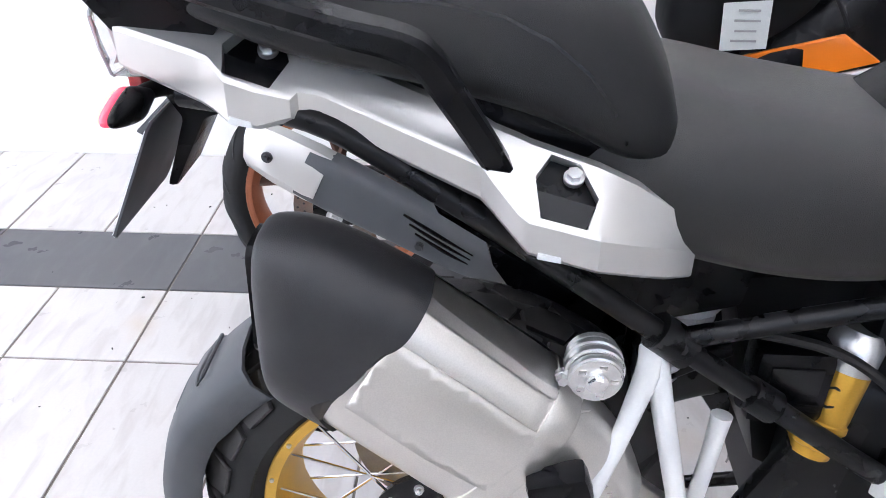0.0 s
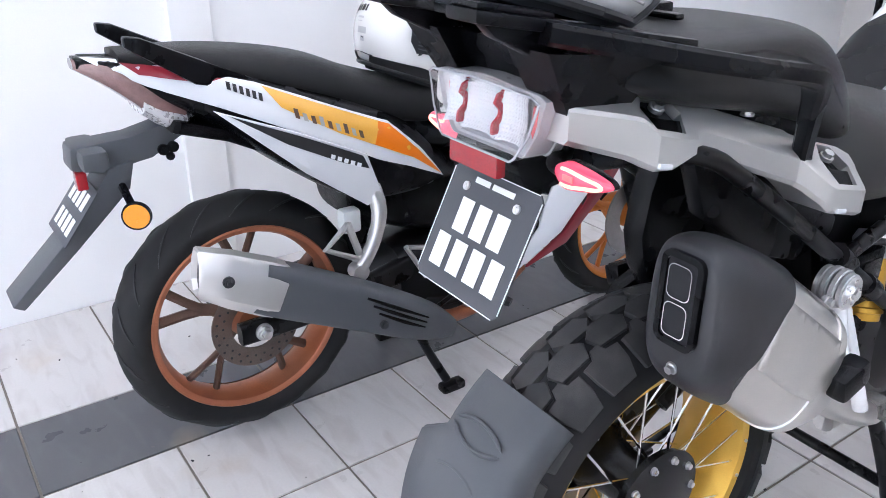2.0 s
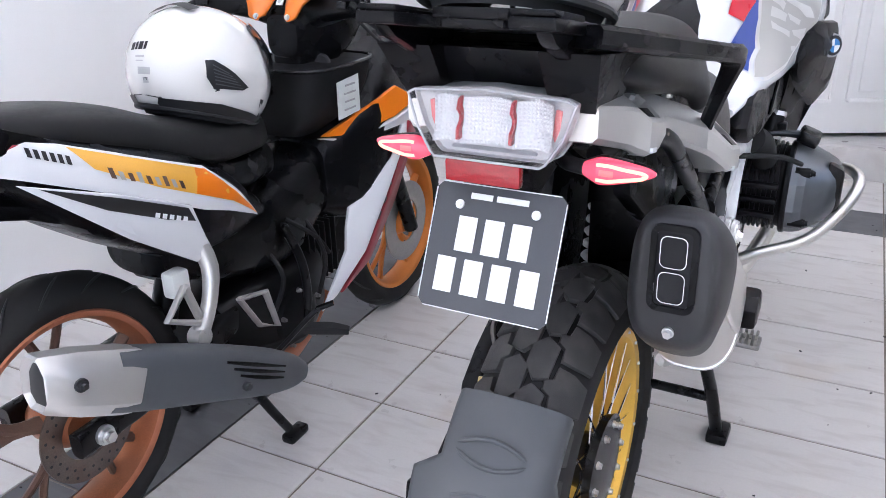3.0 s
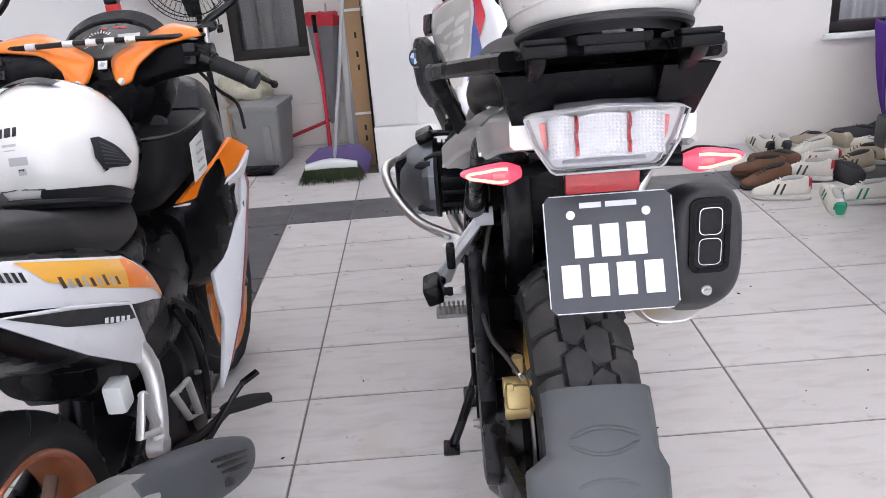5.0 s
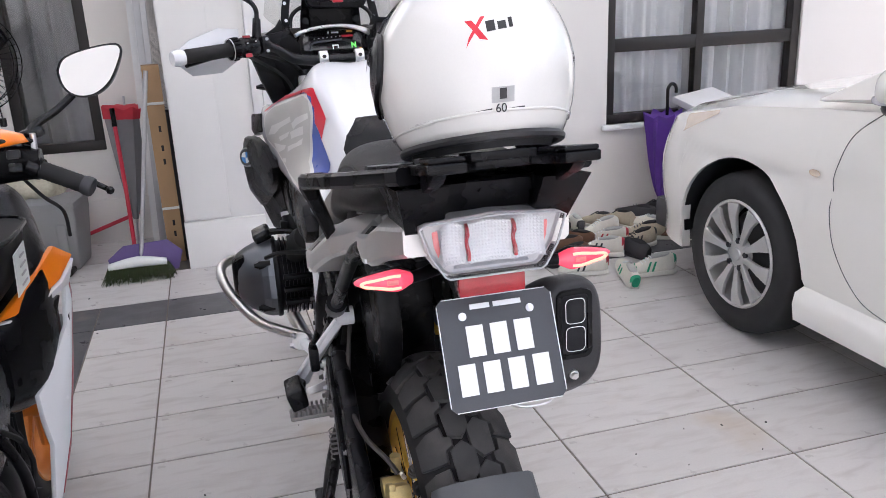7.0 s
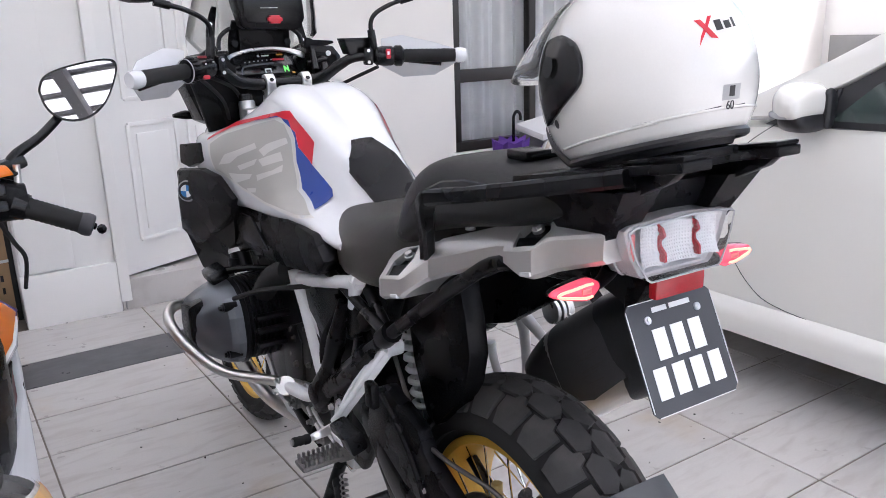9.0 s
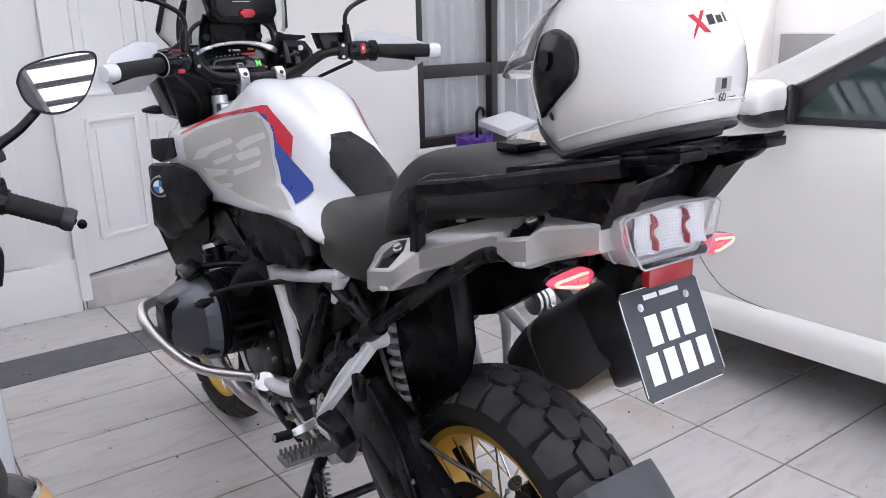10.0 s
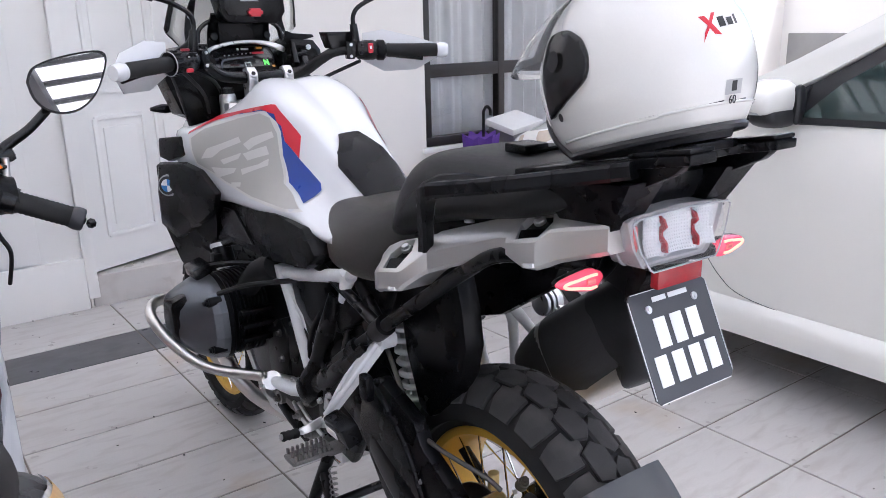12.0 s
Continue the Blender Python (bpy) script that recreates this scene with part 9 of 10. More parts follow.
part("front_bumper", loft(nose, caps=False, closed=False), "car_white", car, "white front bumper", sharp=60)
part("underbody", box((CX, -2.3, 0.3), (1.5, 4.3, 0.14), 0.02), "mark_black", car)
for s in (1, -1):
    for yc in (WY, -3.62):
        pts = [(yc + 0.372 * math.cos(a), 0.31 + 0.376 * math.sin(a)) for a in [math.pi * k / 20 for k in range(21)]]
        part("wheel_arch", loft([[(car_side(s, y, max(z, 0.32)) + s * (0.012 + dx), y, z) for y, z in pts] for dx in (0.0, 0.08, 0.3)], caps=False, closed=False), "mark_black", car, sharp=80)
        xw = CX - s * 0.86
        t = part("wheel_tyre", lathe([(0.2, 0.2), (0.196, 0.23), (0.19, 0.29), (0.17, 0.311), (0.14, 0.316), (0.05, 0.316), (0.02, 0.308), (0.004, 0.29), (0.0, 0.25), (0.006, 0.215), (0.02, 0.2)], 72, closed=True), "car_rubber", car, "black road tyre")
        rr = part("alloy_wheel", merge(lathe([(0.006, 0.212), (0.0, 0.206), (0.006, 0.198), (0.03, 0.192), (0.12, 0.185)], 64), lathe([(0.012, 0.0), (0.01, 0.03), (0.014, 0.055), (0.03, 0.07)], 40)), "alloy", car, "ten-spoke silver alloy wheel")
        part("brake_drum", lathe([(0.09, 0.0), (0.09, 0.15), (0.1, 0.16)], 32), "steel_dark", rr)
        m = Matrix.Translation((xw, yc, 0.316)) @ (Matrix() if s > 0 else Matrix.Rotation(math.pi, 4, "Z"))
        for k in range(10):
            a = 2 * math.pi * k / 10 + 0.16
            e1, e2 = Vector((0, math.cos(a), math.sin(a))), Vector((0, -math.sin(a), math.cos(a)))
            o = [e1 * 0.05 + e2 * 0.012, e1 * 0.1 + e2 * 0.0135, e1 * 0.15 + e2 * 0.02, e1 * 0.198 + e2 * 0.033, e1 * 0.198 - e2 * 0.033, e1 * 0.15 - e2 * 0.02, e1 * 0.1 - e2 * 0.0135, e1 * 0.05 - e2 * 0.012]
            xs = [0.014, 0.008, 0.004, 0.008, 0.008, 0.004, 0.008, 0.014]
            part("wheel_spoke", panel([(x_, p.y, p.z) for x_, p in zip(xs, o)], 0.016, 0.003), "alloy", rr)
        for k in range(5):
            a = 2 * math.pi * k / 5 + 0.45
            part("wheel_nut", tube([(0.004, 0.055 * math.cos(a), 0.055 * math.sin(a)), (0.012, 0.055 * math.cos(a), 0.055 * math.sin(a))], 0.012, 6, 1), "steel_dark", rr)
        part("centre_cap", lathe([(0.004, 0.0), (0.004, 0.024), (0.012, 0.028)], 24), "alloy", rr)
        t.matrix_basis = m
        rr.matrix_basis = m
# door seams, sill, side marker
for s in (1, -1):
    part("door_seam", tube([(car_side(s, y, z) - s * 0.0004, y, z) for y, z in smooth_list([(-1.53, 0.94), (-1.42, 0.85), (-1.385, 0.75), (-1.378, 0.66), (-1.395, 0.56), (-1.425, 0.48), (-1.5, 0.385), (-1.6, 0.33), (-1.85, 0.308), (-2.3, 0.302)], 6)], 0.0015, 6, 1), "grey_plastic", car)
    part("rear_door_seam", tube([(car_side(s, y, z) - s * 0.0004, y, z) for y, z in smooth_list([(-2.42, 0.95), (-2.43, 0.7), (-2.42, 0.32)], 8)], 0.0022, 6, 1), "grey_plastic", car)
    part("side_skirt", loft([[(CX - s * (0.905 + q), y, z) for q, z in ((-0.06, 0.325), (-0.008, 0.3), (0.0, 0.26), (-0.01, 0.2), (-0.08, 0.185))] for y in (-1.295, -1.31, -1.4, -2.2, -3.2, -3.27)], caps=False, closed=False), "car_white", car, "white side skirt", sharp=60)
    mk = part("side_marker", lathe([(0.0, 0.0), (0.004, 0.016), (0.0, 0.026)], 20), "lamp_clear", car)
    mk.matrix_basis = Matrix.Translation((car_side(s, -1.3, 0.71) - s * 0.006, -1.3, 0.71)) @ Matrix.Diagonal((s, 1.0, 0.45, 1))
    part("head_lamp", loft([[(car_side(s, y, z) - s * 0.004, y, z) for z in (shoulder(y) - d0, shoulder(y) - d1, shoulder(y) - 0.006)] for y, d0, d1 in ((-0.03, 0.15, 0.07), (-0.18, 0.14, 0.07), (-0.35, 0.11, 0.05), (-0.53, 0.07, 0.03), (-0.72, 0.02, 0.012))], caps=False, closed=False), "lamp_clear", car, "amber-tinted headlamp", sharp=70)
    # greenhouse
    def G(y, z):
        return (CX - s * (0.815 - 0.34 * (z - 0.94)), y, z)
    belt = [(-1.5, 0.94), (-1.68, 0.945), (-2.3, 0.965), (-3.3, 0.985), (-4.3, 1.0)]
    roof = [(-1.5, 0.96), (-1.72, 1.09), (-2.12, 1.33), (-2.5, 1.47), (-3.3, 1.52), (-4.2, 1.47)]
    part("a_pillar", panel([G(-1.25, 0.93), G(-1.66, 1.13), G(-2.08, 1.37), G(-2.5, 1.52), G(-2.5, 1.45), G(-2.1, 1.29), G(-1.75, 1.075), G(-1.52, 0.955)], 0.05, 0.006), "car_white", car, "white windscreen pillar")
    part("window_trim", panel([G(-1.53, 0.945), G(-1.76, 1.075), G(-2.12, 1.3), G(-2.5, 1.45), G(-3.3, 1.49), G(-4.2, 1.42), G(-4.3, 1.0), G(-3.3, 0.97), G(-2.3, 0.95), G(-1.7, 0.935)], 0.03, 0.003), "mark_black", car)
    gl = part("side_window", panel([tuple(Vector(G(y, z)) - Vector((s * 0.018, 0, 0))) for y, z in ((-1.72, 0.96), (-1.83, 1.07), (-2.14, 1.27), (-2.36, 1.36), (-2.38, 0.975))], 0.004), "car_glass", car, "tinted front side window")
    part("rear_window", panel([tuple(Vector(G(y, z)) - Vector((s * 0.018, 0, 0))) for y, z in ((-2.48, 0.98), (-2.46, 1.4), (-3.2, 1.46), (-3.25, 1.0))], 0.004), "car_glass", car, "tinted rear side window")
    part("quarter_trim", panel([tuple(Vector(G(y, z)) - Vector((s * 0.02, 0, 0))) for y, z in ((-1.5, 0.935), (-1.66, 1.02), (-1.73, 1.06), (-1.72, 0.945))], 0.012, 0.002), "mark_black", car)
    def shell(secs, n=28):
        bm = body([(-x, y, z, ry, rz, 2.8, 0) for x, y, z, ry, rz in secs], n, 4, 2.8, "x")
        return moved(bm, Matrix.Translation((CX, 0, 0)) if s > 0 else Matrix.Translation((CX, 0, 0)) @ Matrix.Diagonal((-1, 1, 1, 1)))
    mir = part("wing_mirror", shell([(0.82, -1.66, 1.02, 0.05, 0.045), (0.85, -1.655, 1.02, 0.062, 0.058), (0.9, -1.65, 1.02, 0.066, 0.06), (0.95, -1.655, 1.018, 0.06, 0.052), (0.985, -1.665, 1.012, 0.042, 0.036), (1.0, -1.672, 1.008, 0.014, 0.014)]), "car_white", car, "white wing mirror with clear indicator")
    part("mirror_base", shell([(0.8, -1.66, 0.965, 0.05, 0.03), (0.85, -1.658, 0.962, 0.06, 0.036), (0.92, -1.66, 0.963, 0.058, 0.034), (0.965, -1.67, 0.968, 0.04, 0.022), (0.98, -1.675, 0.97, 0.01, 0.008)]), "mark_black", mir, "black mirror base")
    part("mirror_rim", shell([(0.81, -1.715, 1.0, 0.012, 0.05), (0.83, -1.718, 1.0, 0.014, 0.062), (0.85, -1.718, 1.0, 0.014, 0.062), (0.862, -1.715, 1.0, 0.01, 0.05)], 16), "mark_black", mir, "black mirror rim")
    part("mirror_indicator", shell([(0.9, -1.62, 0.985, 0.042, 0.013), (0.95, -1.63, 0.985, 0.045, 0.013), (0.982, -1.645, 0.985, 0.034, 0.012), (0.992, -1.65, 0.985, 0.02, 0.009)], 20), "lens_rim", mir, "clear indicator lens")
# interior: seat backs, wheel, dashboard, far pillar, roof, windscreen
part("roof", loft([[(CX + u * (0.62 - 0.02 * k), y, z + 0.04 * (1 - u * u)) for u in (-1, -0.6, 0, 0.6, 1)] for k, (y, z) in enumerate(((-2.45, 1.5), (-3.0, 1.55), (-3.6, 1.55), (-4.3, 1.46), (-4.55, 1.1)))], caps=False, closed=False), "car_white", car, "white roof", sharp=60)
wsn = part("windscreen", loft([[(CX + u * w, y + 0.06 * u * u * -1, z) for u in (-1, -0.5, 0, 0.5, 1)] for w, y, z in ((0.74, -1.3, 0.99), (0.68, -1.85, 1.25), (0.62, -2.45, 1.5))], caps=False, closed=False), "car_glass", car, "tinted windscreen", sharp=70)
part("dashboard", body([(2.35, -1.75, 0.95, 0.2, 0.07, 3, 0), (3.0, -1.72, 0.97, 0.22, 0.08, 3, 0), (3.7, -1.75, 0.95, 0.2, 0.07, 3, 0)], 20, 3, 3, "x"), "grey_plastic", car)
part("steering_wheel", tube([(2.62 + 0.18 * math.cos(a), -2.08 + 0.07 * math.sin(a), 1.03 + 0.17 * math.sin(a)) for a in [2 * math.pi * k / 24 for k in range(25)]], 0.015, 8, 1), "mark_black", car)
for x in (2.65, 3.4):
    part("front_seat", merge(body([(0.75, x, -2.62, 0.2, 0.06, 3, 0), (1.0, x, -2.68, 0.22, 0.07, 3, 0), (1.25, x, -2.75, 0.18, 0.06, 3, 0)], 20, 3, 3, "z"), body([(1.28, x, -2.76, 0.11, 0.04, 3, 0), (1.4, x, -2.78, 0.12, 0.045, 3, 0), (1.46, x, -2.78, 0.08, 0.03, 3, 0)], 16, 3, 3, "z")), "curtain_grey", car)
part("cabin_floor", box((CX, -3.0, 0.6), (1.5, 2.8, 0.1), 0.02), "mark_black", car)
part("tail_panel", box((CX, -4.58, 0.75), (1.45, 0.06, 0.7), 0.03), "car_white", car)

# ---- along the house wall ----
fan = thing("pedestal_fan", "black pedestal fan with a wire cage", "fan", at=pose(-0.86, 1.22, 0))
part("fan_base", merge(box((0, 0, 0.02), (0.4, 0.07, 0.04), 0.012), box((0, 0, 0.021), (0.07, 0.4, 0.042), 0.012)), "black_plastic", fan)
part("fan_pole", tube([(0, 0, 0.02), (0, 0, 1.0)], 0.017, 14, 1), "black_frame", fan)
part("fan_motor", moved(lathe([(-0.1, 0), (-0.1, 0.04), (-0.06, 0.065), (0.04, 0.07), (0.06, 0.05), (0.06, 0)], 28, "y"), Matrix.Translation((0, 0.02, 1.1))), "black_smooth", fan)
for k in range(3):
    a = 2 * math.pi * k / 3 + 0.5
    e1, e2 = Vector((math.cos(a), 0, math.sin(a))), Vector((-math.sin(a), 0, math.cos(a)))
    c = Vector((0, -0.1, 1.1))
    part("fan_blade", panel([tuple(c + e1 * 0.05 - e2 * 0.02), tuple(c + e1 * 0.15 - e2 * 0.055 + Vector((0, 0.02, 0))), tuple(c + e1 * 0.24 - e2 * 0.03 + Vector((0, 0.02, 0))), tuple(c + e1 * 0.25 + e2 * 0.05), tuple(c + e1 * 0.14 + e2 * 0.04 - Vector((0, 0.015, 0))), tuple(c + e1 * 0.05 + e2 * 0.02)], 0.004), "black_smooth", fan)
rows = []
for k in range(48):
    a = 2 * math.pi * k / 48
    for dy in (-1, 1):
        pts = [(math.cos(a) * r, -0.1 + dy * q, 1.1 + math.sin(a) * r) for r, q in ((0.05, 0.075), (0.15, 0.07), (0.24, 0.045), (0.27, 0.0))]
        rows.append(tube(pts, 0.0014, 4, 2))
for r, q in ((0.27, 0.0), (0.24, 0.045), (0.24, -0.045), (0.16, 0.069), (0.16, -0.069), (0.055, -0.075)):
    rows.append(tube([(math.cos(b) * r, -0.1 + q, 1.1 + math.sin(b) * r) for b in [2 * math.pi * k / 40 for k in range(41)]], 0.0028, 6, 1))
big = rows[0]
cage = merge(*rows)
part("fan_cage", cage, "black_frame", fan, "black wire cage")
part("cage_badge", moved(lathe([(-0.082, 0.0), (-0.082, 0.045), (-0.076, 0.05)], 28, "y"), Matrix.Translation((0, -0.1, 1.1))), "black_smooth", fan)
part("fan_plug", merge(tube([(0.05, 0.0, 1.05), (0.1, -0.02, 0.9), (0.11, -0.02, 0.8)], 0.004, 6, 3), box((0.11, -0.02, 0.775), (0.03, 0.03, 0.045), 0.005)), "black_smooth", fan)

bin_ = thing("waste_bin", "grey plastic pedal waste bin with a flat lid", "bin", at=pose(-0.56, 1.08, 0, 0, 0, -8))
part("bin_body", loft([[(sx * w + (0.0), sy * d, z) for sx, sy in ((-1, -1), (-0.9, -1.06), (0.9, -1.06), (1, -1), (1.04, -0.9), (1.04, 0.9), (1, 1), (-1, 1))] for w, d, z in ((0.1, 0.11, 0.0), (0.105, 0.115, 0.02), (0.13, 0.14, 0.3), (0.13, 0.14, 0.34))]), "bin", bin_)
part("bin_lid", box((0, 0, 0.355), (0.285, 0.31, 0.035), 0.012), "bin", bin_)
part("bin_handle", tube([(-0.135, -0.1, 0.33), (-0.15, -0.12, 0.25), (-0.14, -0.13, 0.2)], 0.008, 8, 3), "bin", bin_)
part("bin_rib", box((0.06, -0.155, 0.16), (0.05, 0.016, 0.2), 0.008), "bin", bin_)
part("bin_pedal", box((0.0, -0.2, 0.018), (0.2, 0.12, 0.03), 0.01), "black_plastic", bin_)

rng = random.Random(5)
bm = bmesh.new()
bmesh.ops.create_icosphere(bm, subdivisions=4, radius=0.16)
for v in bm.verts:
    v.co += v.co.normalized() * 0.05 * noise.noise(v.co * 9) + v.co.normalized() * 0.02 * noise.noise(v.co * 30)
    v.co.z *= 0.7
solo("cloth_roll", bm, "plastic_bag", "crumpled beige cloth bundle behind the bin", "bundle", at=pose(-0.66, 1.26, 0.42), sharp=70)
solo("plinth_box", box((0, 0, 0.16), (0.3, 0.16, 0.31), 0.01), "cardboard", "brown box standing under a cloth bundle", "box", at=pose(-0.66, 1.33, 0))

# broom, poles, umbrella, boxes by the pillar
br = thing("broom", "green bristle broom with a grey pole leaning on the wall", "broom", at=pose(-0.15, 0.66, 0))
part("broom_pole", tube([(0.01, 0.09, 0.08), (0.09, 0.12, 0.55), (0.165, 0.15, 1.02)], 0.011, 10, 3), "mop_grey", br)
part("broom_block", body([(-0.14, 0, 0.075, 0.022, 0.016, 3, 0), (0.0, 0, 0.09, 0.028, 0.026, 3, 0), (0.14, 0, 0.075, 0.022, 0.016, 3, 0)], 16, 3, 3, "x"), "label_white", br, "white broom block")
bs = []
for k in range(420):
    x = rng.uniform(-0.145, 0.145)
    y = rng.uniform(-0.018, 0.018)
    bs.append(tube([(x, y, 0.07), (x * 1.1 + rng.uniform(-0.012, 0.012), y * 2 - 0.01 + rng.uniform(-0.015, 0.015), 0.03), (x * 1.18 + rng.uniform(-0.02, 0.02), y * 3 - 0.02 + rng.uniform(-0.025, 0.025), 0.002)], [0.003, 0.0025, 0.0012], 4, 1))
o = part("bristles", merge(*bs), "bristle", br, "dark green bristles", sharp=80)
o["kind"] = "stuff"
dp = solo("dustpan", merge(panel([(-0.15, 0.04, 0.01), (0.16, 0.04, 0.01), (0.19, 0.06, 0.1), (0.12, 0.09, 0.16), (-0.1, 0.09, 0.15), (-0.18, 0.06, 0.09)], 0.008, 0.002)), "purple_plastic", "purple plastic dustpan behind the broom", "dustpan", at=pose(-0.12, 0.68, 0))
solo("pole_red", tube([(-0.19, 1.0, 0.012), (-0.19, 1.04, 0.4), (-0.2, 1.1, 0.72)], 0.011, 10, 3), "pole_red", "red mop pole leaning on the wall", "pole")
solo("pole_grip", tube([(-0.2, 1.1, 0.72), (-0.203, 1.12, 0.815)], 0.013, 10, 1), "black_plastic", "black grip of a mop pole", "grip")
solo("pole_low", tube([(-0.5, 1.37, 0.07), (-0.16, 1.34, 0.19)], 0.011, 10, 1), "pole_red", "red pole lying across the corner", "pole")
um = thing("umbrella", "folded grey umbrella with a red edge leaning on the wall", "umbrella", at=pose(-0.2, 1.3, -0.04, 0, 3, 0))
rings = []
for k in range(9):
    t = k / 8
    rr = 0.012 + 0.085 * t ** 0.8
    rings.append([((1 + 0.22 * (j % 2)) * rr * math.cos(2 * math.pi * j / 16) - 0.0, (1 + 0.22 * (j % 2)) * rr * 0.7 * math.sin(2 * math.pi * j / 16), 0.2 + 0.6 * t) for j in range(16)])
part("canopy", loft(rings), "umbrella_grey", um)
part("canopy_edge", loft([[(p[0] * 1.03, p[1] * 1.03, p[2] - 0.02) for p in rings[-1]], [(p[0] * 1.08, p[1] * 1.08, p[2] + 0.03 + 0.02 * (j % 2)) for j, p in enumerate(rings[-1])], [(p[0] * 0.5, p[1] * 0.5, p[2] + 0.05) for p in rings[-1]]]), "umbrella_red", um, "red canopy edge")
part("shaft", tube([(0, 0, 0.045), (0, 0, 0.9)], 0.006, 8, 1), "mop_grey", um)
for k, (x, y, w, m) in enumerate(((-0.055, 1.2, 0.035, "mop_grey"), (-0.02, 1.16, 0.03, "mop_grey"), (-0.09, 1.26, 0.04, "sheet"))):
    solo("metal_strip", box((0, 0, 0.95), (w, 0.012, 1.9), 0.002), m, "grey metal curtain track leaning on the wall", "rail", "strips by the pillar", at=pose(x, y, 0, 0, 2.0, 0))
cb_ = thing("cardboard_box", "tall narrow brown cardboard box tied with white tape", "box", at=pose(0.03, 0.92, 0, 0, 0, 4))
part("carton", box((0, 0, 0.52), (0.085, 0.1, 1.04), 0.003), "cardboard", cb_)
for z in (0.3, 0.85):
    part("tape", box((0, 0, z), (0.088, 0.103, 0.014), 0.001), "label_white", cb_)
for z in (0.16, 0.22, 0.55, 0.62, 0.72):
    part("print_bar", box((0.005, -0.0512, z), (0.012, 0.001, 0.03)), "ink", cb_)
solo("dark_board", box((0, 0, 0.4), (0.03, 0.12, 0.8), 0.002), "ink", "dark board standing behind the carton", "board", at=pose(0.085, 0.95, 0))
solo("dark_board", box((-0.03, 0.06, 0.45), (0.02, 0.12, 0.9), 0.002), "ink", "taller dark board standing behind the carton", "board", at=pose(0.085, 0.95, 0))

# purple umbrella and boxes under the window
pu = thing("umbrella", "folded purple umbrella with a black crook handle", "umbrella", at=pose(2.78, 0.55, 0, 4, -3, 0))
rings = []
for k in range(11):
    t = k / 10
    rr = 0.012 + 0.1 * t ** 0.75 * (1 - 0.15 * t)
    tw = 0.5 * t
    rings.append([((1 + 0.3 * (j % 2)) * rr * math.cos(2 * math.pi * j / 16 + tw), (1 + 0.3 * (j % 2)) * rr * 0.75 * math.sin(2 * math.pi * j / 16 + tw), 0.12 + 0.5 * t + (0.025 * (j % 2) if k == 10 else 0)) for j in range(16)])
part("canopy", loft(rings), "purple", pu, "crumpled purple canopy")
part("crook", tube([(0.02, 0, 0.3), (0.02, 0, 0.72), (0.022, 0, 0.77), (0.045, 0, 0.795), (0.07, 0, 0.775), (0.073, 0, 0.74)], 0.009, 10, 4), "black_smooth", pu, "black crook handle")
part("tip", tube([(0, 0, 0.0), (0, 0, 0.14)], 0.006, 8, 1), "black_smooth", pu)
solo("white_lid", box((0, 0, 0.02), (0.3, 0.22, 0.04), 0.008), "sheet", "white plastic lid on a stack by the window", "lid", at=pose(3.02, 0.52, 0.66, 14, -6, 10))
solo("storage_stack", box((0, 0, 0.33), (0.3, 0.24, 0.64), 0.012), "bin", "grey storage stack under the window", "stack", at=pose(3.08, 0.54, 0))


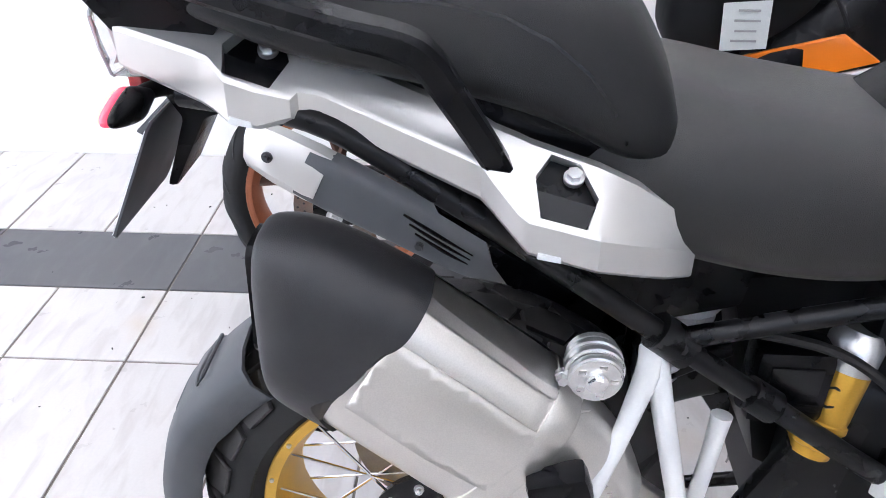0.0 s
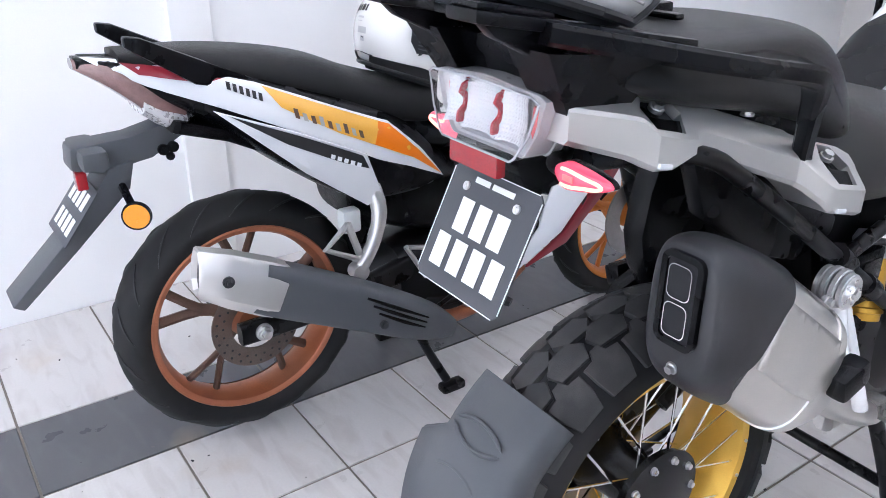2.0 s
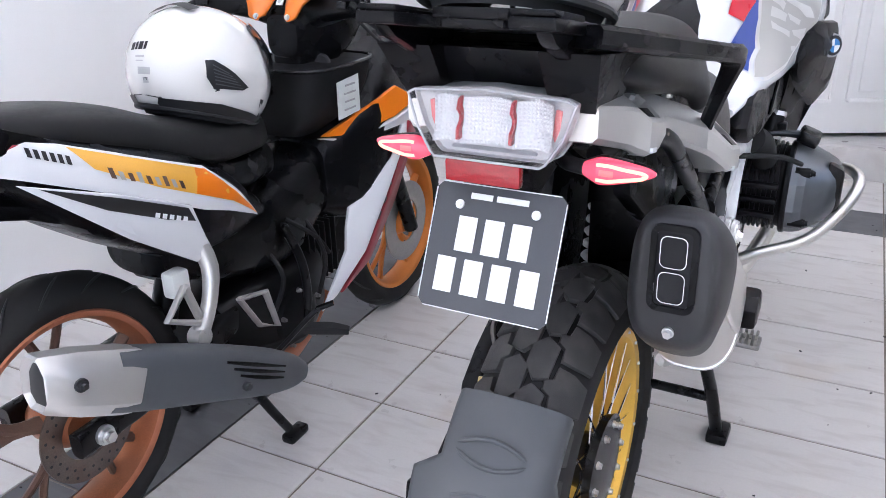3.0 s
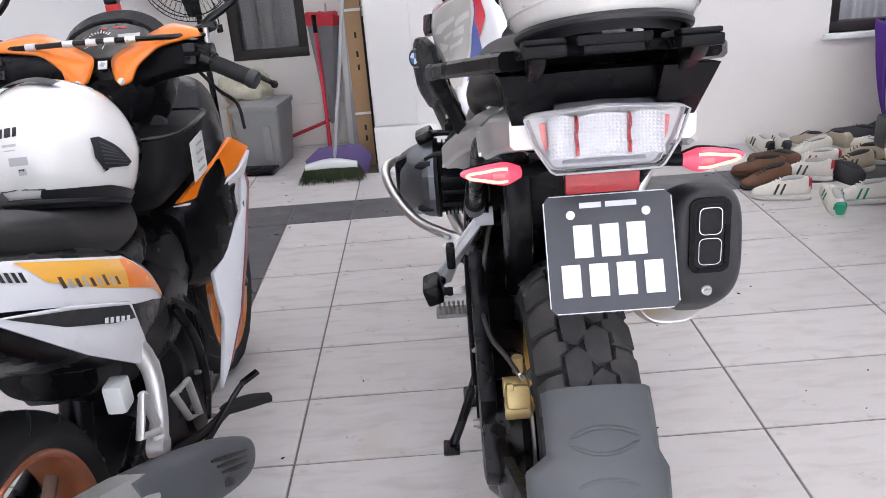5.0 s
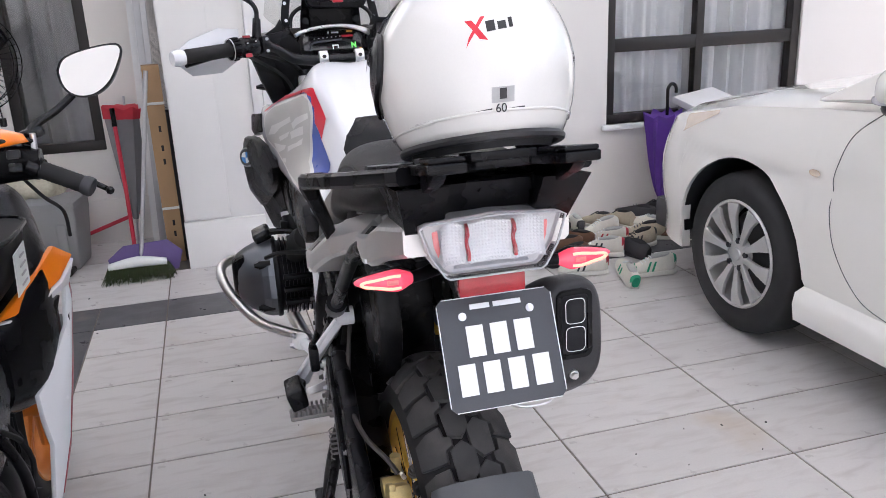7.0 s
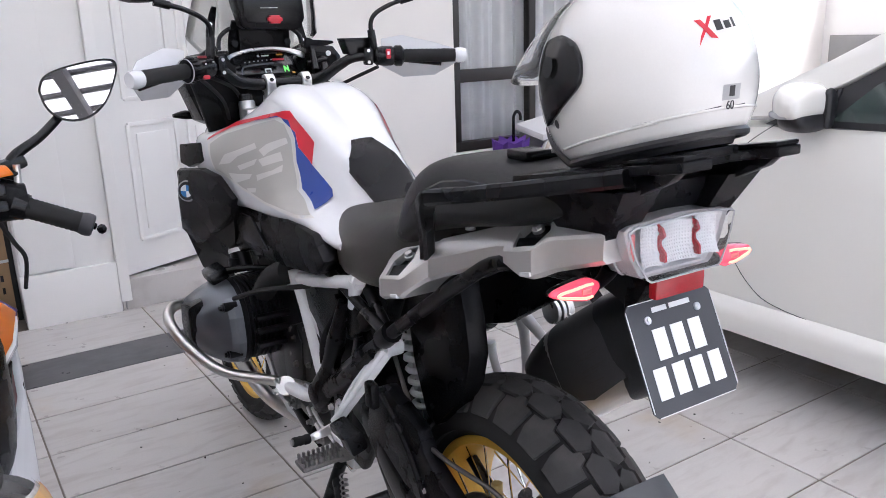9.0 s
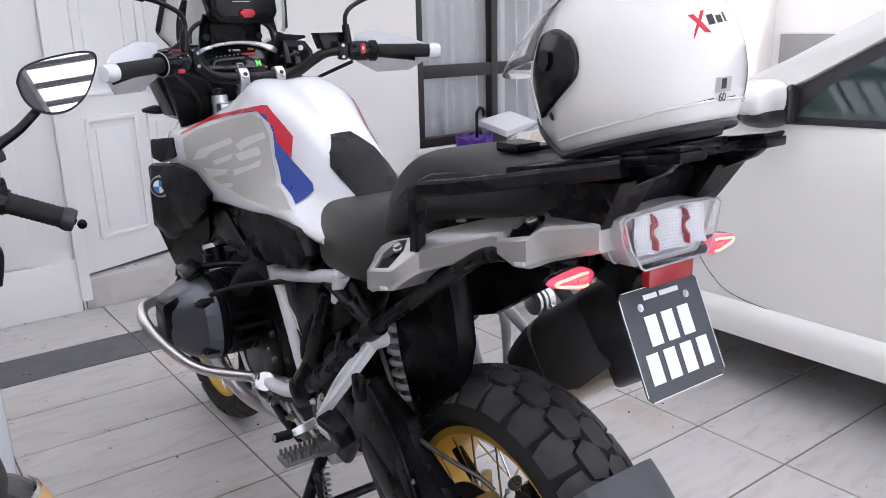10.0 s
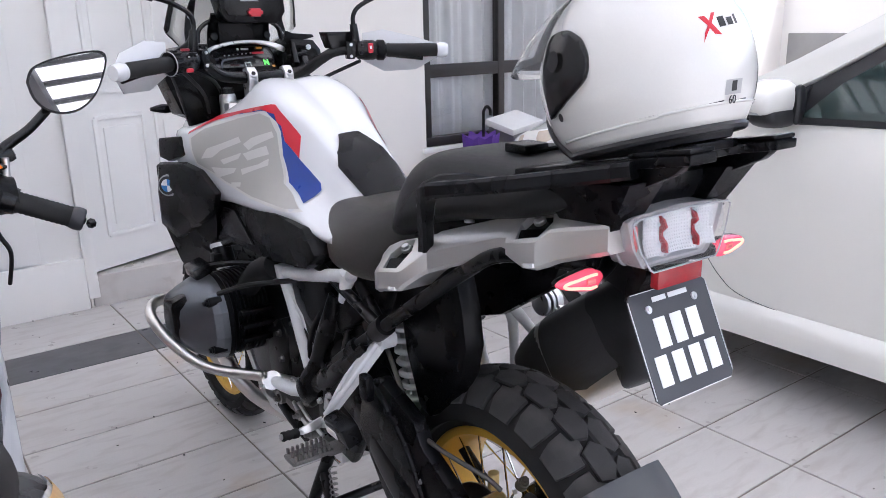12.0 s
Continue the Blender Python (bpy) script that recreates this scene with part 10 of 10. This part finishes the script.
# shoes
def shoe(x, y, turn, upper, sole="sole", accent=None, heel=None, tilt=0, label="", k=1.0):
    sh = thing("shoe", label, "shoe", "shoes by the wall", at=pose(x, y, 0.0, tilt, 0, turn) @ Matrix.Diagonal((k, k, k * 1.2, 1)))
    lift = 0.012
    part("sole", body([(-0.135, 0, 0.014, 0.026, 0.013, 3, 0), (-0.1, 0, 0.014, 0.036, 0.014, 4, 0), (0.0, 0.002, 0.013, 0.035, 0.013, 4, 0), (0.07, 0.004, 0.012, 0.044, 0.012, 4, 0), (0.13, 0.0, 0.013, 0.034, 0.011, 3, 0), (0.15, -0.002, 0.016, 0.014, 0.008, 3, 0)], 18, 3), sole, sh)
    part("upper", body([(-0.13, 0, 0.055, 0.024, 0.035, 2.6, 0.1), (-0.1, 0, 0.06, 0.033, 0.042, 2.8, 0.25), (-0.03, 0, 0.058, 0.034, 0.04, 2.8, 0.35), (0.03, 0.002, 0.05, 0.038, 0.032, 2.6, 0.4), (0.08, 0.003, 0.04, 0.041, 0.022, 2.6, 0.3), (0.13, 0, 0.032, 0.031, 0.014, 2.6, 0.2), (0.146, 0, 0.028, 0.012, 0.007, 2.6, 0)], 20, 4), upper, sh)
    part("lining", body([(-0.1, 0, 0.094, 0.014, 0.008, 2.4, 0), (-0.06, 0, 0.095, 0.022, 0.009, 2.4, 0), (-0.01, 0, 0.09, 0.02, 0.008, 2.4, 0), (0.02, 0, 0.08, 0.01, 0.005, 2.4, 0)], 14, 3), "lining" if upper != "shoe_white" else "shoe_grey", sh)
    part("laces", merge(*[tube([(-0.02, 0.015 + 0.016 * j, 0.088 - 0.0085 * j), (0, 0.018 + 0.016 * j, 0.094 - 0.0085 * j), (0.02, 0.015 + 0.016 * j, 0.088 - 0.0085 * j)], 0.003, 6, 2) for j in range(4)]), "label_white" if upper in ("shoe_white", "shoe_red") else "mark_black", sh)
    if accent:
        part("heel_tab", body([(-0.1345, 0, 0.066, 0.02, 0.026, 2.6, 0), (-0.118, 0, 0.068, 0.03, 0.03, 2.8, 0)], 14, 1), heel or accent, sh)
        for s in (1, -1):
            for j in (0, 1):
                part("stripe", panel([(s * 0.0395, -0.01 + 0.03 * j, 0.075), (s * 0.0395, 0.0 + 0.03 * j, 0.075), (s * 0.0435, 0.02 + 0.03 * j, 0.03), (s * 0.0435, 0.008 + 0.03 * j, 0.03)], 0.002), accent, sh)
    return sh


SHOES = (
    (1.93, -0.17, 76, "shoe_white", "sole", "shoe_black", "shoe_red", 0, "white sneaker with black stripes and red heel"), (2.14, 0.06, 62, "shoe_white", "sole", "shoe_black", "shoe_red", 0, "white sneaker with black stripes and red heel"),
    (2.08, -0.32, -12, "shoe_white", "sole", "shoe_green", None, 16, "white leather sneaker with a green heel"), (2.22, -0.3, 84, "shoe_white", "sole", "shoe_green", None, 0, "white leather sneaker with a green heel"),
    (1.96, 0.16, 66, "shoe_brown", "shoe_brown", None, None, 0, "brown leather shoe"), (2.07, 0.26, 50, "shoe_brown", "shoe_black", None, None, 8, "brown leather shoe"), (1.93, 0.0, 100, "shoe_brown", "shoe_black", None, None, 0, "dark brown leather shoe"),
    (2.12, 0.56, 4, "shoe_white", "sole", "shoe_black", None, 8, "white sneaker with dark stripes"), (2.22, 0.55, -6, "shoe_white", "sole", "shoe_black", None, 8, "white sneaker with dark stripes"),
    (2.24, 0.2, 70, "shoe_white", "sole", "shoe_red", None, 0, "white sneaker with red trim"), (2.3, 0.38, 100, "shoe_white", "sole", None, None, 0, "dusty white canvas sneaker"), (2.36, 0.52, 20, "shoe_beige", "sole", None, None, 0, "beige canvas sneaker"), (2.49, 0.51, 12, "shoe_beige", "sole", None, None, 0, "beige canvas sneaker"),
    (2.37, 0.1, 100, "shoe_beige", "sole", "shoe_black", None, 0, "beige sneaker with dark stripes"), (2.49, 0.23, 66, "shoe_beige", "sole", "shoe_black", None, 0, "beige sneaker with dark stripes"), (2.28, 0.02, 20, "shoe_black", "shoe_black", None, None, 14, "black canvas shoe"),
    (2.58, 0.36, 30, "shoe_white", "sole", None, None, 10, "worn white sneaker"), (2.63, 0.585, 60, "shoe_black", "shoe_black", None, None, 12, "black leather shoe"), (2.78, 0.62, 10, "shoe_black", "shoe_black", None, None, 0, "black leather shoe"),
    (2.64, 0.16, 60, "shoe_brown", "sole", None, None, 0, "brown canvas shoe"), (2.74, 0.36, 40, "shoe_beige", "sole", "shoe_brown", None, 0, "beige sneaker with brown stripes"),
)
for x, y, a, u, so_, ac, hl_, ti, lb in SHOES:
    shoe(x, y, a, u, so_, ac, hl_, ti, lb if len(lb.split()) > 3 else lb + " by the wall", 0.86)
# dry leaves and grit on the floor
rng = random.Random(11)
bits = None
for k in range(160):
    x, y, r = rng.uniform(-1.0, 2.1), rng.uniform(-3.6, 1.2), rng.uniform(0.0012, 0.004)
    b = box((x, y, r * 0.4), (r * rng.uniform(1, 2.4), r, r * 0.8), 0, rot=Matrix.Rotation(rng.uniform(0, 3), 4, "Z"))
    bits = merge(bits, b) if bits else b
solo("floor_grit", bits, "ink", "dark specks of grit and leaf bits on the floor", "grit", kind="stuff")

# ---- floor tiles, each a piece of the floor ----
floor = tagged(part("floor", box(((WEST + EAST) / 2, -2.6, -0.0285), (EAST - WEST, 8.2, 0.05)), "grout", None), "pale stone-look floor tiles with a dark border", "", "", "structure")
GAP = 0.003
meshes = {}


def tile(x0, x1, y0, y1, kind):
    key = (round(x1 - x0, 3), round(y1 - y0, 3), kind)
    if key not in meshes:
        bm = box((0, 0, -0.007), (x1 - x0 - 2 * GAP, y1 - y0 - 2 * GAP, 0.014), 0.0014, 1)
        for f in bm.faces:
            f.smooth = False
        me = bpy.data.meshes.new("tile")
        bm.to_mesh(me)
        bm.free()
        me.materials.append(M[kind])
        meshes[key] = me
    ob = new("tile", meshes[key])
    ob.location = ((x0 + x1) / 2, (y0 + y1) / 2, random.uniform(-0.0004, 0.0004))
    ob.parent = floor


ROWS_Y = [-5.4 + 0.3 * k for k in range(19)]
far = []
for i in range(len(ROWS_Y) - 1):
    y0, y1 = ROWS_Y[i], ROWS_Y[i + 1]
    tile(WEST, -0.6, y0, y1, "tile")
    if i % 2 == 1:
        tile(-0.6, -0.3, y0 - 0.3 if i else y0, y1, "tile_dark")
    tile(-0.3, 0.0, y0, y1, "tile")
    for k in range(6):
        tile(0.6 * k, 0.6 * k + 0.6, y0, y1, "tile")
tile(-0.6, -0.3, 0.0, 0.28, "tile_dark")
tile(-0.3, 0.0, 0.0, 0.28, "tile_dark")
for k in range(6):
    tile(0.6 * k, 0.6 * k + 0.6, 0.0, 0.28, "tile_dark")
tile(WEST, -0.6, 0.0, 0.3, "tile")
for k in range(6):
    tile(0.6 * k, 0.6 * k + 0.6, 0.28, FRONT, "tile")
for x0, x1 in ((WEST, -0.6), (-0.6, 0.0)):
    for y0, y1 in ((0.28, 0.72), (0.72, 1.02), (1.02, BACK)):
        tile(x0, x1, max(y0, 0.3) if x0 == WEST else y0, y1, "tile")
rest = None
for i in range(len(ROWS_Y) - 1):
    for k in range(6, 10):
        b = box((0.6 * k + 0.3, ROWS_Y[i] + 0.15, -0.007), (0.6 - 2 * GAP, 0.3 - 2 * GAP, 0.014))
        rest = merge(rest, b) if rest else b
for k in range(13):
    for i in range(4):
        rest = merge(rest, box((WEST + 0.3 + 0.6 * k, -5.55 - 0.3 * i, -0.007), (0.6 - 2 * GAP, 0.3 - 2 * GAP, 0.014)))
ob = part("tile_field", rest, "tile", floor)
ob["kind"] = "stuff"
